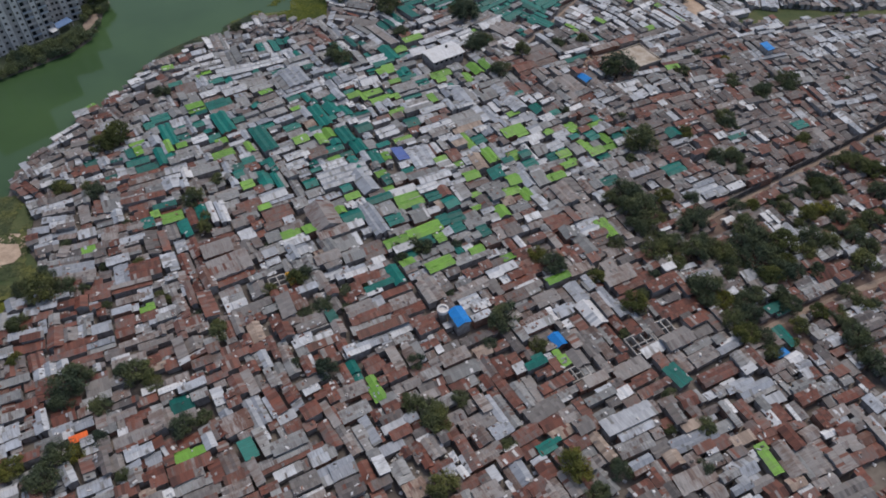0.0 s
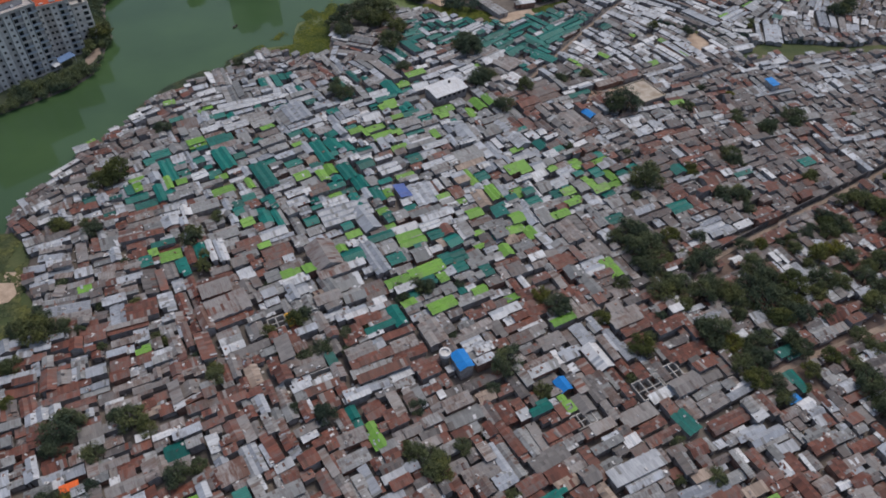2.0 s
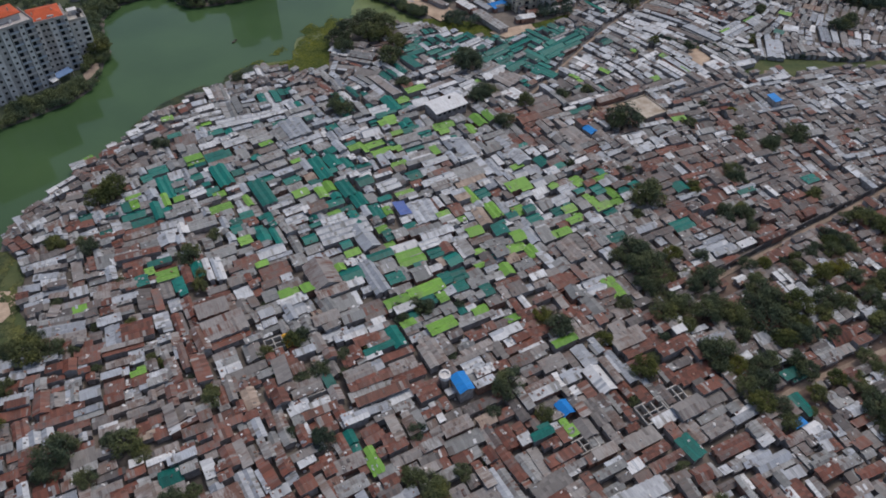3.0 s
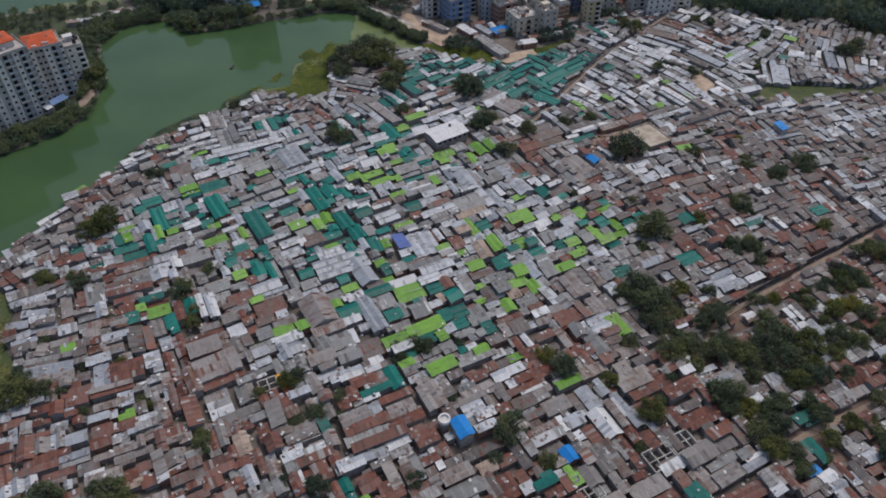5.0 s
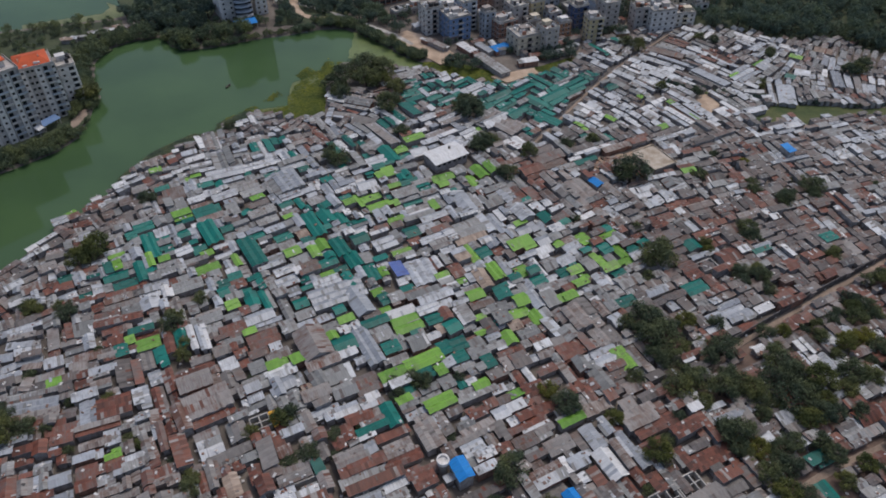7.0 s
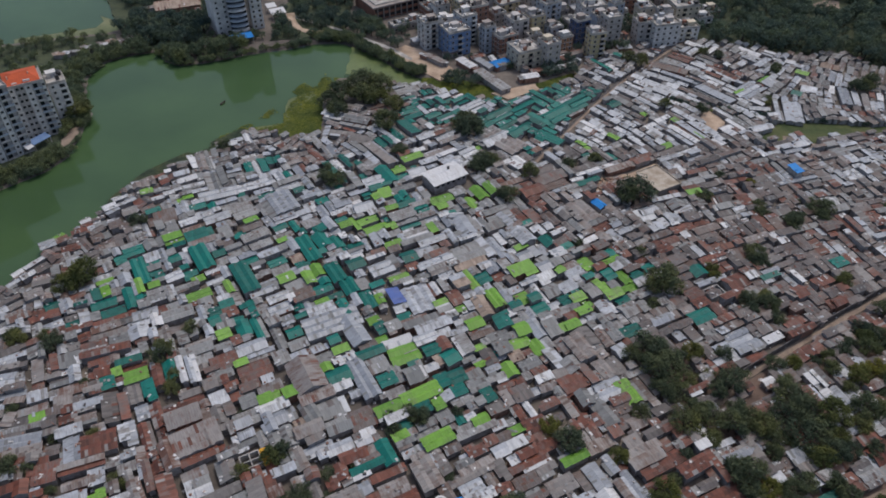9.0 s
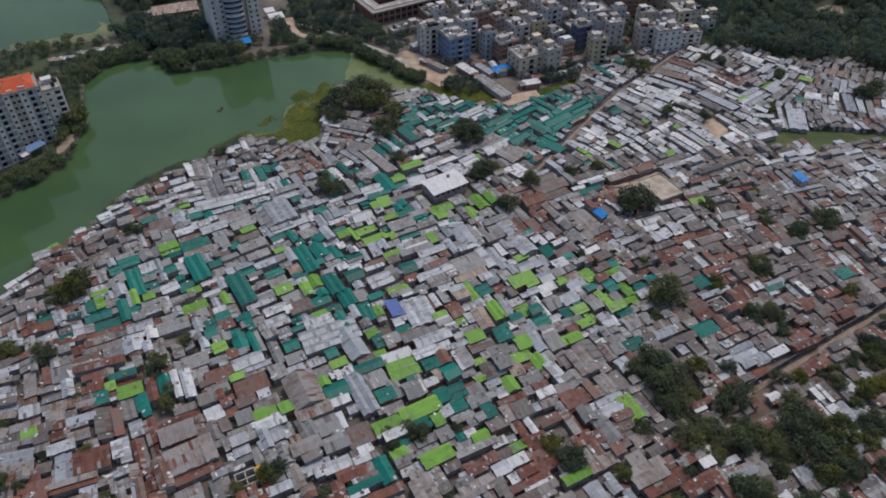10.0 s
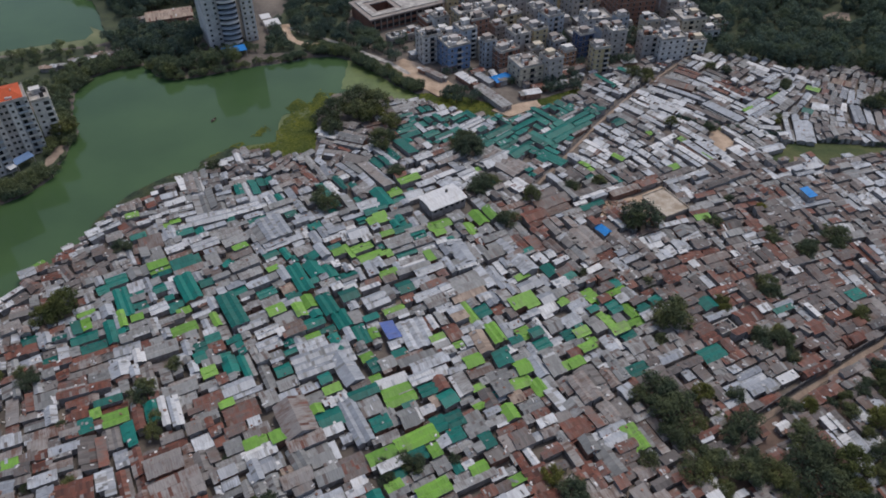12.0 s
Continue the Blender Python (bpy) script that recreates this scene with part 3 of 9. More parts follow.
GREY_ROOFS_I = [
    (-111.2, 153.7, 7.2, 2.4, 23), (-120.7, 141, 3.8, 4, 28), (-119, 137.8, 4.6, 2.4, 17), (-101.1, 126.3, 9.1, 4.9, 23),
    (-85.6, 129.2, 9.8, 3.2, -55), (-80.2, 129.6, 10, 4.8, -55), (-68.6, 160.6, 5.2, 4, 39), (-70.6, 142.7, 8.5, 4, -64),
    (-62.6, 148.5, 4.1, 3.2, 34), (-52.1, 167.5, 9, 4, -55), (-47.3, 161.9, 7.6, 4, -51), (-46.8, 170.8, 8.1, 4.8, 26),
    (-37.2, 168.9, 10.6, 4.8, -55), (-48.5, 160.6, 7.2, 4, 32), (-55.6, 145.8, 12.2, 4.8, -70), (-48.2, 142.9, 8.6, 4.8, 30),
    (-35.2, 147, 7.2, 3.2, 36), (-18, 138.3, 5.1, 4, 34), (-19.4, 129.9, 8, 3.2, -59),
]
GREY_ROOFS_J = [
    (-11.2, 157.5, 9.6, 4.8, -57), (-8.8, 163.8, 7.6, 4, -50), (-13.7, 167.8, 8.2, 3.2, 36), (3, 174.6, 15.1, 2.4, 26),
    (12.2, 158.6, 9.4, 4, -60), (18.9, 163.6, 5.8, 4, 34), (29.3, 155.3, 9.2, 4.8, 34), (18.4, 142, 7.6, 2.4, -55),
    (-0.3, 132.1, 8.2, 4.8, 29), (1.1, 128.2, 10.4, 4.8, 25), (41.1, 139.2, 8.1, 4.8, -63), (37.1, 132.1, 8.8, 4.8, -65),
    (53, 164.7, 8.7, 4, 32), (101.5, 162.7, 7.1, 3.2, 27), (115.1, 145.6, 5.5, 3.2, 24), (86.5, 143.4, 3.9, 3.2, -62),
    (73.5, 141.7, 9.5, 4.8, 33), (68.4, 135.2, 7.1, 5.6, -43), (-132.1, 115.9, 7.8, 2.4, 21),
]
GREY_ROOFS_K = [
    (-130.8, 110.3, 5.4, 3.2, 24), (-128.1, 105.5, 6, 2.4, 24), (-122.1, 103.1, 6, 1.6, 24), (-113.2, 98.6, 6.7, 3.2, 29),
    (-106.6, 115.4, 5.7, 4.8, 32), (-99.2, 113.6, 4.2, 4, 37), (-96.8, 107.3, 7.2, 4, 27), (-90.7, 100.4, 9.5, 4.9, 31),
    (-85.5, 104.1, 5.4, 4, -54), (-83.7, 106, 5.5, 3.2, -54), (-92.1, 92.8, 6, 4, -54), (-86.4, 89, 6.2, 4, -49),
    (-69.8, 86.9, 9.2, 3.2, 25), (-67, 85.1, 9.1, 3.2, 19), (-31.3, 118.1, 7.8, 4.8, 23), (-29.5, 111.3, 8, 4.8, 32),
    (-36.7, 109.7, 8.4, 4, -39), (-52.8, 99.5, 8.5, 4, -43), (-58.4, 96.2, 5.8, 3.2, -60),
]
GREY_ROOFS_L = [
    (-46.7, 98.6, 8.9, 4.8, 24), (-28.9, 101.4, 6.5, 4, -43), (-26.3, 102.5, 8.2, 4.8, -46), (-11.1, 101.6, 10.2, 4.9, -67),
    (-6.7, 100.9, 6, 4.8, -43), (-14.4, 93.3, 6, 4.8, -53), (-39.8, 88.7, 6.5, 4.8, 28), (-58.1, 86.8, 6.8, 5.6, 25),
    (-53.7, 91, 7.6, 4.8, -46), (-15.1, 120.7, 8, 3.2, 36), (-8.5, 122.7, 9.2, 3.2, 27), (-7.5, 119.5, 7.5, 3.2, 31),
    (-20.6, 117.5, 5.5, 3.2, 28), (0.8, 125.2, 9.5, 3.2, 27), (7.6, 117.1, 8.3, 3.2, -51), (14.1, 115.1, 13.7, 4, -53),
    (19.6, 119.6, 8.7, 4, -48), (25.6, 114.1, 10.7, 5.6, 37), (33.6, 113.1, 6.3, 4.9, 33),
]
GREY_ROOFS_M = [
    (42.8, 119.7, 9.3, 4, 30), (6.1, 109.4, 9.3, 5.6, 28), (14.9, 105.4, 7.8, 4.8, 33), (9.4, 98.6, 5.7, 4.8, 33),
    (26, 91.7, 7, 4.8, -51), (36.5, 108.6, 6.2, 4.9, 32), (29.9, 99.7, 5, 4, -40), (56.6, 105.2, 6.2, 4.8, 31),
    (55.4, 97.6, 5.4, 4, -63), (40.5, 93.2, 6.9, 4.8, -33), (9.4, 89.3, 6.6, 5.6, 22), (79.1, 115.4, 8, 3.6, -65),
    (89, 119.6, 4.4, 4, -56), (96.4, 126.3, 6.1, 4, -51), (100.3, 125.4, 6.4, 4.9, 24), (100.6, 110.9, 4.7, 4, 43),
    (110.5, 117.3, 5.5, 4.8, 27), (111, 108, 5.4, 4.8, -73), (99.3, 102.7, 7.9, 7, -71),
]
GREY_ROOFS_N = [
    (95.3, 102.1, 8.6, 2.4, -74), (72.6, 95.9, 4.8, 4, 38), (81.9, 93.9, 6.1, 4.8, 29), (69.5, 92.1, 4.1, 4.8, 30),
    (100.2, 95.6, 6.3, 4, 28), (105.4, 93.3, 9.9, 7, 25), (66.7, 99, 4.6, 4.8, -43), (111.8, 126.6, 4.9, 3.2, -51),
    (170.9, 366.9, 5.9, 7.2, -53), (-58.2, 345.7, 12.5, 6.3, -12), (-53.7, 331, 10.2, 7.2, -12), (-43.5, 319.5, 19.9, 6.3, -43),
    (-37, 377.2, 12.2, 6.3, 30), (13.2, 331.8, 18.3, 12.6, -39),
]
GREY_ROOFS = GREY_ROOFS_A + GREY_ROOFS_B + GREY_ROOFS_C + GREY_ROOFS_D + GREY_ROOFS_E + GREY_ROOFS_F + GREY_ROOFS_G + GREY_ROOFS_H + GREY_ROOFS_I + GREY_ROOFS_J + GREY_ROOFS_K + GREY_ROOFS_L + GREY_ROOFS_M + GREY_ROOFS_N
RUST_ROOFS_A = [
    (-155.7, 257.4, 5, 3.6, 30), (-155.1, 248.1, 5.8, 4.5, 25), (-92.2, 240.7, 8, 2.7, -48), (-151.6, 214, 3.5, 4.5, 33),
    (-84.8, 219.1, 4.1, 3.6, 28), (-21.2, 244.7, 3.9, 3.6, 44), (-36.8, 252.1, 6.9, 2.7, 24), (-68.1, 253.1, 3.5, 2.7, 41),
    (18.1, 277.6, 8.8, 5.4, -43), (23.6, 277.1, 8.8, 5.4, -62), (51.8, 271.4, 6.5, 4.5, 30), (9, 240.6, 4, 4.5, 42),
    (-6.3, 230.5, 3.9, 4.5, 45), (47.1, 246.6, 3.7, 3.6, 30), (115.8, 279.8, 6.9, 4.5, -69), (88.7, 253.6, 5.2, 4.5, 29),
    (93.9, 256.6, 4.2, 3.6, 32), (77.2, 265.1, 6.7, 5.4, 31), (74, 261.9, 5.7, 4.5, 35),
]
RUST_ROOFS_B = [
    (96.3, 237.4, 4.3, 4.5, 29), (129.1, 245.2, 7.3, 6.3, 32), (135, 241, 3.6, 3.6, 34), (117.7, 238.1, 6.2, 5.4, 37),
    (81.8, 230.5, 5.2, 4.5, 33), (87.6, 229.3, 5.2, 4.5, -71), (-125.1, 199.2, 7.6, 3.6, 19), (-115.3, 198.8, 5.1, 3.6, 29),
    (-119.7, 189.1, 5.7, 5.4, 32), (-135.8, 191.4, 6.5, 3.6, -52), (-140.8, 187.6, 2.6, 4.5, 58), (-100.2, 188.4, 10.3, 5, -58),
    (-80.4, 194.7, 9.1, 3.6, 38), (-109.2, 174.9, 12.1, 5.9, -56), (-106.5, 176, 9.8, 4, -58), (-95.1, 173.3, 8.9, 3.6, -54),
    (-86.2, 179.1, 7.3, 4.5, 25), (-74.3, 185.3, 3.3, 3.6, 41), (-73.5, 210.2, 3.5, 4.5, 27),
]
RUST_ROOFS_C = [
    (-78.2, 206.3, 2.4, 4.5, 45), (-69.9, 196, 9.1, 3.6, 26), (-68.3, 191.6, 9.2, 3.6, 27), (-70.1, 185.7, 5.4, 3.6, 27),
    (19.9, 205.2, 3.3, 3.6, 35), (39.8, 210.5, 8.6, 3.6, -64), (40.9, 195, 7, 3.6, -58), (23.6, 197.2, 4.2, 4.5, 33),
    (34.4, 192.3, 8.1, 7.2, 30), (12.7, 190.6, 4.9, 3.6, 30), (15.9, 179.8, 5.9, 3.6, -67), (19.9, 176.9, 6.4, 5.4, 27),
    (25.5, 184.8, 6, 3.6, 32), (36.5, 179.2, 3.8, 3.6, -70), (48.9, 187.7, 5.8, 3.6, 25), (40.9, 178.8, 5.9, 3.6, -53),
    (-95.2, 166.3, 9.6, 3.8, -55), (-83.3, 147.6, 10.9, 4.8, -56), (-80.9, 149.5, 8.9, 2.8, -54),
]
RUST_ROOFS_D = [
    (-127, 133.5, 3.6, 5.7, 30), (-119.5, 150.9, 5.6, 4.8, 20), (-105.1, 137.6, 7.4, 3.8, 33), (-89.5, 138.8, 5.5, 3.8, -50),
    (-55.9, 139.8, 7.1, 4.8, -58), (-28.5, 144.7, 16.5, 3.3, 32), (-26.5, 140.2, 15.3, 3.8, 26), (-20.9, 155.5, 13.6, 5.7, 27),
    (-18.3, 150.8, 10.6, 4.8, 25), (-11.2, 143.4, 5.9, 4.8, 33), (-31.6, 164.8, 9.6, 3.8, 19), (19, 162.8, 11.9, 3.8, 33),
    (6, 138.9, 9.7, 2.8, 32), (73.9, 156.4, 15.2, 5.9, 24), (66.1, 164.2, 9.2, 4.8, 39), (73.5, 166.4, 12.5, 4.3, -73),
    (56.7, 166.2, 13.6, 4.8, 31), (75.7, 148.3, 7, 3.8, 32), (90.1, 186.8, 7.3, 4.8, 39),
]
RUST_ROOFS_E = [
    (100.3, 178, 6.5, 5.7, -81), (122, 172.4, 11.9, 5.9, 31), (108.5, 192.1, 6.6, 4.8, -71), (-54.1, 113.7, 10.3, 4.8, -42),
    (-72.1, 92, 10.8, 3.2, 21), (78.4, 129.7, 12.1, 4.8, 25), (89, 110.6, 10.4, 4, 23), (73.9, 321.9, 12, 3.6, 34),
    (-108.9, 161.5, 10.1, 4, -48), (-90.2, 151.8, 13.1, 3.2, -53), (-119.1, 149.4, 5.4, 4, 13), (-134.9, 141, 6, 3.2, 19),
    (-129.4, 145.6, 4.4, 3.2, 35), (-104.5, 135.9, 4.3, 2, 18), (-126.6, 131.9, 7.4, 4, -45), (-133.6, 128.7, 8.3, 3.2, 13),
    (-133.7, 132, 6, 2.4, 9), (-129.2, 123.8, 5.9, 4.8, -42), (-125.1, 122.5, 4.7, 3.2, -36),
]
RUST_ROOFS_F = [
    (-113.5, 125, 7.9, 4, 21), (-92.5, 127.2, 3, 3.2, 43), (-89.1, 130, 4.3, 4, 26), (-42.3, 134.6, 10.1, 2.4, 27),
    (-41.8, 131.1, 6.7, 3.2, 35), (-34.7, 133.9, 7.4, 3.2, -54), (-27.1, 129.5, 4.6, 4, 45), (-25.3, 125.5, 5.2, 3.2, 39),
    (-8.4, 136.5, 4.5, 4, 38), (-69.3, 125.1, 4.5, 3.2, 36), (-62.8, 127, 6.7, 3.2, -55), (-68, 128.8, 7.2, 2.4, 33),
    (-56.3, 131.2, 10.6, 4, -59), (3.2, 165.8, 5.6, 4, 46), (13.4, 128.9, 6.7, 4.8, -60), (49.6, 148.5, 4.6, 3.2, -45),
    (38.3, 146.2, 5.1, 3.2, -60), (54.3, 145.8, 5, 4, -62), (63, 168.6, 8.4, 4, 28),
]
RUST_ROOFS_G = [
    (123.2, 174.8, 8.5, 4.9, 23), (128, 171.1, 5, 3.2, 27), (120.9, 153, 5.3, 4, 35), (120.9, 140.8, 11.6, 4, 27),
    (106.6, 137.1, 5.2, 4, -75), (116.4, 132.9, 4, 3.2, 30), (74.8, 149, 7.4, 3.2, 34), (90.2, 135.3, 7.8, 4, -64),
    (-123.7, 113.4, 7, 3.2, 22), (-125.3, 109.4, 5.4, 3.2, 28), (-112.4, 104.7, 5.4, 4.8, 31), (-112.9, 109.8, 5.4, 3.2, 21),
    (-99, 89.2, 6.2, 3.2, -48), (-92.4, 102.7, 6.2, 3.2, 23), (-79.7, 96, 4.1, 4, -22), (-81.6, 89.7, 4.7, 4, 32),
    (-67, 102.3, 3.8, 4, -43), (-87.3, 84.9, 5.2, 5.6, 19), (-65.1, 91.7, 5.7, 3.2, -58),
]
RUST_ROOFS_H = [
    (-65.5, 118.3, 6.6, 4, -46), (-47.9, 114.8, 7.1, 4, -52), (-39.7, 119, 6.6, 4, 33), (-42, 110.3, 4.4, 4.8, 49),
    (-47.2, 105.1, 6, 4, 28), (-35.9, 102.5, 8.2, 4, -57), (-9.4, 98.6, 7.6, 4, -61), (-23.9, 92.9, 5.7, 3.2, -58),
    (-48.7, 86, 4, 4, 26), (-59, 89, 4.8, 3.2, 27), (16.2, 120.5, 13.8, 3.2, -48), (29.4, 123.1, 10.2, 4.8, 30),
    (36.3, 115.6, 5.5, 3.2, -56), (20.1, 106.5, 7.2, 4.8, 36), (27, 110.2, 5.5, 4, 22), (22.3, 102.6, 5.2, 4, 37),
    (16, 98.9, 6.5, 4.8, 29), (1.9, 98.8, 10.1, 4.8, -65), (24.7, 96.5, 6.4, 4.8, -62),
]
RUST_ROOFS_I = [
    (22.3, 91, 4.4, 4, 41), (34.2, 104.4, 5.7, 4.8, 40), (50.1, 91.6, 5.8, 3.2, 30), (3.4, 91.3, 6, 3.2, 39),
    (68.4, 120.7, 6.7, 4.8, 19), (83.7, 117.8, 5.2, 4, -35), (102, 121.1, 6.3, 4, 34), (93.6, 109.8, 6.2, 4, -56),
    (105.5, 115.3, 4.9, 4.8, -66), (109.8, 112.7, 5.4, 4, 26), (111.7, 104.2, 8.4, 4.8, 19), (85.6, 92.5, 4.2, 4.8, 42),
    (94.5, 92.6, 3.6, 4, 35), (69.2, 103.8, 5.3, 4, 30), (114.8, 124.4, 8.3, 4.8, 22), (121.1, 128.5, 3.8, 4, -49),
    (130.9, 402.5, 11.8, 5.4, -59), (136.4, 404.5, 5.5, 5.4, -55), (108.6, 420.1, 11.5, 4.5, -51),
]
RUST_ROOFS_J = [
    (24.2, 294.7, 9.3, 6.3, 31),
]
RUST_ROOFS = RUST_ROOFS_A + RUST_ROOFS_B + RUST_ROOFS_C + RUST_ROOFS_D + RUST_ROOFS_E + RUST_ROOFS_F + RUST_ROOFS_G + RUST_ROOFS_H + RUST_ROOFS_I + RUST_ROOFS_J
NAVY_ROOFS_A = [
    (-25.8, 229.7, 7.4, 5.9, -59),
]
NAVY_ROOFS = NAVY_ROOFS_A
TIMBER_ROOFS_A = [
    (-66.8, 247.4, 3.6, 5.4, 44), (-0.1, 247.1, 12.3, 3.1, 27), (-2.2, 236, 4.8, 4.5, 37), (5.4, 229.9, 4.1, 5.4, 42),
    (-102.8, 181, 8, 5, -56), (-49, 174.2, 2.8, 5.4, 44), (-17.9, 194.8, 4, 3.6, 35), (-9.7, 200.4, 2.9, 4.5, 41),
    (6.4, 220.7, 3.4, 4.5, 34), (16.8, 204.1, 5.7, 4.5, 21), (-64.4, 137.5, 7.3, 3.8, -55), (39.9, 102.6, 8, 3.2, -48),
    (-91.6, 123.9, 4.2, 2.4, 29), (7.2, 134.5, 4.6, 4, 30), (-98, 88.9, 6.2, 1.6, -61), (-81.1, 83.7, 3.2, 3.2, 26),
    (-10.1, 88.4, 5.1, 5.6, 29), (28.9, 108.5, 5.8, 4.8, 41), (92.2, 96.5, 4.3, 4, 30),
]
TIMBER_ROOFS_B = [
    (80.6, 107.9, 6.1, 3.2, 27), (59.8, 101.2, 3.5, 4.8, -71), (67.3, 110.3, 4.8, 3.2, 22), (187.3, 415.1, 8.2, 6.3, -23),
]
TIMBER_ROOFS = TIMBER_ROOFS_A + TIMBER_ROOFS_B
OLD_ROOFS_A = [
    (-86.5, 173.8, 9.5, 7.2, 26), (-55.3, 193.6, 14.3, 4.5, 29), (-50.1, 189.8, 10.5, 7.2, 26), (-47.2, 183.9, 10.2, 5.4, 25),
    (-79.6, 165.5, 13.1, 9.2, 38), (-63.6, 104.7, 10.4, 7, 34), (-84.9, 160.1, 10, 4.9, -47), (104.9, 102.1, 6.2, 4.9, -70),
]
OLD_ROOFS = OLD_ROOFS_A
BLUE_ROOFS_A = [
    (-0.4, 145.6, 6.2, 4.6, -62), (30.6, 139.8, 4.1, 3.8, -56), (30.5, 138.9, 4.5, 3.2, -48), (138.4, 313.4, 5.6, 3.2, -70),
    (99.1, 138.2, 3.6, 2.4, 31), (51.6, 287.8, 5.0, 3.8, -30),
]
BLUE_ROOFS = BLUE_ROOFS_A
ORANGE_ROOFS_A = [
    (-106.5, 99.9, 3.9, 2, 24),
]
ORANGE_ROOFS = ORANGE_ROOFS_A
YELLOW_ROOFS_A = [
    (30.6, 105.9, 3.8, 2.4, 34), (-58, 161.5, 5, 2.1, -47),
]
YELLOW_ROOFS = YELLOW_ROOFS_A
SILVER_ROWS_A = [
    (-111.9, 131.1, 7.4, 4.4, 27), (-113.5, 137.2, 5.0, 4.0, 27), (-109.1, 145.2, 7.6, 3.0, 25), (-95.6, 145.4, 5.0, 1.8, 27),
    (-102.2, 166.8, 5.4, 2.9, -61), (-98.1, 159.6, 3.3, 3.3, 28), (-133.5, 161.7, 14.1, 5.1, 16), (-116.7, 159.7, 7.9, 4.1, -64),
    (-49.6, 137.5, 4.8, 2.9, 28), (-27.5, 136.3, 9.3, 4.2, 16), (-66.2, 167.8, 6.1, 3.0, 30), (-42.7, 164.8, 7.6, 3.7, 27),
    (-15.5, 165.1, 5.8, 2.8, 24), (38.5, 160.0, 7.8, 6.3, -60), (49.6, 156.7, 12.4, 4.2, -57), (33.0, 151.2, 5.0, 4.3, 35),
    (16.4, 170.5, 7.3, 3.2, 34), (25.1, 144.7, 10.1, 2.9, 29),
]
SILVER_ROWS_B = [
    (-151.4, 192.7, 10.2, 3.8, 27), (-145.7, 183.0, 7.3, 2.6, 22), (-143.0, 178.6, 7.2, 2.3, 22), (-146.9, 172.8, 7.0, 2.0, 24),
    (-112.8, 205.9, 7.1, 4.3, -55), (-89.1, 191.6, 11.1, 3.5, -63), (-135.7, 215.0, 7.4, 3.3, -62), (-124.8, 215.2, 8.5, 2.7, 27),
    (-117.3, 176.4, 7.6, 4.4, 24), (-55.6, 200.4, 7.1, 3.2, 34), (-53.7, 216.5, 10.0, 7.2, 37), (-56.1, 175.7, 7.4, 5.3, 33),
    (-33.4, 191.4, 16.1, 6.2, -56), (-13.4, 216.9, 12.2, 6.3, 30), (-72.9, 202.9, 9.1, 5.1, 35), (-19.2, 230.3, 9.8, 7.9, -67),
    (27.2, 204.0, 8.1, 6.5, -42), (44.1, 192.1, 10.6, 2.6, 26),
]
SILVER_ROWS_C = [
    (48.2, 227.7, 6.2, 6.4, -68), (66.6, 223.0, 7.6, 3.7, 25),
]
GREY_ROWS_A = [
    (-118.6, 136.0, 4.5, 4.2, -65), (-75.1, 151.6, 6.2, 3.2, 31), (-83.6, 139.0, 6.2, 3.6, 25), (-28.2, 142.9, 13.0, 3.1, 30),
    (-49.3, 145.7, 12.9, 5.8, 20), (-33.4, 148.5, 8.2, 5.3, 30), (-54.2, 131.7, 7.1, 3.4, -60), (-68.2, 156.6, 6.5, 5.9, -64),
    (11.0, 160.3, 6.3, 3.4, -59), (39.9, 138.8, 8.4, 4.7, -57), (-102.4, 216.4, 9.6, 5.9, 24), (-43.1, 214.6, 12.7, 9.4, 29),
    (-64.3, 206.9, 9.5, 3.5, -57), (31.6, 224.5, 7.8, 4.0, 29),
]
DUSTY_ROWS_A = [
    (-101.1, 133.7, 10.1, 3.4, 23), (-82.0, 131.8, 6.6, 6.1, -63), (-19.1, 152.7, 7.5, 5.0, 28), (-10.8, 157.3, 9.0, 7.1, -59),
    (46.7, 155.9, 9.3, 4.1, -66), (27.9, 156.6, 7.6, 5.5, 28), (3.7, 161.8, 10.2, 2.4, 30), (53.1, 166.2, 10.2, 3.8, 28),
    (23.9, 161.9, 5.5, 5.2, 40), (-132.7, 187.8, 6.6, 2.6, 21), (-91.7, 201.9, 10.8, 3.0, 25), (-138.3, 187.8, 12.7, 3.6, -60),
    (40.1, 212.0, 10.0, 7.7, -53),
]
RUST_ROWS_A = [
    (-106.4, 140.8, 7.1, 4.6, 25), (-82.4, 148.3, 10.8, 4.6, -60), (-90.3, 152.8, 10.0, 3.6, -60), (-89.8, 140.4, 6.7, 3.2, -66),
    (-127.1, 133.2, 7.7, 4.9, -72), (-108.7, 163.1, 9.8, 8.4, 13), (-89.6, 129.1, 4.7, 4.0, 27), (-30.0, 146.6, 13.2, 3.6, 27),
    (-24.3, 141.3, 16.2, 2.9, 24), (-12.4, 146.0, 8.9, 4.2, 31), (-21.3, 157.9, 12.3, 2.8, 27), (-57.7, 142.6, 5.1, 3.7, -68),
    (-57.6, 132.5, 8.1, 3.4, -61), (-31.2, 163.7, 10.3, 4.4, 25), (17.1, 165.3, 8.6, 3.0, 31), (3.4, 167.2, 5.2, 5.0, 31),
    (54.6, 158.8, 6.8, 2.1, 26), (-99.6, 188.6, 9.4, 3.1, -64),
]
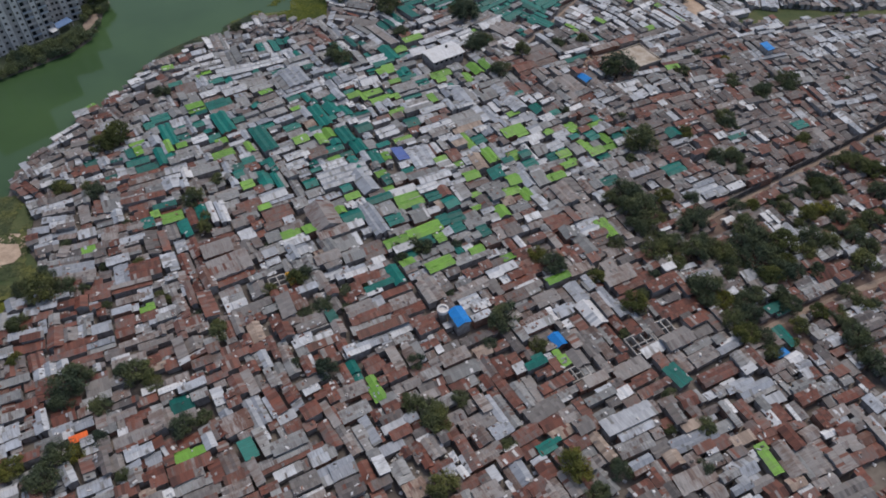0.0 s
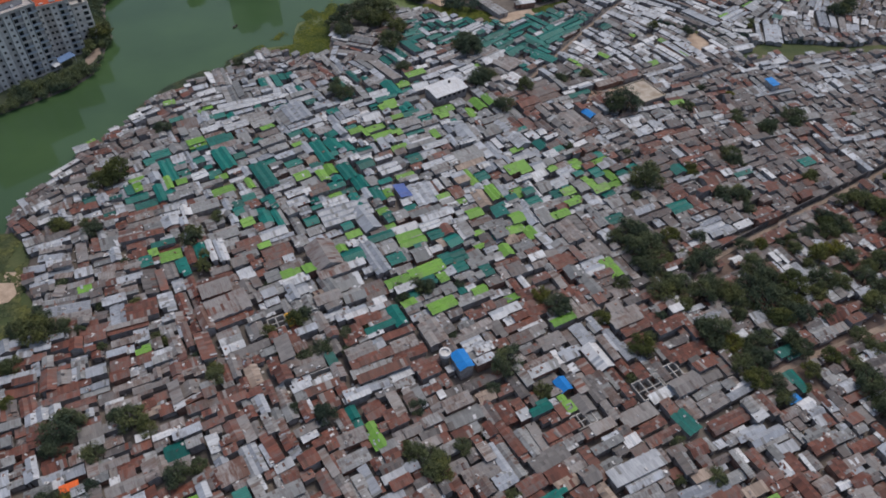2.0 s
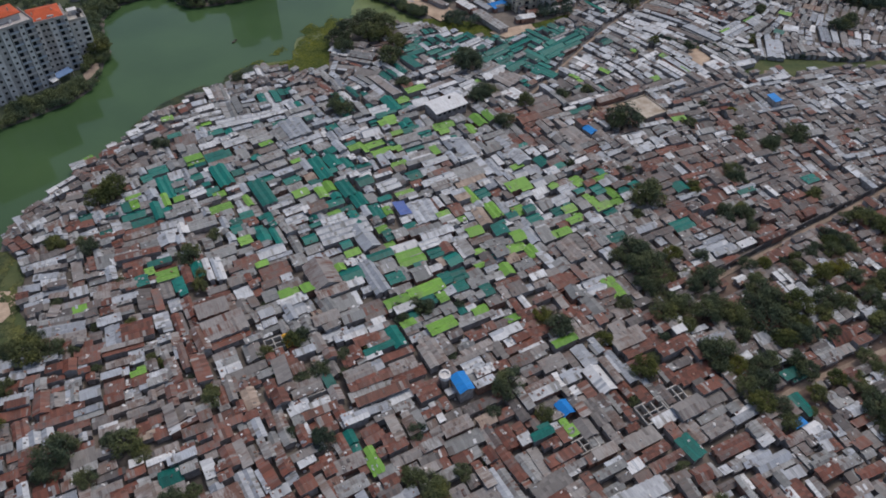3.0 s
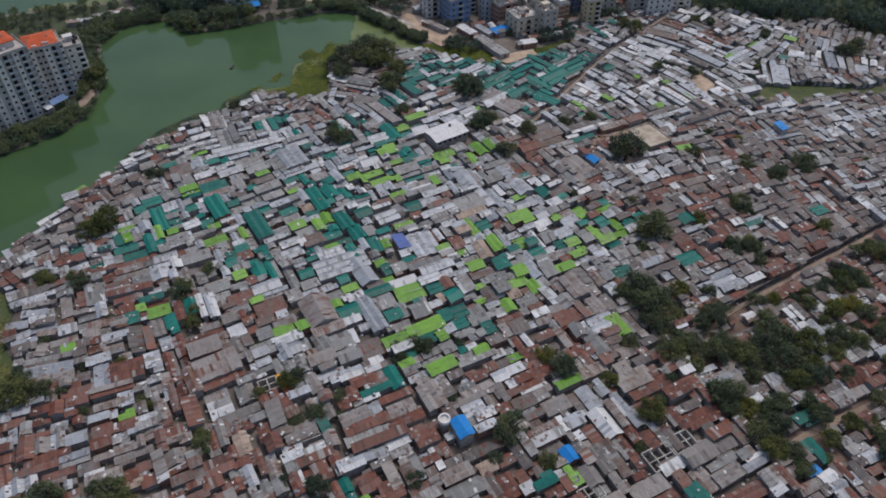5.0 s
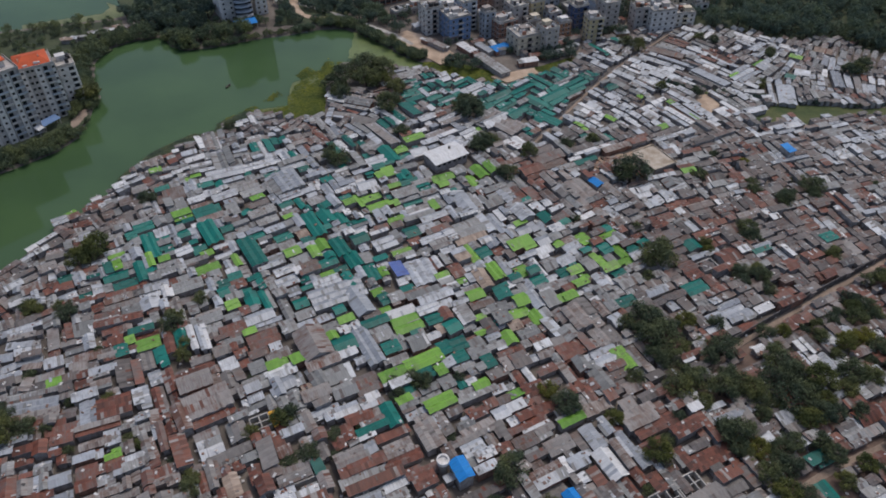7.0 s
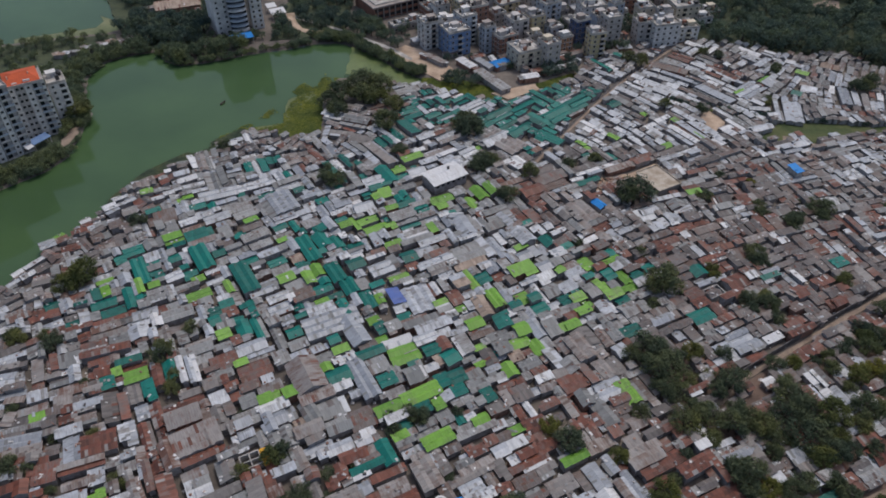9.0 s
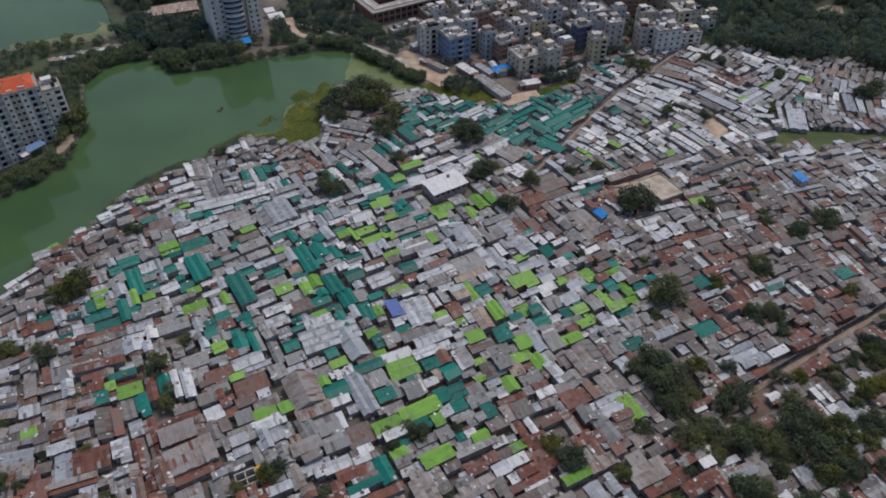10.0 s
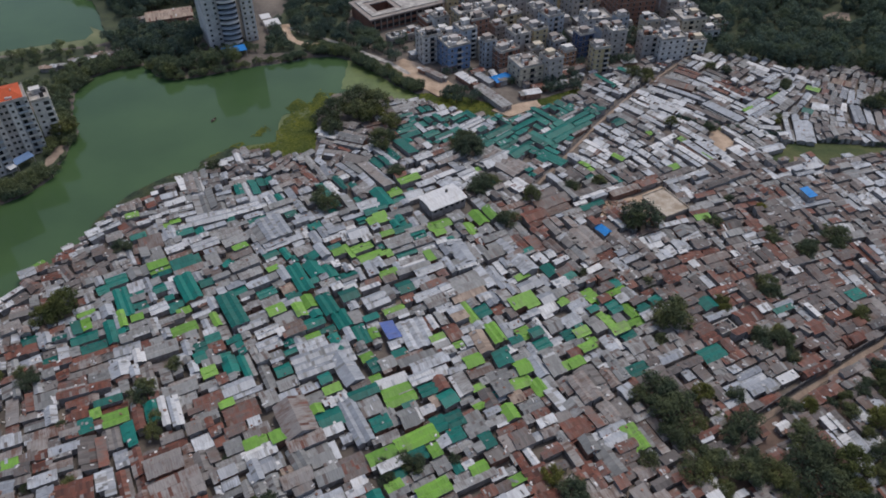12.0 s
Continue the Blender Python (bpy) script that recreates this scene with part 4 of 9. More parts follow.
RUST_ROWS_B = [
    (-119.4, 189.2, 6.1, 4.4, 19), (-120.7, 198.2, 15.1, 4.4, 8), (-85.8, 179.5, 7.0, 3.7, 24), (-69.5, 193.8, 9.6, 7.7, 31),
    (-80.5, 196.7, 7.9, 4.3, 28), (40.2, 195.9, 7.0, 4.7, -51), (33.3, 191.9, 5.0, 5.1, -69),
]
WHITE_ROWS_A = [
    (-30.2, 170.5, 5.9, 2.4, 26), (42.2, 151.3, 9.6, 5.4, -58), (-108.1, 213.7, 5.2, 3.4, -63), (-92.6, 191.2, 10.7, 1.8, -61),
    (-60.2, 180.1, 8.3, 2.1, 29), (-24.3, 206.3, 9.3, 4.0, 23), (44.3, 199.6, 6.9, 4.5, -50), (20.0, 181.9, 6.8, 1.8, -53),
]
TIMBER_ROWS_A = [
    (-64.7, 138.5, 7.4, 4.4, -61), (4.3, 225.3, 8.9, 5.0, -76),
]
BROWN_ROWS_A = [
    (3.9, 139.0, 10.1, 3.2, 30), (-110.0, 175.9, 11.2, 5.2, -65),
]
OLD_ROWS_A = [
    (-51.6, 191.0, 12.9, 10.9, -59),
]
GREY_ROWS_N = [
    (63.7, 314.6, 14.6, 3.2, 27), (77.5, 285.8, 6.9, 4.9, -80), (83.7, 286.9, 7.2, 7.4, -85), (44.7, 282.5, 12.8, 8.4, -57),
    (92.5, 305.1, 10.8, 4.8, 23), (101.9, 287.3, 7.7, 3.2, 20), (164.2, 332.6, 7.3, 6.5, 19), (-97.5, 276.6, 10.9, 6.0, 25),
    (-16.8, 217.7, 12.7, 6.0, 24),
]
RUST_ROWS_N = [
    (75.0, 321.1, 10.3, 2.9, 29), (112.2, 293.1, 6.7, 6.1, 81),
]
WHITE_ROWS_N = [
    (48.8, 310.0, 11.2, 2.0, 27), (36.5, 279.1, 7.1, 3.8, -55), (117.5, 350.1, 6.1, 3.8, 26), (112.3, 340.0, 4.0, 3.6, -67),
    (147.4, 293.8, 6.3, 6.3, 3), (-133.8, 282.5, 5.3, 3.6, 30),
]
SILVER_ROWS_N = [
    (51.8, 308.5, 6.6, 1.8, 32), (71.1, 284.0, 10.0, 4.4, 30), (79.6, 292.5, 12.5, 1.9, 20), (100.8, 346.8, 17.2, 5.8, -59),
    (107.6, 349.2, 12.8, 3.1, -57), (153.8, 366.6, 18.4, 9.2, 68), (134.0, 350.2, 10.7, 4.6, 20), (141.8, 333.2, 8.0, 2.7, 21),
    (142.7, 330.4, 8.2, 2.1, 18), (141.7, 297.3, 6.3, 4.3, -74), (168.4, 340.4, 6.7, 2.3, 10), (165.4, 315.2, 5.6, 5.1, -66),
    (-107.9, 285.1, 15.1, 7.5, 14), (-102.9, 280.0, 7.7, 5.2, 30), (-79.4, 280.4, 13.7, 11.0, -57), (-47.4, 214.7, 18.7, 11.0, 23),
    (-18.2, 228.7, 12.6, 10.7, -69), (-112.7, 206.7, 7.6, 6.9, -55),
]
SILVER_ROWS_P = [
    (-112.3, 216.2, 10.9, 4.4, 19),
]
TEAL_ROWS_N = [
    (46.9, 303.1, 6.1, 2.3, 36),
]
BROWN_ROWS_N = [
    (102.4, 293.8, 7.7, 5.1, 12), (125.6, 303.8, 20.2, 3.1, -71), (-126.4, 268.7, 10.4, 7.5, 12),
]
TREES_A = [
    (68.7, 239.6, 7.7), (66.3, 291.5, 8.1), (13.2, 290.5, 5.1), (-5.1, 343.9, 7.1),
    (-43.6, 342, 7.1), (-61.6, 298.7, 6.6), (23.9, 307.9, 4.6), (52.5, 319.4, 3.5),
    (2.5, 314.4, 5.1), (-143.3, 232.8, 7), (-147, 227.1, 5.2), (-101.8, 198, 4.8),
    (-93.7, 184.2, 3.1), (-138.4, 151.3, 6.6), (-145.5, 152.2, 3.8), (-141.3, 137, 4.1),
    (-136.3, 124.2, 2.8), (-114.6, 116.1, 6.4), (-115.5, 110.2, 4.2), (-96.4, 120, 5.2),
    (-101.3, 121.8, 3.3), (-90.9, 117.9, 3), (-77.7, 103.4, 4.2), (-72.6, 106.8, 2.9),
    (-100.4, 99.1, 2.8), (-108.3, 93, 4.8), (-104.8, 94, 3.2), (-120.2, 87.9, 4.1),
    (-109.7, 85.2, 5), (-89.4, 88.6, 2.5), (-64.1, 156.2, 2.6),
]
TREES_B = [
    (-58.9, 149.2, 2.3), (-55.6, 161.1, 3.7), (-50.2, 147.2, 3), (-45.1, 149.8, 3.3),
    (-38.7, 156.2, 2.8), (-36.9, 150.2, 2.3), (-76, 136.8, 3.6), (-40.3, 125.8, 4),
    (-13.2, 129.2, 3.4), (-49.2, 127.4, 2.4), (-12.9, 114.4, 3.7), (-5.3, 109.2, 4.5),
    (0.9, 116.9, 3.1), (-2.7, 88.9, 4.6), (14.7, 103, 2.7), (32.9, 96.3, 5.2),
    (45.1, 96.9, 3.8), (38.3, 89.3, 3.7), (14.3, 146.9, 5.4), (24.7, 137.4, 3.1),
    (-13.9, 176.9, 3.9), (-21.4, 172.4, 2.7), (-2.2, 180.2, 2.5), (30.9, 171, 5),
    (63.3, 198.7, 7.3), (66.2, 190.6, 4.6), (102.2, 191, 6.6), (101.5, 175.8, 6.7),
    (80.6, 162.1, 6.1), (111.4, 184.4, 5.9), (123.8, 143.4, 5.2),
]
TREES_C = [
    (125.2, 135, 5), (137.2, 177.6, 5.3), (134.1, 217.9, 3.8), (139.5, 214.9, 4),
    (155.3, 214.8, 4.6), (123.1, 187.8, 4.9), (147, 197.5, 4.8), (138.8, 190.8, 4.3),
    (106.9, 157.3, 4.1), (62.9, 121.9, 2.5), (71.4, 111.1, 3.2), (61, 110.3, 1.9),
    (68, 98, 2.9), (99.1, 233.8, 3.8), (105.5, 232.4, 4.2), (127.9, 278.3, 4.4),
    (106.9, 254.7, 3.5), (117.3, 285.6, 3), (140.9, 283.3, 3.9), (65, 168.8, 2.8),
    (73.5, 174.5, 3.5), (79.6, 192.8, 4), (-140.1, 200.2, 4.3), (-152.4, 201.2, 3.9),
    (-135, 265.3, 4), (-68, 366.3, 9.7), (-60.8, 377.4, 10.4), (-50.7, 375.2, 8.3),
    (-42, 360, 5.4), (-68, 353.5, 5.4), (-45.2, 342.8, 9.2),
]
TREES_D = [
    (-3.7, 339.6, 7.7), (0.8, 310.7, 4.8), (6.8, 315.1, 4.3), (24.6, 310.1, 5),
    (13.8, 290.6, 5.9), (51, 319.7, 4), (40.8, 315.1, 3.6), (-61, 299.3, 5.5),
    (92.5, 370.3, 3.5), (109.9, 367.3, 3.2), (118, 305.9, 2.7), (97.5, 295.5, 3.3),
    (141.3, 287.5, 5.4), (116, 286, 3.9), (-35.1, 321, 4.2), (-114.9, 320.7, 4.2),
    (107.2, 258.6, 4.5), (116.2, 286.7, 2.8), (64.6, 258.4, 2.7), (105.4, 310.9, 2.8),
    (59.3, 207.2, 6.9), (53.9, 204.8, 4.2), (74, 208, 3.8), (68.3, 204.6, 4.2),
    (84.1, 195.9, 5.5), (62.5, 192.5, 4.4), (53.8, 183.1, 3.3), (71.2, 196.7, 3.2),
    (66.5, 179.7, 4.8), (73.7, 181.9, 4.8), (80, 179.6, 5.2),
]
TREES_E = [
    (86.3, 182, 4.2), (89.8, 179, 4.8), (97.7, 184, 5.2), (104.1, 186.2, 4.3),
    (108, 180.5, 4.2), (90.4, 170.5, 3.5), (97, 174.7, 2.6), (104.1, 169.5, 4.8),
    (93.1, 158.5, 3.8), (80.6, 159, 3.8), (78.1, 164.9, 3.5), (86, 158.8, 3.6),
    (87.6, 150.2, 4.4), (93.9, 152.8, 4), (89.6, 143.7, 4.7), (95, 143.6, 3.8),
    (97, 138.2, 3.2), (56.5, 155.4, 4.4), (45, 166.9, 3.4), (111.3, 177.5, 3.6),
    (108.3, 149, 3.5), (104.6, 142.4, 2.2), (115.4, 155, 3.5), (119.8, 181.6, 3.8),
    (120.9, 174.1, 3.1), (129.3, 187.5, 4.2), (135.7, 200, 4.4), (125.7, 201.6, 4.4),
    (118.2, 203.6, 3.5), (133.2, 212.9, 4.2), (151.8, 230.9, 5.2),
]
TREES_F = [
    (157.3, 227.1, 4.7), (149.9, 234.9, 3.7), (141.9, 184.9, 4.2), (142.1, 196.6, 3.3),
    (128.1, 163.9, 3.6), (131.2, 158.8, 3.4), (123.3, 149.8, 3.8), (123.9, 139.2, 3.2),
    (120.4, 154.1, 2.8), (124.8, 212.5, 3.3), (106.4, 205.4, 2.9), (98.3, 229.8, 3.5),
    (107.2, 225.9, 3.5), (136.7, 246.1, 3.6), (130.3, 424.8, 3.2), (156.3, 408.6, 3.1),
    (143.5, 374.8, 2), (206.5, 429.1, 5.9), (196.7, 392.2, 4.6),
]
TREES_G = [(-57.5, 366.5, 7.6), (-74, 362, 6.2), (-52, 366, 6.6), (80.7, 419.1, 4.2), (87.2, 413.4, 4.6), (157.8, 411.4, 3.4), (130.7, 425.1, 3.2), (193.1, 390.8, 4.6), (200.8, 396.7, 5.2), (144.6, 378.9, 2.6), (122.4, 427.8, 3.4)]
TREES_H = [
    (117.3, 290.2, 3), (89.7, 251.0, 3), (105.8, 236.6, 3), (137.9, 249.1, 2.6), (169.0, 292.0, 2.6), (65.1, 230.4, 3),
    (84.4, 207.8, 3.5), (-141.8, 157.4, 4), (-132.4, 153.3, 4), (-103.7, 109.1, 3.5), (-99.9, 152.2, 2.2), (-96.3, 150.6, 2.2),
    (-77.1, 140.8, 2.6), (-84.7, 145.7, 1.8), (-7.4, 112.2, 4.4), (9.1, 137.2, 2.8), (25.6, 176.1, 3.4), (33.0, 174.0, 2.4),
    (-4.0, 157.8, 2), (59.8, 160.0, 2.8), (51.8, 143.5, 2.2), (50.6, 147.6, 1.8), (-123.0, 164.5, 2), (-127.9, 189.4, 2.2),
    (-137.8, 145.1, 1.5), (-31.7, 160.9, 1.8), (-23.2, 177.3, 2.6), (-17.5, 178.9, 3.2),
]
TREES_I = [
    (-126.0, 153.6, 2.4), (7.2, 121.1, 1.2), (100.3, 204.5, 3.6), (101.1, 197.6, 3.4), (70.0, 184.8, 4), (83.1, 185.5, 4),
    (92.4, 175.8, 4), (107.3, 170.8, 5), (112.9, 173.0, 3.6), (83.3, 156.7, 3), (96.2, 160.9, 4), (105.0, 161.4, 4),
    (121.0, 196.4, 3), (133.5, 221.4, 4), (138.3, 219.0, 4), (132.7, 204.0, 4), (118.5, 210.4, 3), (127.8, 215.9, 3),
    (114.0, 207.7, 2.6), (91.4, 155.4, 3), (119.7, 171.5, 2.5), (130.0, 281.3, 4), (109.9, 254.7, 3), (92.8, 296.3, 2.6),
    (90.4, 247.4, 2.4), (40.4, 262.4, 2.6), (134.4, 294.7, 1.8), (-155.2, 202.8, 3.4),
]
TREES_J = [
    (-144.6, 203.4, 3), (-122.8, 185.1, 2.2), (-94.5, 189.0, 3), (-141.0, 173.1, 2.6), (-69.0, 177.1, 1.8), (-53.6, 163.7, 3.2),
    (-112.1, 166.4, 2.2), (-116.2, 147.2, 2), (-95.6, 210.0, 3.2),
]
TREES = []
for x, y, r in TREES_A + TREES_B + TREES_C + TREES_D + TREES_E + TREES_F + TREES_G + TREES_H + TREES_I + TREES_J:
    if all(math.hypot(x - a, y - b) > 0.5 * max(r, c) for a, b, c in TREES):
        TREES.append((x, y, min(r, 8.6)))

# ---- sky, sun and exposure ----
SUN_UP, SUN_FROM = 66.0, 28.0      # height of the sun, and its bearing from +y towards +x
world = bpy.data.worlds.new("sky")
scene.world = world
world.use_nodes = True
sky = world.node_tree.nodes.new("ShaderNodeTexSky")
sky.sky_type, sky.sun_disc = "NISHITA", False
sky.sun_elevation, sky.sun_rotation = radians(SUN_UP), radians(SUN_FROM)
sky.air_density, sky.dust_density = 1.0, 3.0
world.node_tree.links.new(sky.outputs[0], world.node_tree.nodes["Background"].inputs[0])
world.node_tree.nodes["Background"].inputs[1].default_value = 0.15
sun = new("sun", bpy.data.lights.new("sun", "SUN"))
sun.data.energy, sun.data.angle, sun.data.color = 1.35, radians(14), (1.0, 0.945, 0.885)
su, sb = radians(SUN_UP), radians(SUN_FROM)
sun.matrix_world = look((math.cos(su) * math.sin(sb) * 300, math.cos(su) * math.cos(sb) * 300, math.sin(su) * 300), (0, 0, 0))
scene.view_settings.exposure = -0.2


# ---- materials ----
def material(name, rough=0.8, metal=0.0):
    m = bpy.data.materials.new(name)
    m.use_nodes = True
    b = m.node_tree.nodes["Principled BSDF"]
    b.inputs["Roughness"].default_value, b.inputs["Metallic"].default_value = rough, metal
    return m, m.node_tree, b


def node(tree, kind, **values):
    n = tree.nodes.new(kind)
    for key, value in values.items():
        n.inputs[key.replace("_", " ")].default_value = value
    return n


def ramp(tree, source, stops):
    r = tree.nodes.new("ShaderNodeValToRGB")
    while len(r.color_ramp.elements) < len(stops):
        r.color_ramp.elements.new(0.5)
    for e, (at, colour) in zip(r.color_ramp.elements, stops):
        e.position, e.color = at, (*colour, 1)
    tree.links.new(source, r.inputs[0])
    return r.outputs[0]


def mix(tree, kind, factor, a, b):
    m = tree.nodes.new("ShaderNodeMix")
    m.data_type, m.blend_type = "RGBA", kind
    for slot, value in ((0, factor), (6, a), (7, b)):
        if hasattr(value, "is_linked"):
            tree.links.new(value, m.inputs[slot])
        elif slot == 0:
            m.inputs[0].default_value = value
        else:
            m.inputs[slot].default_value = (*value, 1)
    return m.outputs[2]


def maths(tree, kind, a, b=0.5, c=0.5):
    m = tree.nodes.new("ShaderNodeMath")
    m.operation = kind
    for slot, value in ((0, a), (1, b), (2, c)):
        if hasattr(value, "is_linked"):
            tree.links.new(value, m.inputs[slot])
        else:
            m.inputs[slot].default_value = value
    return m.outputs[0]


def sheet_metal(name, low, high, stain, stained, rough=0.55, metal=0.0, ribs=0.35, uneven=0.26):
    """Corrugated sheet: each roof its own tone, each sheet a little off it, streaks of rust or dirt down the slope, ribs as relief."""
    m, tree, b = material(name, rough, metal)
    b.inputs["Specular IOR Level"].default_value = 0.35
    uv = tree.nodes.new("ShaderNodeUVMap")
    uv.uv_map = "UVMap"
    uv = uv.outputs[0]
    tones = tree.nodes.new("ShaderNodeUVMap")
    tones.uv_map = "tone"
    split = tree.nodes.new("ShaderNodeSeparateXYZ")
    tree.links.new(tones.outputs[0], split.inputs[0])
    house, sheet = split.outputs[0], split.outputs[1]
    tone = ramp(tree, maths(tree, "ADD", maths(tree, "MULTIPLY", house, 1.0 - uneven), maths(tree, "MULTIPLY", sheet, uneven)), ((0.0, low), (1.0, high)))
    squeeze = node(tree, "ShaderNodeMapping", Scale=(1.0, 0.13, 1.0))
    tree.links.new(uv, squeeze.inputs[0])
    fine = node(tree, "ShaderNodeTexNoise", Scale=2.2, Detail=6.0, Roughness=0.65)
    tree.links.new(squeeze.outputs[0], fine.inputs[0])
    broad = node(tree, "ShaderNodeTexNoise", Scale=0.2, Detail=3.0)
    tree.links.new(uv, broad.inputs[0])
    blot = maths(tree, "ADD", maths(tree, "MULTIPLY", fine.outputs[0], 0.5), maths(tree, "MULTIPLY", broad.outputs[0], 0.5))
    blot = maths(tree, "ADD", blot, maths(tree, "MULTIPLY_ADD", house, 0.2, -0.1))
    blot = maths(tree, "ADD", blot, maths(tree, "MULTIPLY_ADD", sheet, 0.1, -0.05))
    edge = 0.62 - 0.3 * stained
    mask = ramp(tree, blot, ((edge, (0, 0, 0)), (edge + 0.16, (1, 1, 1))))
    colour = mix(tree, "MIX", mask, tone, stain)
    grime = node(tree, "ShaderNodeTexNoise", Scale=3.0, Detail=5.0)
    tree.links.new(squeeze.outputs[0], grime.inputs[0])
    colour = mix(tree, "MULTIPLY", 0.42, colour, ramp(tree, grime.outputs[0], ((0.32, (0.5, 0.47, 0.46)), (0.56, (1.05, 1.05, 1.05)))))
    tree.links.new(colour, b.inputs["Base Color"])
    wave = node(tree, "ShaderNodeTexWave", Scale=1.6, Distortion=0.3)
    tree.links.new(uv, wave.inputs[0])
    bump = node(tree, "ShaderNodeBump", Strength=ribs, Distance=0.04)
    tree.links.new(wave.outputs[1], bump.inputs["Height"])
    tree.links.new(bump.outputs[0], b.inputs["Normal"])
    return m


ROOFS = {
    "grey": sheet_metal("weathered_grey_sheet", (0.135, 0.137, 0.136), (0.41, 0.414, 0.406), (0.17, 0.15, 0.142), 0.4),
    "dusty": sheet_metal("dusty_warm_grey_sheet", (0.13, 0.119, 0.112), (0.385, 0.358, 0.34), (0.18, 0.13, 0.108), 0.42),
    "silver": sheet_metal("galvanised_sheet", (0.22, 0.234, 0.257), (0.55, 0.576, 0.615), (0.255, 0.258, 0.264), 0.3, 0.45, 0.2),
    "brown": sheet_metal("brown_stained_sheet", (0.075, 0.066, 0.063), (0.245, 0.22, 0.211), (0.122, 0.08, 0.065), 0.5, uneven=0.4),
    "rust": sheet_metal("rusted_sheet", (0.062, 0.028, 0.022), (0.275, 0.092, 0.057), (0.145, 0.11, 0.1), 0.42, uneven=0.5),
    "old": sheet_metal("part_rusted_sheet", (0.22, 0.2, 0.19), (0.36, 0.335, 0.32), (0.14, 0.07, 0.05), 0.62),
    "lime": sheet_metal("lime_painted_sheet", (0.105, 0.235, 0.033), (0.225, 0.45, 0.066), (0.17, 0.25, 0.09), 0.25, 0.5),
    "teal": sheet_metal("teal_painted_sheet", (0.002, 0.072, 0.06), (0.007, 0.205, 0.165), (0.02, 0.11, 0.093), 0.13, 0.5),
    "blue": sheet_metal("blue_tarpaulin", (0.005, 0.15, 0.46), (0.012, 0.25, 0.66), (0.03, 0.2, 0.45), 0.15, 0.6, ribs=0.05),
    "navy": sheet_metal("faded_blue_sheet", (0.06, 0.10, 0.30), (0.09, 0.15, 0.40), (0.12, 0.14, 0.27), 0.25),
    "white": sheet_metal("pale_new_sheet", (0.5, 0.5, 0.505), (0.72, 0.72, 0.72), (0.5, 0.48, 0.46), 0.2, 0.5),
    "timber": sheet_metal("pale_boards", (0.22, 0.165, 0.13), (0.52, 0.42, 0.34), (0.2, 0.13, 0.1), 0.45, 0.8, uneven=0.6),
    "orange": sheet_metal("orange_plastic_sheet", (0.8, 0.12, 0.02), (0.9, 0.18, 0.03), (0.5, 0.12, 0.05), 0.1, 0.5, ribs=0.05),
    "yellow": sheet_metal("yellow_plastic_sheet", (0.75, 0.38, 0.03), (0.85, 0.46, 0.05), (0.5, 0.3, 0.08), 0.15, 0.5, ribs=0.05),
}


def mottled(name, low, high, scale, rough=0.9, bump=0.0, detail=6.0, spread=(0.35, 0.65), metal=0.0):
    """A surface in two tones, broad and fine, by place."""
    m, tree, b = material(name, rough, metal)
    where = tree.nodes.new("ShaderNodeTexCoord").outputs["Object"]
    broad = node(tree, "ShaderNodeTexNoise", Scale=scale, Detail=detail)
    fine = node(tree, "ShaderNodeTexNoise", Scale=scale * 9, Detail=4.0)
    for n in (broad, fine):
        tree.links.new(where, n.inputs[0])
    colour = ramp(tree, broad.outputs[0], ((spread[0], low), (spread[1], high)))
    colour = mix(tree, "MULTIPLY", 0.6, colour, ramp(tree, fine.outputs[0], ((0.3, (0.6, 0.6, 0.6)), (0.65, (1, 1, 1)))))
    tree.links.new(colour, b.inputs["Base Color"])
    if bump:
        h = node(tree, "ShaderNodeBump", Strength=bump, Distance=0.1)
        tree.links.new(fine.outputs[0], h.inputs["Height"])
        tree.links.new(h.outputs[0], b.inputs["Normal"])
    return m


EARTH = mottled("trodden_earth", (0.1, 0.086, 0.076), (0.21, 0.178, 0.15), 0.05, 0.95, 0.5)
REDEARTH = mottled("red_earth", (0.1, 0.07, 0.058), (0.21, 0.142, 0.11), 0.08, 0.95, 0.5)
SAND = mottled("pale_sand", (0.36, 0.26, 0.185), (0.58, 0.44, 0.325), 0.15, 0.95, 0.4)
LANE = mottled("dusty_lane", (0.24, 0.18, 0.14), (0.36, 0.28, 0.22), 0.2, 0.95, 0.3)
UNDERGROWTH = mottled("dark_undergrowth", (0.035, 0.05, 0.028), (0.075, 0.09, 0.045), 0.1, 0.95, 0.8)
GRASS = mottled("marsh_grass", (0.045, 0.072, 0.022), (0.11, 0.12, 0.045), 0.08, 0.95, 0.8)
TINWALL = mottled("tin_wall", (0.25, 0.225, 0.212), (0.46, 0.43, 0.415), 0.6, 0.7, 0.2)
BRICKWALL = mottled("brick_wall", (0.22, 0.11, 0.078), (0.36, 0.21, 0.155), 0.8, 0.9, 0.3)
# dark grey; on the boundary wall it carries the shade of house fronts
DARKWALL = mottled("sooty_wall", (0.07, 0.065, 0.065), (0.16, 0.145, 0.14), 0.5, 0.9, 0.2)
CONCRETE = mottled("stained_concrete", (0.27, 0.25, 0.23), (0.56, 0.53, 0.49), 0.25, 0.85, 0.2)
GLASS = material("dark_window_glass", 0.12)[0]
GLASS.node_tree.nodes["Principled BSDF"].inputs["Base Color"].default_value = (0.02, 0.024, 0.03, 1)
BARK = mottled("bark", (0.05, 0.04, 0.03), (0.11, 0.085, 0.065), 1.5, 0.95, 0.6)
TANK = mottled("tank_plastic", (0.02, 0.02, 0.022), (0.04, 0.04, 0.045), 1.0, 0.5)
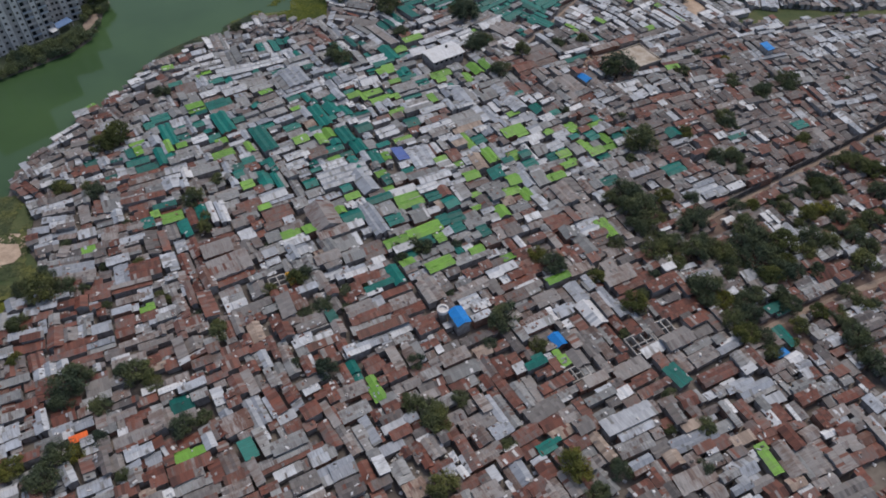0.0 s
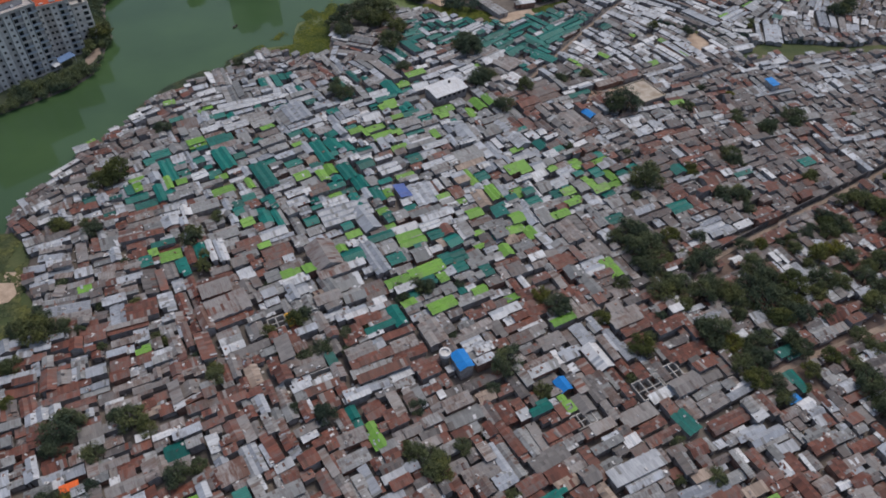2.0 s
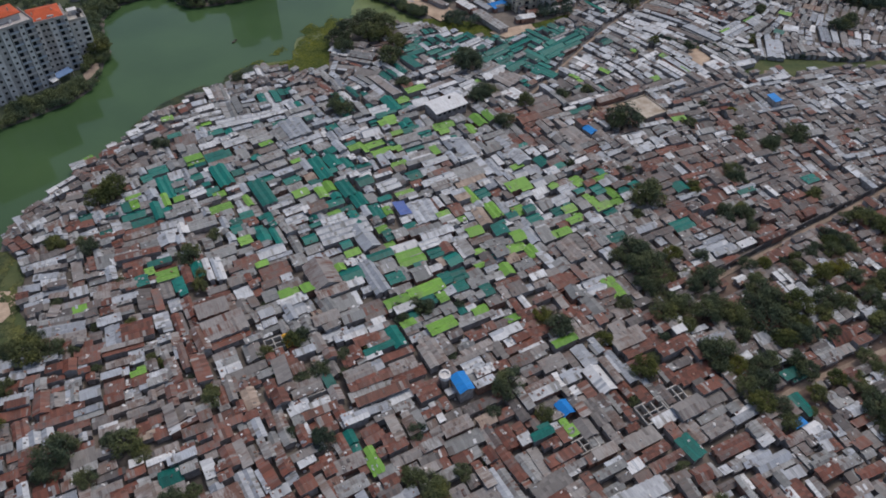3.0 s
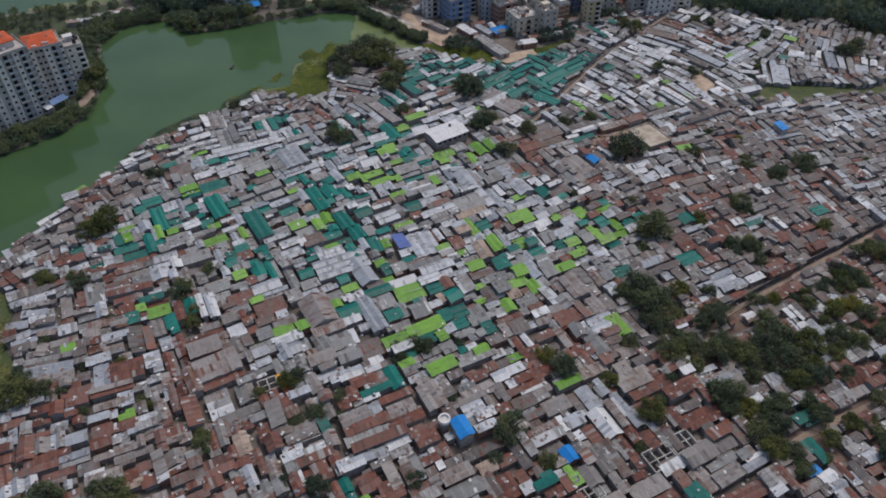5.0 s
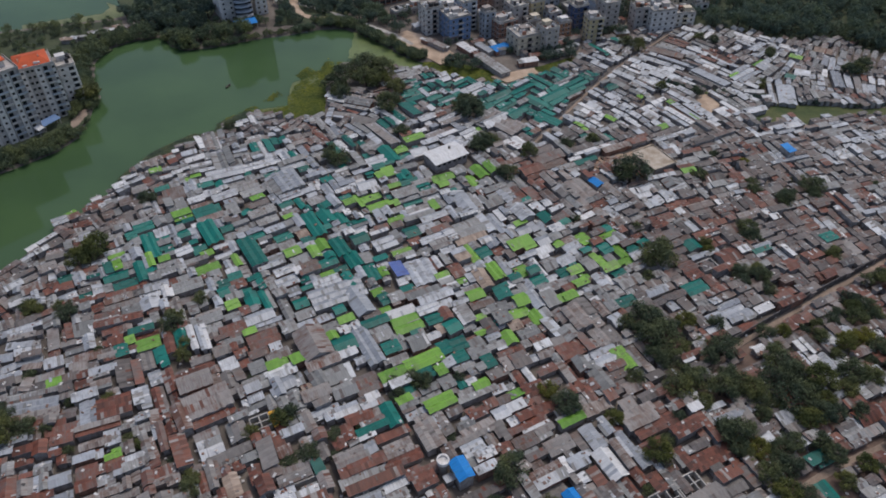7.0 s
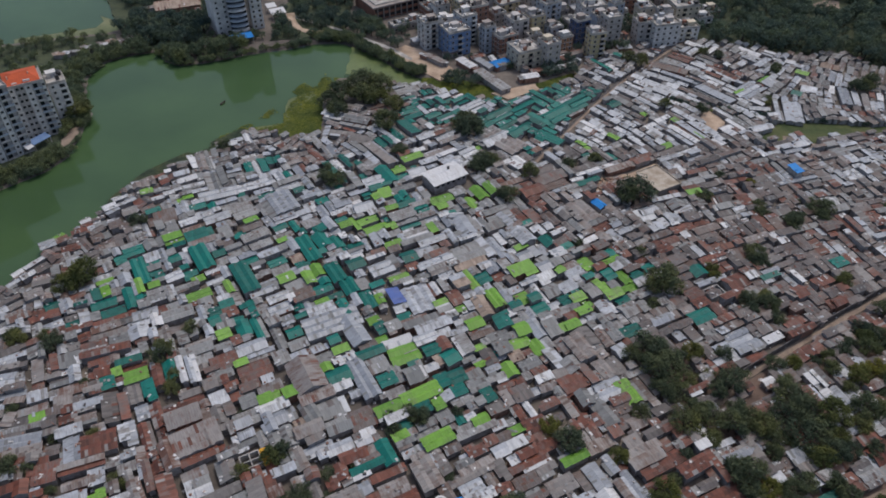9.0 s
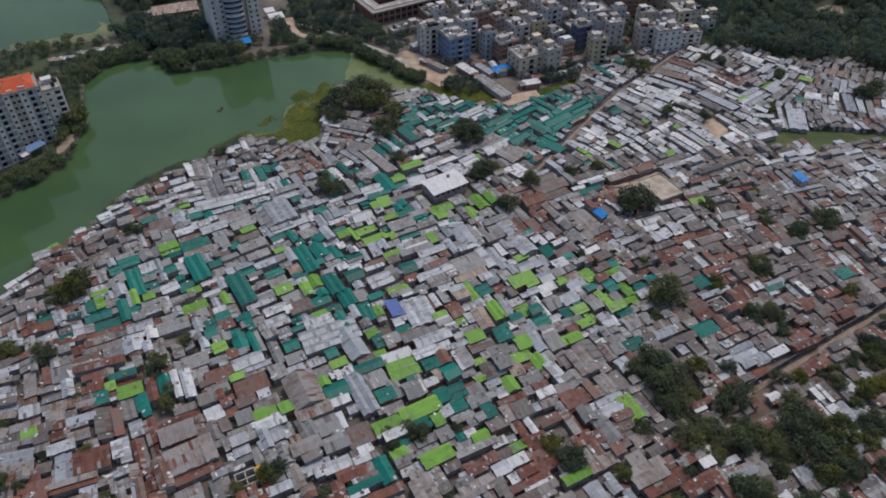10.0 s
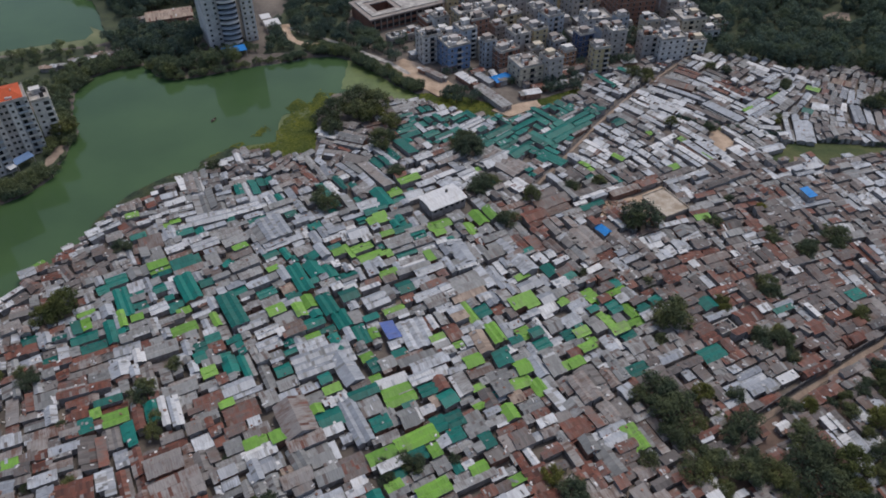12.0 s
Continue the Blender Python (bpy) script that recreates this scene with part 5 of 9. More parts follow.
LITTER = mottled("pale_litter", (0.42, 0.4, 0.39), (0.82, 0.8, 0.77), 0.9, 0.8)


def leaf_material(name, low, high):
    """Leaves that let some light through, each its own green, with broad drifts of lighter and greyer trees."""
    m, tree, b = material(name, 0.9)
    b.inputs["Specular IOR Level"].default_value = 0.15
    geo = tree.nodes.new("ShaderNodeNewGeometry")
    info = tree.nodes.new("ShaderNodeObjectInfo")
    tone = ramp(tree, geo.outputs["Random Per Island"], ((0.0, low), (1.0, high)))
    tone = mix(tree, "MULTIPLY", 1.0, tone, ramp(tree, info.outputs["Random"], ((0.0, (0.75, 0.8, 0.88)), (0.5, (1, 1, 1)), (1.0, (1.3, 1.18, 0.88)))))
    drift = node(tree, "ShaderNodeTexNoise", Scale=0.11, Detail=2.0)
    tree.links.new(geo.outputs["Position"], drift.inputs[0])
    tone = mix(tree, "MULTIPLY", 1.0, tone, ramp(tree, drift.outputs[0], ((0.35, (0.72, 0.8, 0.9)), (0.5, (1, 1, 1)), (0.66, (1.25, 1.17, 0.92)))))
    tree.links.new(tone, b.inputs["Base Color"])
    through_leaf = tree.nodes.new("ShaderNodeBsdfTranslucent")
    tree.links.new(tone, through_leaf.inputs[0])
    both = tree.nodes.new("ShaderNodeMixShader")
    both.inputs[0].default_value = 0.4
    tree.links.new(b.outputs[0], both.inputs[1])
    tree.links.new(through_leaf.outputs[0], both.inputs[2])
    tree.links.new(both.outputs[0], tree.nodes["Material Output"].inputs[0])
    return m


LEAF = leaf_material("dark_leaves", (0.07, 0.09, 0.055), (0.148, 0.175, 0.1))
# far leaves: a paler, greyer green with distance haze painted into it
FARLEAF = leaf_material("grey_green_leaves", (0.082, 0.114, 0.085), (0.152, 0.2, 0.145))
OLIVE = leaf_material("olive_leaves", (0.09, 0.104, 0.036), (0.18, 0.19, 0.066))
WEED = leaf_material("floating_weed", (0.09, 0.12, 0.026), (0.2, 0.22, 0.055))


def water_material():
    m, tree, b = material("green_lake_water", 0.06)
    where = tree.nodes.new("ShaderNodeTexCoord").outputs["Object"]
    drift = node(tree, "ShaderNodeTexNoise", Scale=0.02, Detail=4.0)
    tree.links.new(where, drift.inputs[0])
    tree.links.new(ramp(tree, drift.outputs[0], ((0.35, (0.046, 0.087, 0.036)), (0.7, (0.064, 0.116, 0.046)))), b.inputs["Base Color"])
    b.inputs["IOR"].default_value = 1.33
    ripple = node(tree, "ShaderNodeTexNoise", Scale=1.2, Detail=3.0)
    tree.links.new(where, ripple.inputs[0])
    h = node(tree, "ShaderNodeBump", Strength=0.04, Distance=0.05)
    tree.links.new(ripple.outputs[0], h.inputs["Height"])
    tree.links.new(h.outputs[0], b.inputs["Normal"])
    return m


WATER = water_material()


def paint(name, colour):
    low = tuple(c * 0.72 for c in colour)
    return mottled(name, low, colour, 0.2, 0.85, 0.0)


PAINTS = {
    "white": paint("white_wall_paint", (0.8, 0.775, 0.75)), "grey": paint("grey_wall_paint", (0.54, 0.5, 0.475)),
    "cream": paint("cream_wall_paint", (0.7, 0.61, 0.47)), "sand": paint("ochre_wall_paint", (0.64, 0.52, 0.3)),
    "blue": paint("blue_wall_paint", (0.18, 0.29, 0.5)), "paleblue": paint("pale_blue_wall_paint", (0.47, 0.52, 0.59)),
    "navy": paint("deep_blue_wall_paint", (0.06, 0.10, 0.22)), "brick": paint("red_brown_wall_paint", (0.32, 0.15, 0.10)),
    "orange": paint("orange_wall_paint", (0.55, 0.28, 0.15)), "dull": paint("dull_wall_paint", (0.36, 0.31, 0.28)),
    "stone": paint("pale_grey_wall_paint", (0.62, 0.59, 0.57)),
    "tile": paint("orange_roof_tile", (0.56, 0.1, 0.032)),
}


# ---- mesh helpers ----
def mesh(name, verts, faces, mat, uvs=None, tones=None):
    me = bpy.data.meshes.new(name)
    me.from_pydata(verts, [], faces)
    if uvs is not None:
        layer = me.uv_layers.new(name="UVMap")
        layer.data.foreach_set("uv", np.asarray(uvs, dtype=np.float32).ravel())
        layer = me.uv_layers.new(name="tone")
        layer.data.foreach_set("uv", np.asarray(tones if tones is not None else [(0.5, 0.5)] * len(uvs), dtype=np.float32).ravel())
    for one in (mat if isinstance(mat, (list, tuple)) else [mat]):
        me.materials.append(one)
    me.update()
    return me


def child(name, data, parent, label="", at=None):
    ob = new(name, data)
    ob.parent = parent
    if at is not None:
        ob.matrix_local = at
    if label:
        ob["label"] = label
    return ob


def box(x0, y0, z0, x1, y1, z1):
    v = [(x, y, z) for z in (z0, z1) for x, y in ((x0, y0), (x1, y0), (x1, y1), (x0, y1))]
    return v, [(3, 2, 1, 0), (4, 5, 6, 7), (0, 1, 5, 4), (1, 2, 6, 5), (2, 3, 7, 6), (3, 0, 4, 7)]


def joined(*solids):
    verts, faces = [], []
    for v, f in solids:
        n = len(verts)
        verts += v
        faces += [tuple(i + n for i in q) for q in f]
    return verts, faces


def inside(poly, x, y):
    """Whether the points (arrays) lie in the polygon."""
    x, y = np.asarray(x, float), np.asarray(y, float)
    hit = np.zeros(x.shape, bool)
    for (ax, ay), (bx, by) in zip(poly, poly[1:] + poly[:1]):
        if ay != by:
            hit ^= ((ay > y) != (by > y)) & (x < (bx - ax) * (y - ay) / (by - ay) + ax)
    return hit


def line_distance(line, x, y):
    d = np.full(np.shape(x), 1e9)
    for (ax, ay), (bx, by) in zip(line, line[1:]):
        k = np.clip(((x - ax) * (bx - ax) + (y - ay) * (by - ay)) / ((bx - ax) ** 2 + (by - ay) ** 2), 0, 1)
        d = np.minimum(d, np.hypot(x - ax - k * (bx - ax), y - ay - k * (by - ay)))
    return d


# ---- the plan: shores, lanes and districts ----
SLUM_SHORE = [(-150, 20), (-150, 147), (-149, 156), (-158, 161), (-167, 173), (-165, 178), (-174, 196), (-178, 213), (-173, 228), (-170, 237), (-166, 247), (-161, 258), (-155, 268),
              (-151, 283), (-144, 298), (-133, 309), (-124, 320), (-114, 332), (-106, 340), (-90, 334), (-74, 341), (-79, 370), (-75, 393), (-61, 397), (-45, 386), (-30, 388)]
FAR_SHORE = [(-32, 396), (-44, 404), (-58, 418), (-72, 430), (-82, 435), (-98, 432), (-109, 426), (-121, 422), (-132, 417), (-143, 411), (-154, 406), (-165, 403), (-174, 408),
             (-183, 419), (-199, 412), (-208, 403), (-210, 388), (-202, 366), (-192, 351), (-189, 330), (-187, 314), (-192, 302), (-205, 288), (-222, 272), (-300, 220), (-420, 120), (-420, 20)]
LAKE = SLUM_SHORE + FAR_SHORE
POND = [(-330, 400), (-268, 424), (-241, 434), (-219, 441), (-205, 452), (-208, 466), (-240, 497), (-271, 512), (-330, 540)]
CREEK = [(-31, 391), (-16, 381), (-2, 377), (15, 375), (32, 386), (51, 399), (53, 408), (32, 395), (15, 386), (1, 390), (-14, 398), (-31, 396)]
FIELD = [(132.8, 346), (144.3, 357.3), (149, 360.4), (157, 360.4), (172, 359.3), (189, 357.5), (215, 362), (300, 378), (300, 360), (215, 352), (186, 350), (170, 347), (165.5, 347.8), (154.3, 340), (150, 346.5), (144, 345.7), (140.4, 339.3), (136.4, 342.6)]
TOWN_EDGE = [(-30, 386), (-16, 378), (-2, 374), (15, 371), (32, 382), (50, 396), (57, 414), (105, 437), (122, 447), (149, 443), (168, 431), (202, 434), (212, 418), (265, 420), (330, 430), (330, 20)]
SLUM = SLUM_SHORE + TOWN_EDGE
CENTRAL = [(-145, 259), (-134, 295), (-66, 324), (7, 302), (42, 268), (66, 245), (60, 220), (34, 215), (16, 193), (-6, 169), (-25, 166), (-64, 177), (-111, 218), (-133, 217)]
TEALS = [(-42, 381), (-2, 370), (32, 385), (64, 384), (36, 331), (-4, 347), (-32, 343)]
MARKET = [(68, 384), (50, 400), (112, 441), (122, 447), (133, 400), (148, 366), (132, 355), (97, 335), (39, 327)]
NORTHEAST = [(122, 447), (148, 442), (212, 420), (330, 420), (330, 375), (200, 368), (148, 366), (133, 400)]
GROVE = [(55, 213), (77, 217), (91, 199), (175, 256), (260, 310), (260, 120), (122, 142), (93, 145), (79, 168), (64, 181)]
WOOD = [(121, 450), (149, 443), (167, 431), (202, 435), (212, 418), (270, 420), (400, 430), (400, 620), (150, 600)]
ROAD = [(78, 188), (90, 200), (124, 224), (163, 250), (186, 266), (260, 316)]
PATHWAY = [(95, 147), (106, 154), (145, 173), (200, 196)]
FARLANE = [(27, 320), (34, 331), (58, 371), (75, 396), (108, 436), (122, 452)]
ALLEYS = [[(-24.8, 173.5), (-16.1, 160.6), (-7.8, 145.6), (-2.3, 139.6), (5.5, 130.2), (12.1, 120.5), (17.5, 112.2)],
          [(-46.2, 282.1), (-40.9, 259.4), (-32.8, 239.1), (-28.1, 222.2)],
          [(-43.4, 163.9), (-38.7, 151.5), (-34.8, 137.9), (-27.7, 122.9)]]
YARDS = [[(109, 363), (114, 369.5), (117.4, 364), (119.5, 358), (117.6, 353.5), (112, 348.5), (109, 353)], [(49, 304), (55.5, 309), (67, 312.5), (74, 317.5), (80, 321), (85, 315), (77, 301), (68, 299), (60, 301), (52, 299)]]
TOWN_SAND = [(-52, 424), (-43, 432), (-35, 429), (-11, 402), (-21, 392), (-34, 405), (-44, 411)]
TOWN = [(-55, 432), (-30, 428), (-8, 414), (20, 402), (45, 404), (62, 414), (105, 440), (122, 452), (140, 500), (130, 530), (-20, 530), (-25, 480), (-55, 450)]
NORTH_WOOD = [(-216, 446), (-200, 424), (-172, 416), (-162, 424), (-163, 520), (-262, 520), (-238, 484)]
TOWN_WOOD = [(-122, 434), (-84, 442), (-80, 456), (-84, 522), (-124, 522)]
GREENBANK = [(-330, 396), (-268, 420), (-241, 430), (-214, 438), (-210, 426), (-200, 416), (-212, 405), (-216, 385), (-230, 372), (-330, 372)]

# ---- ground, water, lanes ----
def graded(a, b, step, far):
    inner = list(np.arange(a, b + 0.1, step))
    out = [40, 120, 300, 700, 1600, far]
    return np.array([a - o for o in out[::-1]] + inner + [b + o for o in out])


def build_ground():
    xs, ys = graded(-330, 260, 3.0, 4000), graded(20, 540, 3.0, 4000)
    gx, gy = np.meshgrid(xs, ys)
    z = np.zeros(gx.shape)
    for poly in (LAKE, POND, CREEK):
        d = line_distance(poly + poly[:1], gx, gy)
        wet = inside(poly, gx, gy)
        z = np.where(wet, -np.minimum(3.0, 0.25 + 0.55 * d), z)
    rough = np.array([noise.noise((x * 0.06, y * 0.06, 0)) for x, y in zip(gx.ravel(), gy.ravel())]).reshape(gx.shape)
    z = z + 0.18 * rough - 0.1
    nx = len(xs)
    verts = list(zip(gx.ravel().tolist(), gy.ravel().tolist(), z.ravel().tolist()))
    faces = [(j * nx + i, j * nx + i + 1, (j + 1) * nx + i + 1, (j + 1) * nx + i) for j in range(len(ys) - 1) for i in range(nx - 1)]
    ob = new("ground", mesh("ground", verts, faces, EARTH))
    return tagged(ob, "trodden grey-brown earth between the houses", "ground", kind="structure")


def flat_patch(name, poly, z, mat, label, category, kind="structure"):
    """A thin layer of ground with a ragged rim."""
    rim = []
    for (ax, ay), (bx, by) in zip(poly, poly[1:] + poly[:1]):
        n = max(1, int(math.hypot(bx - ax, by - ay) / 3))
        for i in range(n):
            k = i / n
            x, y = ax + k * (bx - ax), ay + k * (by - ay)
            rim.append((x + 1.2 * noise.noise((x * 0.3, y * 0.3, 5)), y + 1.2 * noise.noise((x * 0.3, y * 0.3, 9))))
    n = len(rim)
    verts = [(x, y, z) for x, y in rim] + [(x, y, -0.6) for x, y in rim]
    faces = [tuple(range(n))] + [(i, i + n, (i + 1) % n + n, (i + 1) % n) for i in range(n)]
    me = mesh(name, verts, faces, mat)
    bm = bmesh.new()
    bm.from_mesh(me)
    bmesh.ops.triangulate(bm, faces=[f for f in bm.faces if len(f.verts) > 4])
    bmesh.ops.recalc_face_normals(bm, faces=bm.faces)
    bm.to_mesh(me)
    bm.free()
    return tagged(new(name, me), label, category, kind=kind)


def ribbon(name, line, width, z, mat, label, category):
    left, right = [], []
    pts = []
    for (ax, ay), (bx, by) in zip(line, line[1:]):
        n = max(1, int(math.hypot(bx - ax, by - ay) / 4))
        pts += [(ax + (bx - ax) * i / n, ay + (by - ay) * i / n) for i in range(n)]
    pts.append(line[-1])
    for i, (x, y) in enumerate(pts):
        ax, ay = pts[max(0, i - 1)]
        bx, by = pts[min(len(pts) - 1, i + 1)]
        l = math.hypot(bx - ax, by - ay)
        nx, ny = -(by - ay) / l, (bx - ax) / l
        w = width / 2 * (1 + 0.35 * noise.noise((x * 0.15, y * 0.15, 2)))
        left.append((x + nx * w, y + ny * w, z))
        right.append((x - nx * w, y - ny * w, z))
    n = len(pts)
    low = [(x, y, -0.5) for x, y, _ in left] + [(x, y, -0.5) for x, y, _ in right]
    verts = left + right + low
    faces = []
    for i in range(n - 1):
        faces += [(i + n, i + n + 1, i + 1, i), (i, i + 1, i + 1 + 2 * n, i + 2 * n), (i + n + 1, i + n, i + 3 * n, i + 1 + 3 * n)]
    return tagged(new(name, mesh(name, verts, faces, mat)), label, category, kind="structure")


build_ground()
v, f = [(-900, -200, -0.75), (60, -200, -0.75), (60, 720, -0.75), (-900, 720, -0.75)], [(0, 1, 2, 3)]
tagged(new("water", mesh("water", v, f, WATER)), "still green lake water mirroring sky and buildings", "lake", kind="structure")
flat_patch("grass_field", FIELD, 0.12, GRASS, "marshy green grass field between the tin houses", "field")
for yard in YARDS:
    flat_patch("yard", yard, 0.13, SAND, "bare sandy yard beside concrete building", "yard")
flat_patch("rough_strip", [(101, 372), (113, 370.5), (126, 372.4), (134.8, 361), (143, 357), (133, 346.5), (130.6, 354), (124.4, 357), (119, 368), (103, 370)], 0.16, GRASS, "rough brown-green strip beside the sandy yard", "field")
for lot in ([(143, 344), (144, 347.5), (149.5, 347), (149, 344)], [(153, 338), (155, 341.5), (160, 341.5), (158.5, 336.5)]):
    flat_patch("bare_earth", lot, 0.17, LANE, "bare brown earth at the edge of the field", "ground")
flat_patch("sand_lot", TOWN_SAND, 0.14, SAND, "bare pinkish sand lot by the lake", "yard")
flat_patch("grove_ground", GROVE, 0.1, REDEARTH, "reddish earth under trees and scattered houses", "ground")
flat_patch("wood_floor", WOOD, 0.11, UNDERGROWTH, "dark green undergrowth beneath the wood", "ground")
flat_patch("park_ground", TOWN_WOOD, 0.11, UNDERGROWTH, "green grass between lakeside trees", "ground")
flat_patch("pond_bank", GREENBANK, 0.1, UNDERGROWTH, "green grass between the pond and the lake", "ground")
flat_patch("bank_ground", NORTH_WOOD, 0.11, UNDERGROWTH, "green grass between lakeside trees", "ground")
flat_patch("shore_sand", [(-167, 160), (-158, 164), (-152, 176), (-157, 181), (-165, 179), (-171, 172)], 0.16, SAND, "pale sandy spit at the lake shore", "beach")
ribbon("road", ROAD, 1.8, 0.2, LANE, "narrow dusty road along a wall", "road")
ribbon("footpath", PATHWAY, 2.4, 0.2, LANE, "reddish dirt path between trees", "path")
ribbon("lane", FARLANE, 1.3, 0.2, LANE, "straight pale dirt lane between shops", "road")
# a flat dark ribbon along one edge of the lane
ribbon("drain", [(x - 1.15, y + 0.8) for x, y in FARLANE], 1.1, 0.16, DARKWALL, "dark open drain beside the dirt lane", "drain")
ribbon("bank_road", [(-120, 470), (-83, 450), (-50, 427), (-38, 415)], 2.6, 0.2, CONCRETE, "grey lakeside road between trees", "road")


# ---- houses ----
def house_shell(L, W, h, gable, pitch, flip):
    """Walls of one room-row: local x along the ridge."""
    x, y = L / 2 - 0.12, W / 2 - 0.12
    t = math.tan(radians(pitch))
    if gable:
        v = [(-x, -y, -0.4), (x, -y, -0.4), (x, y, -0.4), (-x, y, -0.4), (-x, -y, h), (x, -y, h), (x, y, h), (-x, y, h), (-x, 0, h + y * t), (x, 0, h + y * t)]
        f = [(0, 1, 5, 4), (2, 3, 7, 6), (1, 2, 6, 9, 5), (3, 0, 4, 8, 7)]
    else:
        a, b = (h, h + W * t) if flip else (h + W * t, h)
        v = [(-x, -y, -0.4), (x, -y, -0.4), (x, y, -0.4), (-x, y, -0.4), (-x, -y, a), (x, -y, a), (x, y, b), (-x, y, b)]
        f = [(0, 1, 5, 4), (2, 3, 7, 6), (1, 2, 6, 5), (3, 0, 4, 7)]
    return v, f


def house_roof(rng, L, W, h, gable, pitch, flip, odd=0.1, near=True, tone=None):
    """Overlapping sheets from ridge to eave. Gives vertices, faces, the loops' UVs and tones, and a slot per face."""
    t = math.tan(radians(pitch))
    over = 0.3
    if gable:
        slopes = [(0.0, h + W / 2 * t, s * (W / 2 + over), h - over * t) for s in (-1, 1)]
    elif flip:
        slopes = [(W / 2 + over, h + (W + over) * t, -W / 2 - over, h - over * t)]
    else:
        slopes = [(-W / 2 - over, h + (W + over) * t, W / 2 + over, h - over * t)]
    verts, faces, uvs, tones, slots = [], [], [], [], []
    tone = rng.random() if tone is None else tone
    n = max(2, round((L + 0.56) / 0.95))
    step = (L + 0.56) / n
    u0, v0 = rng.uniform(0, 900), rng.uniform(0, 900)
    for ya, za, yb, zb in slopes:
        length = math.hypot(yb - ya, zb - za)
        courses = max(1, round(length / 3.0))
        sag = rng.uniform(-0.03, 0.03)
        for c in range(courses):
            for i in range(n):
                k0, k1 = c / courses, (c + 1) / courses + (0.04 if c + 1 < courses else rng.uniform(-0.03, 0.03))
                x0, x1 = -L / 2 - 0.28 + i * step, -L / 2 - 0.28 + (i + 1) * step + 0.03
                lift = 0.05 + rng.uniform(0, 0.05) + 0.05 * (courses - 1 - c)
                tilt = rng.uniform(-0.025, 0.025)
                p = [(x0, k0, -tilt), (x1, k0, tilt), (x1, k1, tilt + sag), (x0, k1, sag - tilt)]
                base = len(verts)
                for x, k, dz in p:
                    verts.append((x, ya + (yb - ya) * k, za + (zb - za) * k + lift + dz))
                for x, k, dz in p:
                    verts.append((x, ya + (yb - ya) * k, za + (zb - za) * k + lift + dz - 0.05))
                top = (0, 1, 2, 3) if yb < ya else (3, 2, 1, 0)
                slot = 1 if rng.random() < odd else 0
                own = (tone, rng.random())
                for q in (top, (2, 3, 7, 6), (1, 2, 6, 5), (3, 0, 4, 7))[:4 if near else 2]:
                    faces.append(tuple(base + j for j in q))
                    uvs += [(p[j % 4][0] + u0, p[j % 4][1] * length + v0) for j in q]
                    tones += [own] * 4
                    slots.append(slot)
    for _ in range(rng.choice((0, 0, 0, 0, 1, 1, 2, 3))):
        ya, za, yb, zb = rng.choice(slopes)
        length = math.hypot(yb - ya, zb - za)
        w, k0 = rng.uniform(0.3, 0.95), rng.uniform(0.02, 0.6)
        x = rng.uniform(-L / 2 + 0.4, L / 2 - 0.4)
        k1 = min(1.03, k0 + rng.uniform(0.2, 0.7))
        skew = rng.uniform(-0.15, 0.15)
        p = [(x - w / 2 - skew, k0), (x + w / 2 - skew, k0), (x + w / 2 + skew, k1), (x - w / 2 + skew, k1)]
        base = len(verts)
        for up in (0.24, 0.17):
            verts += [(a, ya + (yb - ya) * k, za + (zb - za) * k + up + 0.04 * (courses - 1)) for a, k in p]
        own = (rng.random(), rng.random())
        top = (0, 1, 2, 3) if yb < ya else (3, 2, 1, 0)
        for q in (top, (2, 3, 7, 6), (1, 2, 6, 5), (3, 0, 4, 7)):
            faces.append(tuple(base + j for j in q))
            uvs += [(p[j % 4][0] + u0, p[j % 4][1] * length + v0) for j in q]
            tones += [own] * 4
            slots.append(2)
    return verts, faces, uvs, tones, slots


LABELS = {
    "grey": "low tin house with weathered grey corrugated roof", "dusty": "low tin house with dusty warm grey sheet roof", "silver": "low tin house with bright galvanised sheet roof",
    "brown": "low tin house with dull brown-stained sheet roof", "rust": "low tin house with rust-red corrugated iron roof",
    "old": "low shed with patchy half-rusted grey sheet roof", "lime": "low house with lime green painted sheet roof",
    "teal": "low house with teal green painted sheet roof", "blue": "low house covered with a bright blue tarpaulin",
    "navy": "low house with faded dark blue roof", "white": "low house with new pale white sheet roof",
    "timber": "half-built house with pale open boards on top", "orange": "small shed covered with orange plastic sheet",
    "yellow": "small shed covered with yellow plastic sheet",
}
ODD = {"grey": "brown", "dusty": "brown", "silver": "grey", "brown": "rust", "rust": "old", "old": "rust", "lime": "lime", "teal": "teal", "blue": "blue", "navy": "navy",
       "white": "silver", "timber": "rust", "orange": "orange", "yellow": "yellow"}
KINDS = list(ROOFS)
NAMES = {"grey": "grey_roofed_house", "dusty": "dusty_roofed_house", "silver": "silver_roofed_house", "brown": "brown_roofed_house", "rust": "rusty_house", "old": "patched_house", "lime": "lime_roofed_house", "teal": "teal_roofed_house",
         "blue": "blue_covered_house", "navy": "dark_blue_house", "white": "white_roofed_house", "timber": "half_built_house", "orange": "orange_covered_shed", "yellow": "yellow_covered_shed"}
GROUPS = {k: f"houses with {k} roofs" for k in KINDS}


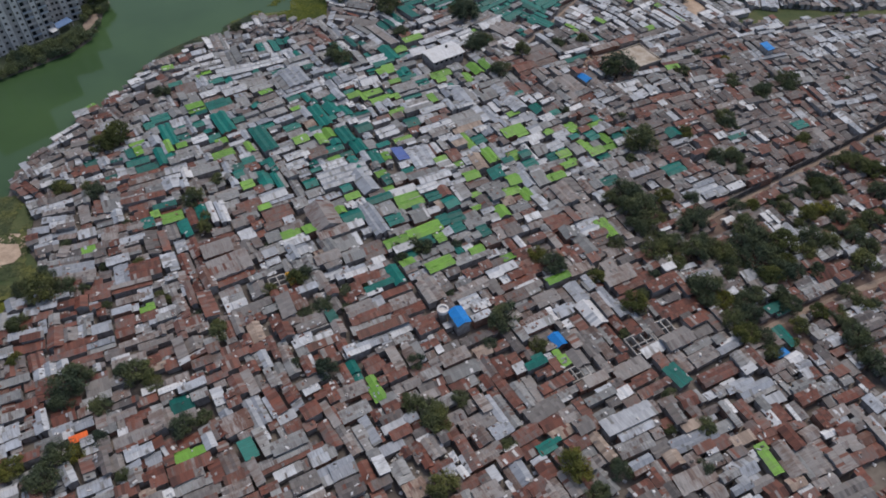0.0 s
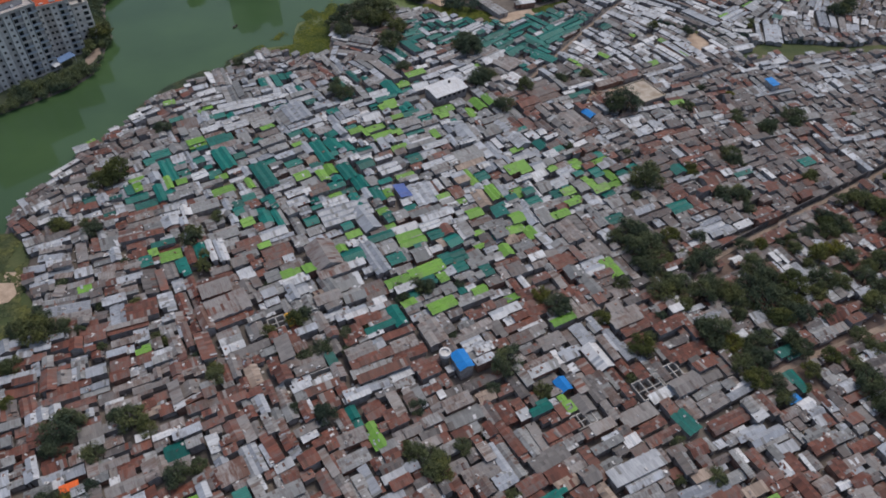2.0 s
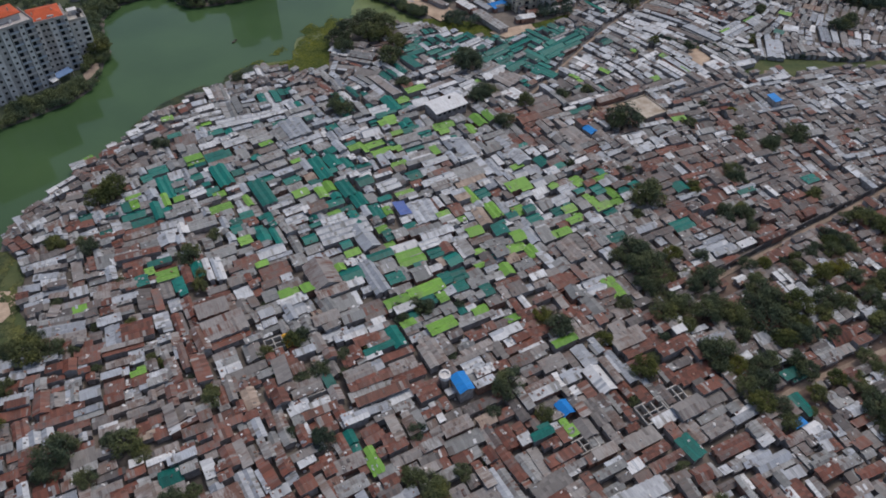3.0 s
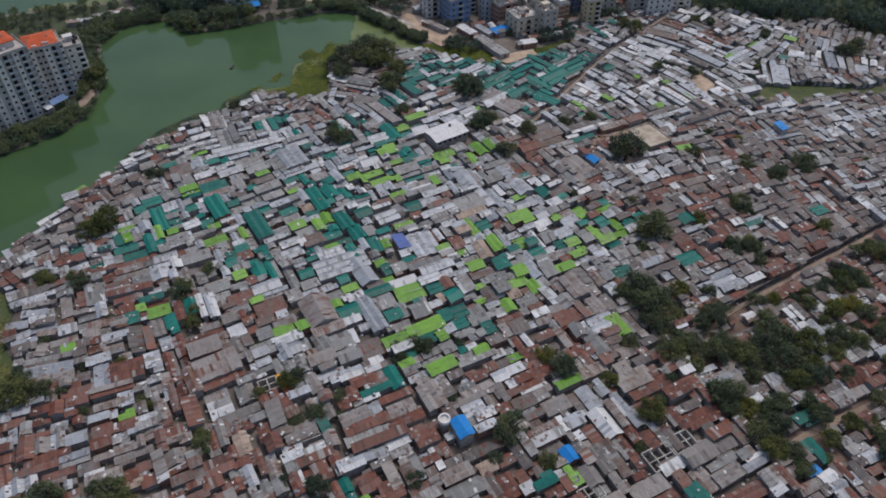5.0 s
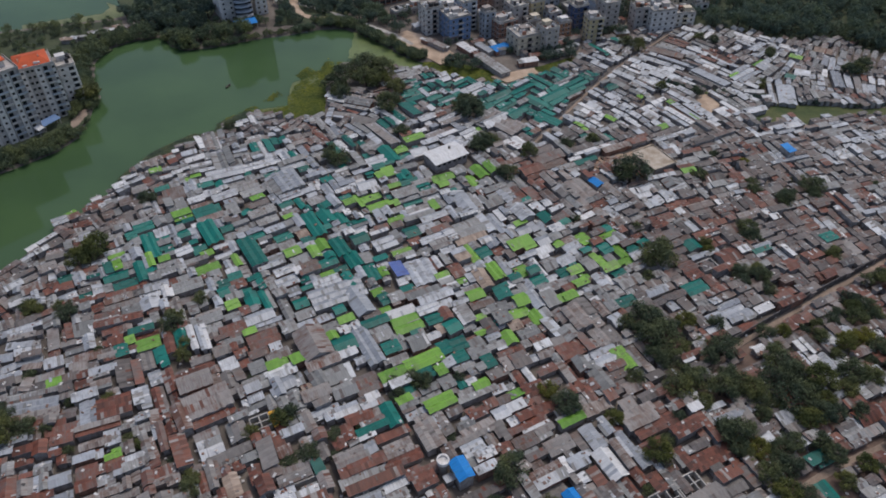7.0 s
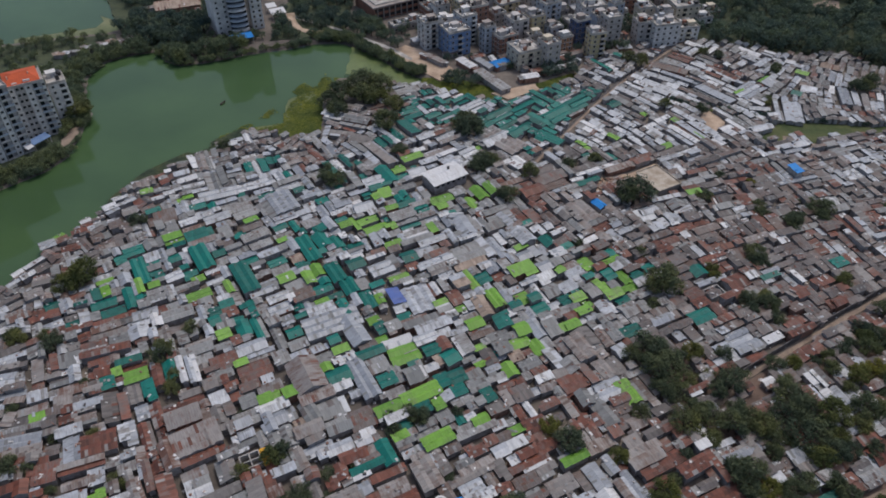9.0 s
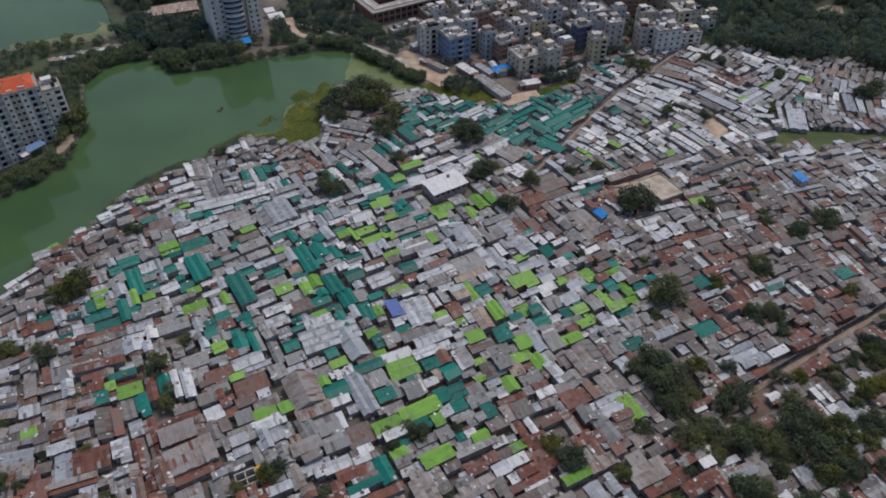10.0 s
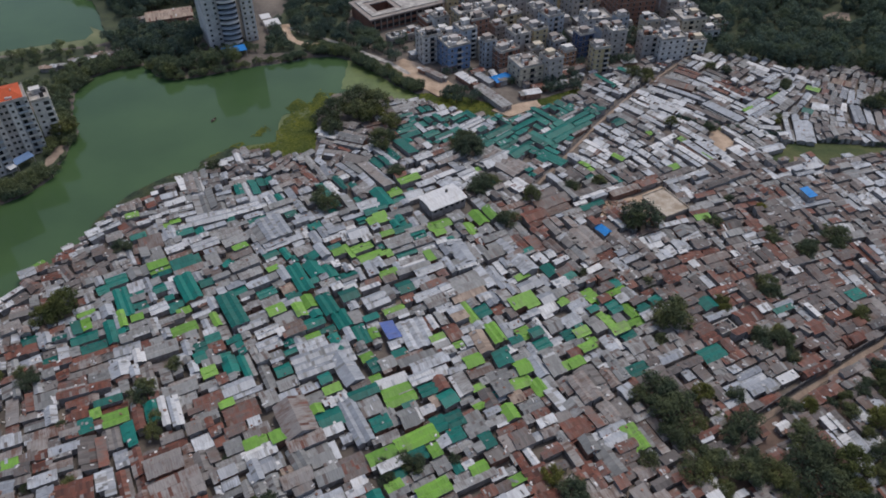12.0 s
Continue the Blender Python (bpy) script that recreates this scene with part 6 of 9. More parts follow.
def patch_kind(rng, kind, near=True):
    """What a roof is mended or widened with."""
    if kind in ("blue", "orange", "yellow", "navy"):
        return kind
    if kind in ("lime", "teal"):
        return rng.choice((kind, kind, kind, kind, "grey", "silver"))
    if kind in ("grey", "silver"):
        return rng.choice(("grey", "grey", "grey", "silver", "silver", "silver", "white", "brown", "rust" if near else "brown", "old" if near else "grey"))
    if not near:
        return rng.choice(("grey", "brown", "brown", "silver", "dusty", kind, kind))
    return rng.choice(("grey", "grey", "silver", "dusty", "rust", "rust", "brown", "brown", "white", "old"))


WHOLE = ("blue", "orange", "yellow", "navy", "timber", "old")
ROOF_SPOTS = []


def volumes(rng, L, W, kind, h, gable, pitch, flip, near):
    """A house as it has grown: one roof, twin gables, a lean-to along an eave or a lower end."""
    if kind in WHOLE or min(L, W) < 2.3:
        return [(0, 0, L, W, kind, h, gable, pitch, flip)]
    luck = rng.random()
    if gable and W >= 7.0:
        n = round(W / 3.6)
        q = W / n
        return [(0, q * (i + 0.5) - W / 2, L - 0.3 * (i % 2), q - 0.2, kind, h, True, min(pitch, 16), flip) for i in range(n)]
    if gable and W >= 4.0 and luck < 0.5:
        q = W / 4
        return [(0, -q, L, W / 2 - 0.25, kind, h, True, pitch, flip), (0, q, L, W / 2 - 0.25, kind, h + rng.uniform(-0.2, 0.2), True, pitch, flip)]
    if W >= 2.9 and luck < 0.72:
        w = rng.uniform(0.9, min(1.5, W * 0.4))
        side = rng.choice((-1, 1))
        part = rng.choice((1.0, 0.7, 0.5)) * L
        low = max(1.5, h - 0.15 - w * 0.17)
        return [(0, -side * w / 2, L, W - w - 0.3, kind, h, gable, pitch, flip),
                (rng.choice((-1, 1)) * (L - part) / 2, side * (W - w) / 2, part, w - 0.1, patch_kind(rng, kind, near), low, False, 9.5, side < 0)]
    if L >= 6.5 and luck < 0.9:
        e = rng.uniform(1.6, 3.2)
        side = rng.choice((-1, 1))
        return [(-side * e / 2, 0, L - e - 0.3, W, kind, h, gable, pitch, flip),
                (side * (L - e) / 2, rng.choice((-1, 0, 1)) * 0.1 * W, e - 0.2, W * rng.choice((1.0, 0.8)), patch_kind(rng, kind, near), max(1.7, h - rng.uniform(0.2, 0.7)), rng.random() < 0.4, 12, flip)]
    return [(0, 0, L, W, kind, h, gable, pitch, flip)]


def assemble(rng, L, W, kind, h, gable, pitch, flip, near):
    """Walls and roof sheets of all volumes of one house, in its own frame."""
    walls, roof, spots = ([], []), ([], [], [], [], []), []
    tone = rng.random()
    for dx, dy, l, w, k, hh, g, p, fl in volumes(rng, L, W, kind, h, gable, pitch, flip, near):
        v, f = house_shell(l, w, hh, g, p, fl)
        n = len(walls[0])
        walls[0].extend((x + dx, y + dy, z) for x, y, z in v)
        walls[1].extend(tuple(i + n for i in q) for q in f)
        v, f, uv, tones, slots = house_roof(rng, l, w, hh, g, p, fl, 0.0 if k in ("lime", "teal", "blue", "orange", "yellow") else 0.07, near, tone if k == kind else None)
        patch = patch_kind(rng, k, near)
        n = len(roof[0])
        roof[0].extend((x + dx, y + dy, z) for x, y, z in v)
        roof[1].extend(tuple(i + n for i in q) for q in f)
        roof[2].extend(uv)
        roof[3].extend(tones)
        roof[4].extend((k, ODD[k] if near or ODD[k] != "rust" else "grey", patch)[o] for o in slots)
        if k not in ("blue", "orange", "yellow"):
            t = math.tan(radians(p))
            for _ in range(rng.choice((0, 0, 1, 1, 2, 3))):
                x, y = rng.uniform(-l / 2, l / 2), rng.uniform(-w / 2, w / 2)
                z = hh + (w / 2 - abs(y)) * t if g else hh + (y + w / 2 if fl else w / 2 - y) * t
                spots.append((x + dx, y + dy, z + 0.1))
    return walls, roof, spots


def note_spots(spots, x, y, ang):
    c, s = math.cos(radians(ang)), math.sin(radians(ang))
    ROOF_SPOTS.extend((x + c * a - s * b, y + s * a + c * b, z) for a, b, z in spots)


def add_house(rng, x, y, L, W, ang, kind, h, gable, pitch, flip):
    thing = new(NAMES[kind])
    thing.matrix_basis = pose(x, y, 0, 0, 0, ang)
    tagged(thing, LABELS[kind], "shed" if kind in ("orange", "yellow") else "house", GROUPS[kind])
    walls, (v, f, uv, tones, kinds), spots = assemble(rng, L, W, kind, h, gable, pitch, flip, True)
    child("wall", mesh("wall", *walls, BRICKWALL if rng.random() < 0.18 else TINWALL), thing)
    used = sorted(set(kinds))
    me = mesh("roof", v, f, [ROOFS[k] for k in used], uv, tones)
    me.polygons.foreach_set("material_index", [used.index(k) for k in kinds])
    tagged(child("roof", me, thing), kind="stuff")
    note_spots(spots, x, y, ang)
    return thing


class Pile:
    """Houses too many and too far to pick apart, joined into one quarter."""
    def __init__(self):
        self.v, self.f, self.uv, self.tone, self.slot = [], [], [], [], []

    def add(self, rng, x, y, L, W, ang, kind, h, gable, pitch, flip):
        c, s = math.cos(radians(ang)), math.sin(radians(ang))
        walls, roof, spots = assemble(rng, L, W, kind, h, gable, pitch, flip, False)
        corners = sum(len(q) for q in walls[1])
        for v, f, uv, tones, slots in ((*walls, [(0, 0)] * corners, [(0, 0)] * corners, [len(KINDS)] * len(walls[1])), (*roof[:4], [KINDS.index(k) for k in roof[4]])):
            n = len(self.v)
            self.v += [(x + c * a - s * b, y + s * a + c * b, d) for a, b, d in v]
            self.f += [tuple(i + n for i in q) for q in f]
            self.uv += uv
            self.tone += tones
            self.slot += slots
        note_spots(spots, x, y, ang)

    def build(self, name, label):
        me = mesh(name, self.v, self.f, [ROOFS[k] for k in KINDS] + [TINWALL], self.uv, self.tone)
        me.polygons.foreach_set("material_index", self.slot)
        return tagged(new(name, me), label, "houses", kind="stuff")


# occupancy of the plan, in half metres
CELL = 0.5
PX0, PY0, PNX, PNY = -190, 30, 900, 840
plan_x, plan_y = np.meshgrid(PX0 + CELL * (np.arange(PNX) + 0.5), PY0 + CELL * (np.arange(PNY) + 0.5))
open_land = inside(SLUM, plan_x, plan_y) & ~inside(FIELD, plan_x, plan_y) & ~inside(CREEK, plan_x, plan_y)
for yard in YARDS:
    open_land &= ~inside(yard, plan_x, plan_y)
SHORE_CLEARING = [(-190.1, 197.9), (-171.2, 198.9), (-163.0, 192.4), (-158.6, 185.3), (-157.1, 177.2), (-152.7, 170.2), (-148.9, 167.1), (-144.2, 160.0), (-144.9, 151.8), (-163.3, 145.3)]
open_land &= ~inside(SHORE_CLEARING, plan_x, plan_y)
open_land &= line_distance(SLUM_SHORE, plan_x, plan_y) > 0.4
open_land &= ~inside([(-84, 362), (-84, 402), (-58, 402), (-44, 390), (-50, 372), (-62, 362)], plan_x, plan_y)
lanes = np.zeros(open_land.shape, bool)
for alley in ALLEYS:
    lanes |= line_distance(alley, plan_x, plan_y) < 0.36
    open_land &= line_distance(alley, plan_x, plan_y) > 0.36
for line, width in ((ROAD, 2.4), (PATHWAY, 2.2), (FARLANE, 1.8)):
    lanes |= line_distance(line, plan_x, plan_y) < width / 2
for line, width in ((ROAD, 2.4), (PATHWAY, 2.2), (FARLANE, 1.8)):
    open_land &= line_distance(line, plan_x, plan_y) > width / 2 + (0.9 if line is FARLANE else 0.4)
ZONES = {name: inside(poly, plan_x, plan_y) for name, poly in (("central", CENTRAL), ("teals", TEALS), ("market", MARKET), ("northeast", NORTHEAST), ("grove", GROVE))}
ZONES["shore"] = (line_distance(SLUM_SHORE[1:24], plan_x, plan_y) < 20 + 8 * np.sin(plan_x * 0.07)) & (plan_y > 140)
taken = np.zeros(open_land.shape, bool)


def footprint(x, y, L, W, ang, grow=0.0):
    r = math.hypot(L, W) / 2 + grow + 1
    i0, i1 = max(0, int((x - r - PX0) / CELL)), min(PNX, int((x + r - PX0) / CELL) + 1)
    j0, j1 = max(0, int((y - r - PY0) / CELL)), min(PNY, int((y + r - PY0) / CELL) + 1)
    if i1 <= i0 or j1 <= j0:
        return None
    dx, dy = plan_x[j0:j1, i0:i1] - x, plan_y[j0:j1, i0:i1] - y
    c, s = math.cos(radians(ang)), math.sin(radians(ang))
    m = (abs(c * dx + s * dy) <= L / 2 + grow) & (abs(-s * dx + c * dy) <= W / 2 + grow)
    return (slice(j0, j1), slice(i0, i1)), m


def zone_at(x, y):
    i, j = int((x - PX0) / CELL), int((y - PY0) / CELL)
    if 0 <= i < PNX and 0 <= j < PNY:
        for name in ("teals", "market", "northeast", "shore", "central", "grove"):
            if ZONES[name][j, i]:
                return name
    if x > 55 + 0.25 * (y - 200) and y > 190:
        return "east"
    if y > 300:
        return "north"
    return "near"


MIX = {
    "central": (("silver", 34), ("grey", 46), ("teal", 9), ("lime", 2.5), ("brown", 4), ("old", 2), ("rust", 1), ("white", 2)),
    "teals": (("teal", 76), ("silver", 16), ("grey", 7), ("white", 2)),
    "market": (("silver", 64), ("grey", 22), ("white", 10), ("brown", 8), ("lime", 0.8)),
    "northeast": (("grey", 48), ("silver", 20), ("brown", 24), ("rust", 4), ("white", 6), ("lime", 1), ("old", 3)),
    "shore": (("brown", 34), ("grey", 28), ("silver", 14), ("rust", 10), ("old", 8), ("white", 7), ("teal", 2)),
    "grove": (("rust", 28), ("brown", 44), ("silver", 8), ("old", 12), ("grey", 10), ("white", 4)),
    "east": (("brown", 62), ("grey", 18), ("silver", 7), ("old", 4), ("rust", 10), ("white", 1.2)),
    "north": (("grey", 34), ("brown", 24), ("silver", 27), ("old", 7), ("rust", 4), ("teal", 6), ("lime", 2.5), ("white", 3)),
    "near": (("grey", 36), ("rust", 37), ("brown", 27), ("old", 8), ("silver", 8), ("white", 1.6)),
}


def choose_kind(rng, x, y):
    zone = zone_at(x, y)
    table = MIX[zone]
    drift = noise.noise((x * 0.035, y * 0.035, 3.3))
    weights = []
    for kind, w in table:
        if zone == "near" and kind in ("rust", "old"):
            w *= max(0.15, 1 + 2.2 * drift + 0.006 * (170 - y)) * (1.4 if x < -60 else 1.0)
        if zone == "central" and kind == "teal":
            w *= 2.8 if x < -15 else 1.1
        if kind == "silver":
            w *= max(0.3, 1 - 1.5 * drift)
            if zone == "near" and x > 60:
                w *= 0.5
            if zone == "east":
                w *= min(3.5, max(0.4, 0.4 + (y - 285) / 16))
        weights.append(w)
    return rng.choices([k for k, _ in table], weights)[0]


rng = random.Random(11)
placed = []


def put_house(x, y, L, W, ang, kind, h=None, gable=None, extra=0.0, sure=False):
    low = zone_at(x, y) in ("market", "northeast")
    h = (rng.uniform(1.9, 2.3 if low else 2.7) + (0 if low else rng.choice((0, 0, 0, 0.3, 0.6, 1.2))) if h is None else h) + extra
    zone = zone_at(x, y)
    if kind == "grey" and zone not in ("central", "teals", "market") and rng.random() < (0.65 if zone == "near" else 0.4):
        kind = "dusty"
    if kind == "silver" and zone == "near" and not sure and rng.random() < 0.35:
        kind = "grey"
    gable = (rng.random() < (0.85 if W > 3.0 else 0.4)) if gable is None else gable
    pitch = rng.uniform(14, 27) if gable else rng.uniform(4, 12)
    placed.append((x, y, L, W, ang, kind, h, gable, pitch, rng.random() < 0.5))
    got = footprint(x, y, L, W, ang, 0.1)
    if got:
        taken[got[0]] |= got[1]


SILVER_ROOFS = [(6.2, 152.0, 5.4, 3.4, 30), (6.6, 147.4, 5.8, 3.0, 30), (-4.2, 142.9, 3.0, 2.4, 28)] + SILVER_ROOFS
LISTED = (("blue", BLUE_ROOFS[:1]), ("lime", LIME_ROOFS), ("teal", TEAL_ROOFS),
          ("grey", GREY_ROWS_N), ("rust", RUST_ROWS_N), ("white", WHITE_ROWS_N), ("silver", SILVER_ROWS_N), ("silver", SILVER_ROWS_P), ("teal", TEAL_ROWS_N), ("brown", BROWN_ROWS_N),
          ("silver", SILVER_ROWS_A), ("silver", SILVER_ROWS_B), ("silver", SILVER_ROWS_C), ("grey", GREY_ROWS_A), ("dusty", DUSTY_ROWS_A), ("rust", RUST_ROWS_A), ("rust", RUST_ROWS_B), ("white", WHITE_ROWS_A), ("timber", TIMBER_ROWS_A), ("brown", BROWN_ROWS_A), ("old", OLD_ROWS_A), 
          ("white", WHITE_ROOFS), ("silver", SILVER_ROOFS), ("rust", RUST_ROOFS), ("grey", GREY_ROOFS), ("navy", NAVY_ROOFS),
          ("timber", TIMBER_ROOFS), ("brown", BROWN_ROOFS), ("old", OLD_ROOFS), ("blue", BLUE_ROOFS[1:]), ("orange", ORANGE_ROOFS), ("yellow", YELLOW_ROOFS))
TURN = {"shore": 42, "northeast": 58, "teals": -37, "market": -37, "east": 27, "grove": 27, "near": 31, "central": 32, "north": 36}
known = np.array([row for _, rows in LISTED for row in rows])
known_turn = known[:, 2] * known[:, 3] * np.exp(4j * np.radians(known[:, 4]))


def lie_of_rows(x, y):
    """The direction in which the rows of a quarter run, between -45 and 45 degrees."""
    w = np.exp(-((known[:, 0] - x) ** 2 + (known[:, 1] - y) ** 2) / (2 * 15.0 ** 2))
    v = (w * known_turn).sum() + 40 * np.exp(4j * radians(TURN[zone_at(x, y)]))
    return math.degrees(np.angle(v)) / 4


def along_rows(x, y, ang, loose=0.25):
    """Turn a house most of the way into the rows of its quarter."""
    base = lie_of_rows(x, y)
    off = (ang - base + 45) % 90 - 45
    return ang - off * (1 - (0.7 if zone_at(x, y) == "shore" else loose))


def blocked(x, y, L, W, ang):
    got = footprint(x, y, L, W, ang)
    if not got or not got[1].any():
        return 1.0
    return float((taken[got[0]] | lanes[got[0]])[got[1]].mean())


for kind, rows in LISTED:
    for x, y, L, W, ang in rows:
        got = footprint(x, y, L, W, ang)
        if got and (taken[got[0]][got[1]].mean() > 0.55 or lanes[got[0]][got[1]].mean() > 0.35 or any(inside(yard, x, y) for yard in YARDS + [SHORE_CLEARING]) or not open_land[got[0]][got[1]].any()):
            continue
        ang = along_rows(x, y, ang)
        if kind in ("silver", "grey") and y < 283 and zone_at(x, y) == "east" and rng.random() < 0.55:
            kind_here = rng.choice(("brown", "brown", "rust"))
        elif kind in ("silver", "white") and x > 30 and zone_at(x, y) in ("near", "grove") and rng.random() < 0.35:
            kind_here = "grey"
        else:
            kind_here = kind
        L, W = L + 0.6, W * (1.0 if kind in ("lime", "teal", "blue", "white") else 0.9)
        # shuffle it a little aside, or trim it, where it would stand in a neighbour
        best = None
        c, sn = math.cos(radians(ang)), math.sin(radians(ang))
        for trim, cost in ((1.0, 0.0), (0.85, 0.05), (0.7, 0.12)):
            for p, q in ((0, 0), (0.7, 0), (-0.7, 0), (0, 0.7), (0, -0.7), (1.3, 0), (-1.3, 0), (0, 1.2), (0, -1.2), (0.9, 0.9), (0.9, -0.9), (-0.9, 0.9), (-0.9, -0.9)):
                for l, w in ((L * trim, W), (L, W * trim)):
                    score = blocked(x + c * p - sn * q, y + sn * p + c * q, l, w, ang) + cost + 0.03 * math.hypot(p, q)
                    if best is None or score < best[0]:
                        best = (score, x + c * p - sn * q, y + sn * p + c * q, l, w)
            if best[0] < 0.08:
                break
        if best[0] < 0.55:
            put_house(*best[1:], ang, kind_here, h=3.4 if kind == "old" else 5.2 if kind == "blue" and L > 6 else None, extra=0.15, sure=True)
named = len(placed)

ROOFLESS = [(-45.5, 144, 8.5, 6, 28, 4), (57, 140.5, 9, 7, 30, 3), (64, 146, 8, 6, 30, 3), (-62, 160, 6, 5, 30, 2), (36, 128, 7, 5, 31, 3), (88, 238, 7, 5, 30, 2), (-20, 205, 5, 4, 31, 2)]
for x, y, L, W, ang, _ in ROOFLESS:
    got = footprint(x, y, L, W, ang, 0.3)
    taken[got[0]] |= got[1]
# large single buildings keep their ground free
for x, y, L, W, ang in ((-13, 301.5, 20, 13, 36), (78.6, 305.4, 16, 12, -58)):
    got = footprint(x, y, L, W, ang, 1.0)
    taken[got[0]] |= got[1]
for x, y, r in TREES:
    got = footprint(x, y, 0.75 * r, 0.75 * r, 0)
    if got:
        taken[got[0]] |= got[1]


def free_share(x, y, L, W, ang):
    got = footprint(x, y, L, W, ang)
    if not got or not got[1].any():
        return 0.0
    return float((open_land[got[0]] & ~taken[got[0]])[got[1]].mean())


# size of a house by quarter: length, width
SIZES = {"shore": ((4, 8), (2.2, 3.4)), "northeast": ((6, 13), (2.2, 3.1)), "teals": ((4, 10), (2.2, 3.2)), "market": ((7, 16), (2.3, 3.3)),
         "east": ((4.5, 9.5), (2.0, 2.9)), "grove": ((5, 9), (2.5, 3.8)), "near": ((5, 14), (2.4, 3.8)), "central": ((5, 14), (2.4, 3.8)), "north": ((5, 11), (2.3, 3.5))}
PLAIN = ("grey", "dusty", "silver", "brown", "rust", "old")


def settle(x, y, L, W, ang, like=None):
    """A house where there is room for it, cut short where there is room for less."""
    if not (-188 < x < 255 and 62 < y < 448):
        return False
    zone = zone_at(x, y)
    ang = along_rows(x, y, ang, 0.0) + (rng.gauss(0, 9) if zone == "shore" else rng.gauss(0, 0.9))
    if zone in ("market", "northeast") and rng.random() < 0.85:
        ang += 90 * round((TURN[zone] - ang) / 90)
    c, sn = math.cos(radians(ang)), math.sin(radians(ang))
    for share, shifts in ((1.0, (0,)), (0.75, (-1, 1)), (0.5, (-1, 0, 1)), (0.34, (-1, 0, 1))):
        l = L * share
        if l < 2.4:
            return False
        for shift in shifts:
            p = shift * (L - l) / 2
            px, py = x + c * p, y + sn * p
            if free_share(px, py, l, W, ang) >= 0.93:
                if zone == "grove" and rng.random() < 0.3:
                    return False
                if rng.random() < 0.06:
                    # a yard stays open
                    got = footprint(px, py, min(l, 4.0), W, ang)
                    taken[got[0]] |= got[1]
                    return False
                kind = like if like in PLAIN and rng.random() < 0.35 else choose_kind(rng, px, py)
                put_house(px, py, l, W, ang, "grey" if kind == "dusty" else kind)
                return True
    return False


def neighbours(i):
    """Rows grow from house to house: side by side along the eaves, end to end along the ridge."""
    x, y, L, W, ang, kind = placed[i][:6]
    zone = zone_at(x, y)
    (l0, l1), (w0, w1) = SIZES[zone]
    if W > L:
        L, W, ang = W, L, ang + 90
    c, sn = math.cos(radians(ang)), math.sin(radians(ang))
    for side in rng.sample((-1, 1, -2, 2), 4):
        long, wide = (L if rng.random() < 0.55 and L > 0.8 * l0 else rng.uniform(l0, l1)), rng.uniform(w0, w1)
        gap = rng.choice((1.0, 1.4, 1.9) if zone == "northeast" else (0.7, 1.0, 1.5) if zone == "market" else (0.3, 0.5, 0.8) if zone in ("teals", "east") else (0.15, 0.2, 0.3, 0.45, 0.9))
        if abs(side) == 1:
            if rng.random() < 0.14:
                q, p, turn = side * (W / 2 + gap + long / 2), rng.uniform(-0.3, 0.3) * L, 90
            else:
                q, p, turn = side * (W / 2 + gap + wide / 2), rng.choice((0, 0, -1, 1)) * (L - long) / 2, 0
        else:
            k = side // 2
            if rng.random() < 0.22:
                q, p, turn = rng.uniform(-0.3, 0.3) * W, k * (L / 2 + gap + wide / 2), 90
            else:
                q, p, turn = 0.0, k * (L / 2 + gap + long / 2), 0
        settle(x + c * p - sn * q, y + sn * p + c * q, long, wide, ang + turn, kind)


def spread(first):
    i = first
    while i < len(placed):
        neighbours(i)
        i += 1


spread(0)
for zone, count in (("market", 500), ("teals", 300), ("northeast", 500), ("north", 500), ("east", 900), ("near", 700), ("central", 600), ("shore", 500), ("grove", 400)):
    for _ in range(count):
        x, y = rng.uniform(-180, 250), rng.uniform(62, 446)
        if zone_at(x, y) == zone:
            first = len(placed)
            (l0, l1), (w0, w1) = SIZES[zone]
            if settle(x, y, rng.uniform(l0, l1), rng.uniform(w0, w1), TURN[zone] + rng.choice((0, 0, 0, 90))):
                spread(first)
# small sheds in what is left
for _ in range(20000):
    x, y = rng.uniform(-180, 250), rng.uniform(62, 445)
    if zone_at(x, y) not in ("grove", "market", "northeast") or rng.random() < 0.4:
        L, W = rng.uniform(2.0, 4.4), rng.uniform(1.7, 3.0)
        ang = lie_of_rows(x, y) + rng.choice((0, 90)) + rng.uniform(-3, 3)
        if free_share(x, y, L, W, ang) > 0.9:
            put_house(x, y, L, W, ang, choose_kind(rng, x, y), h=rng.uniform(1.9, 2.7), gable=False)

order = sorted(range(named, len(placed)), key=lambda i: placed[i][1] + 0.3 * abs(placed[i][0]))
single = set()
tally = {k: 0 for k in KINDS}
for i in sorted(range(named), key=lambda i: placed[i][1] + 0.3 * abs(placed[i][0])):
    if tally[placed[i][5]] < 300:
        tally[placed[i][5]] += 1
        single.add(i)
for i in order:
    kind = placed[i][5]
    if tally[kind] < {"grey": 230, "dusty": 170, "rust": 200, "brown": 140, "old": 70, "silver": 262}.get(kind, 0):
        tally[kind] += 1
        single.add(i)
quarters = {"teals": Pile(), "market": Pile(), "east": Pile(), "north": Pile()}
for i, row in enumerate(placed):
    if i in single:
        add_house(rng, *row)
    else:
        zone = zone_at(row[0], row[1])
        quarters[zone if zone in quarters else "north" if row[0] < 60 else "east"].add(rng, *row)
quarters["teals"].build("bazaar_roofs", "crowded teal green and silver tin roofs of a bazaar")
quarters["market"].build("market_roofs", "long rows of silver tin market roofs")
quarters["east"].build("eastern_roofs", "dense low houses with brown and grey tin roofs")
quarters["north"].build("northern_roofs", "dense low houses with grey tin roofs near the lake")
print("houses", len(placed), "single", len(single))


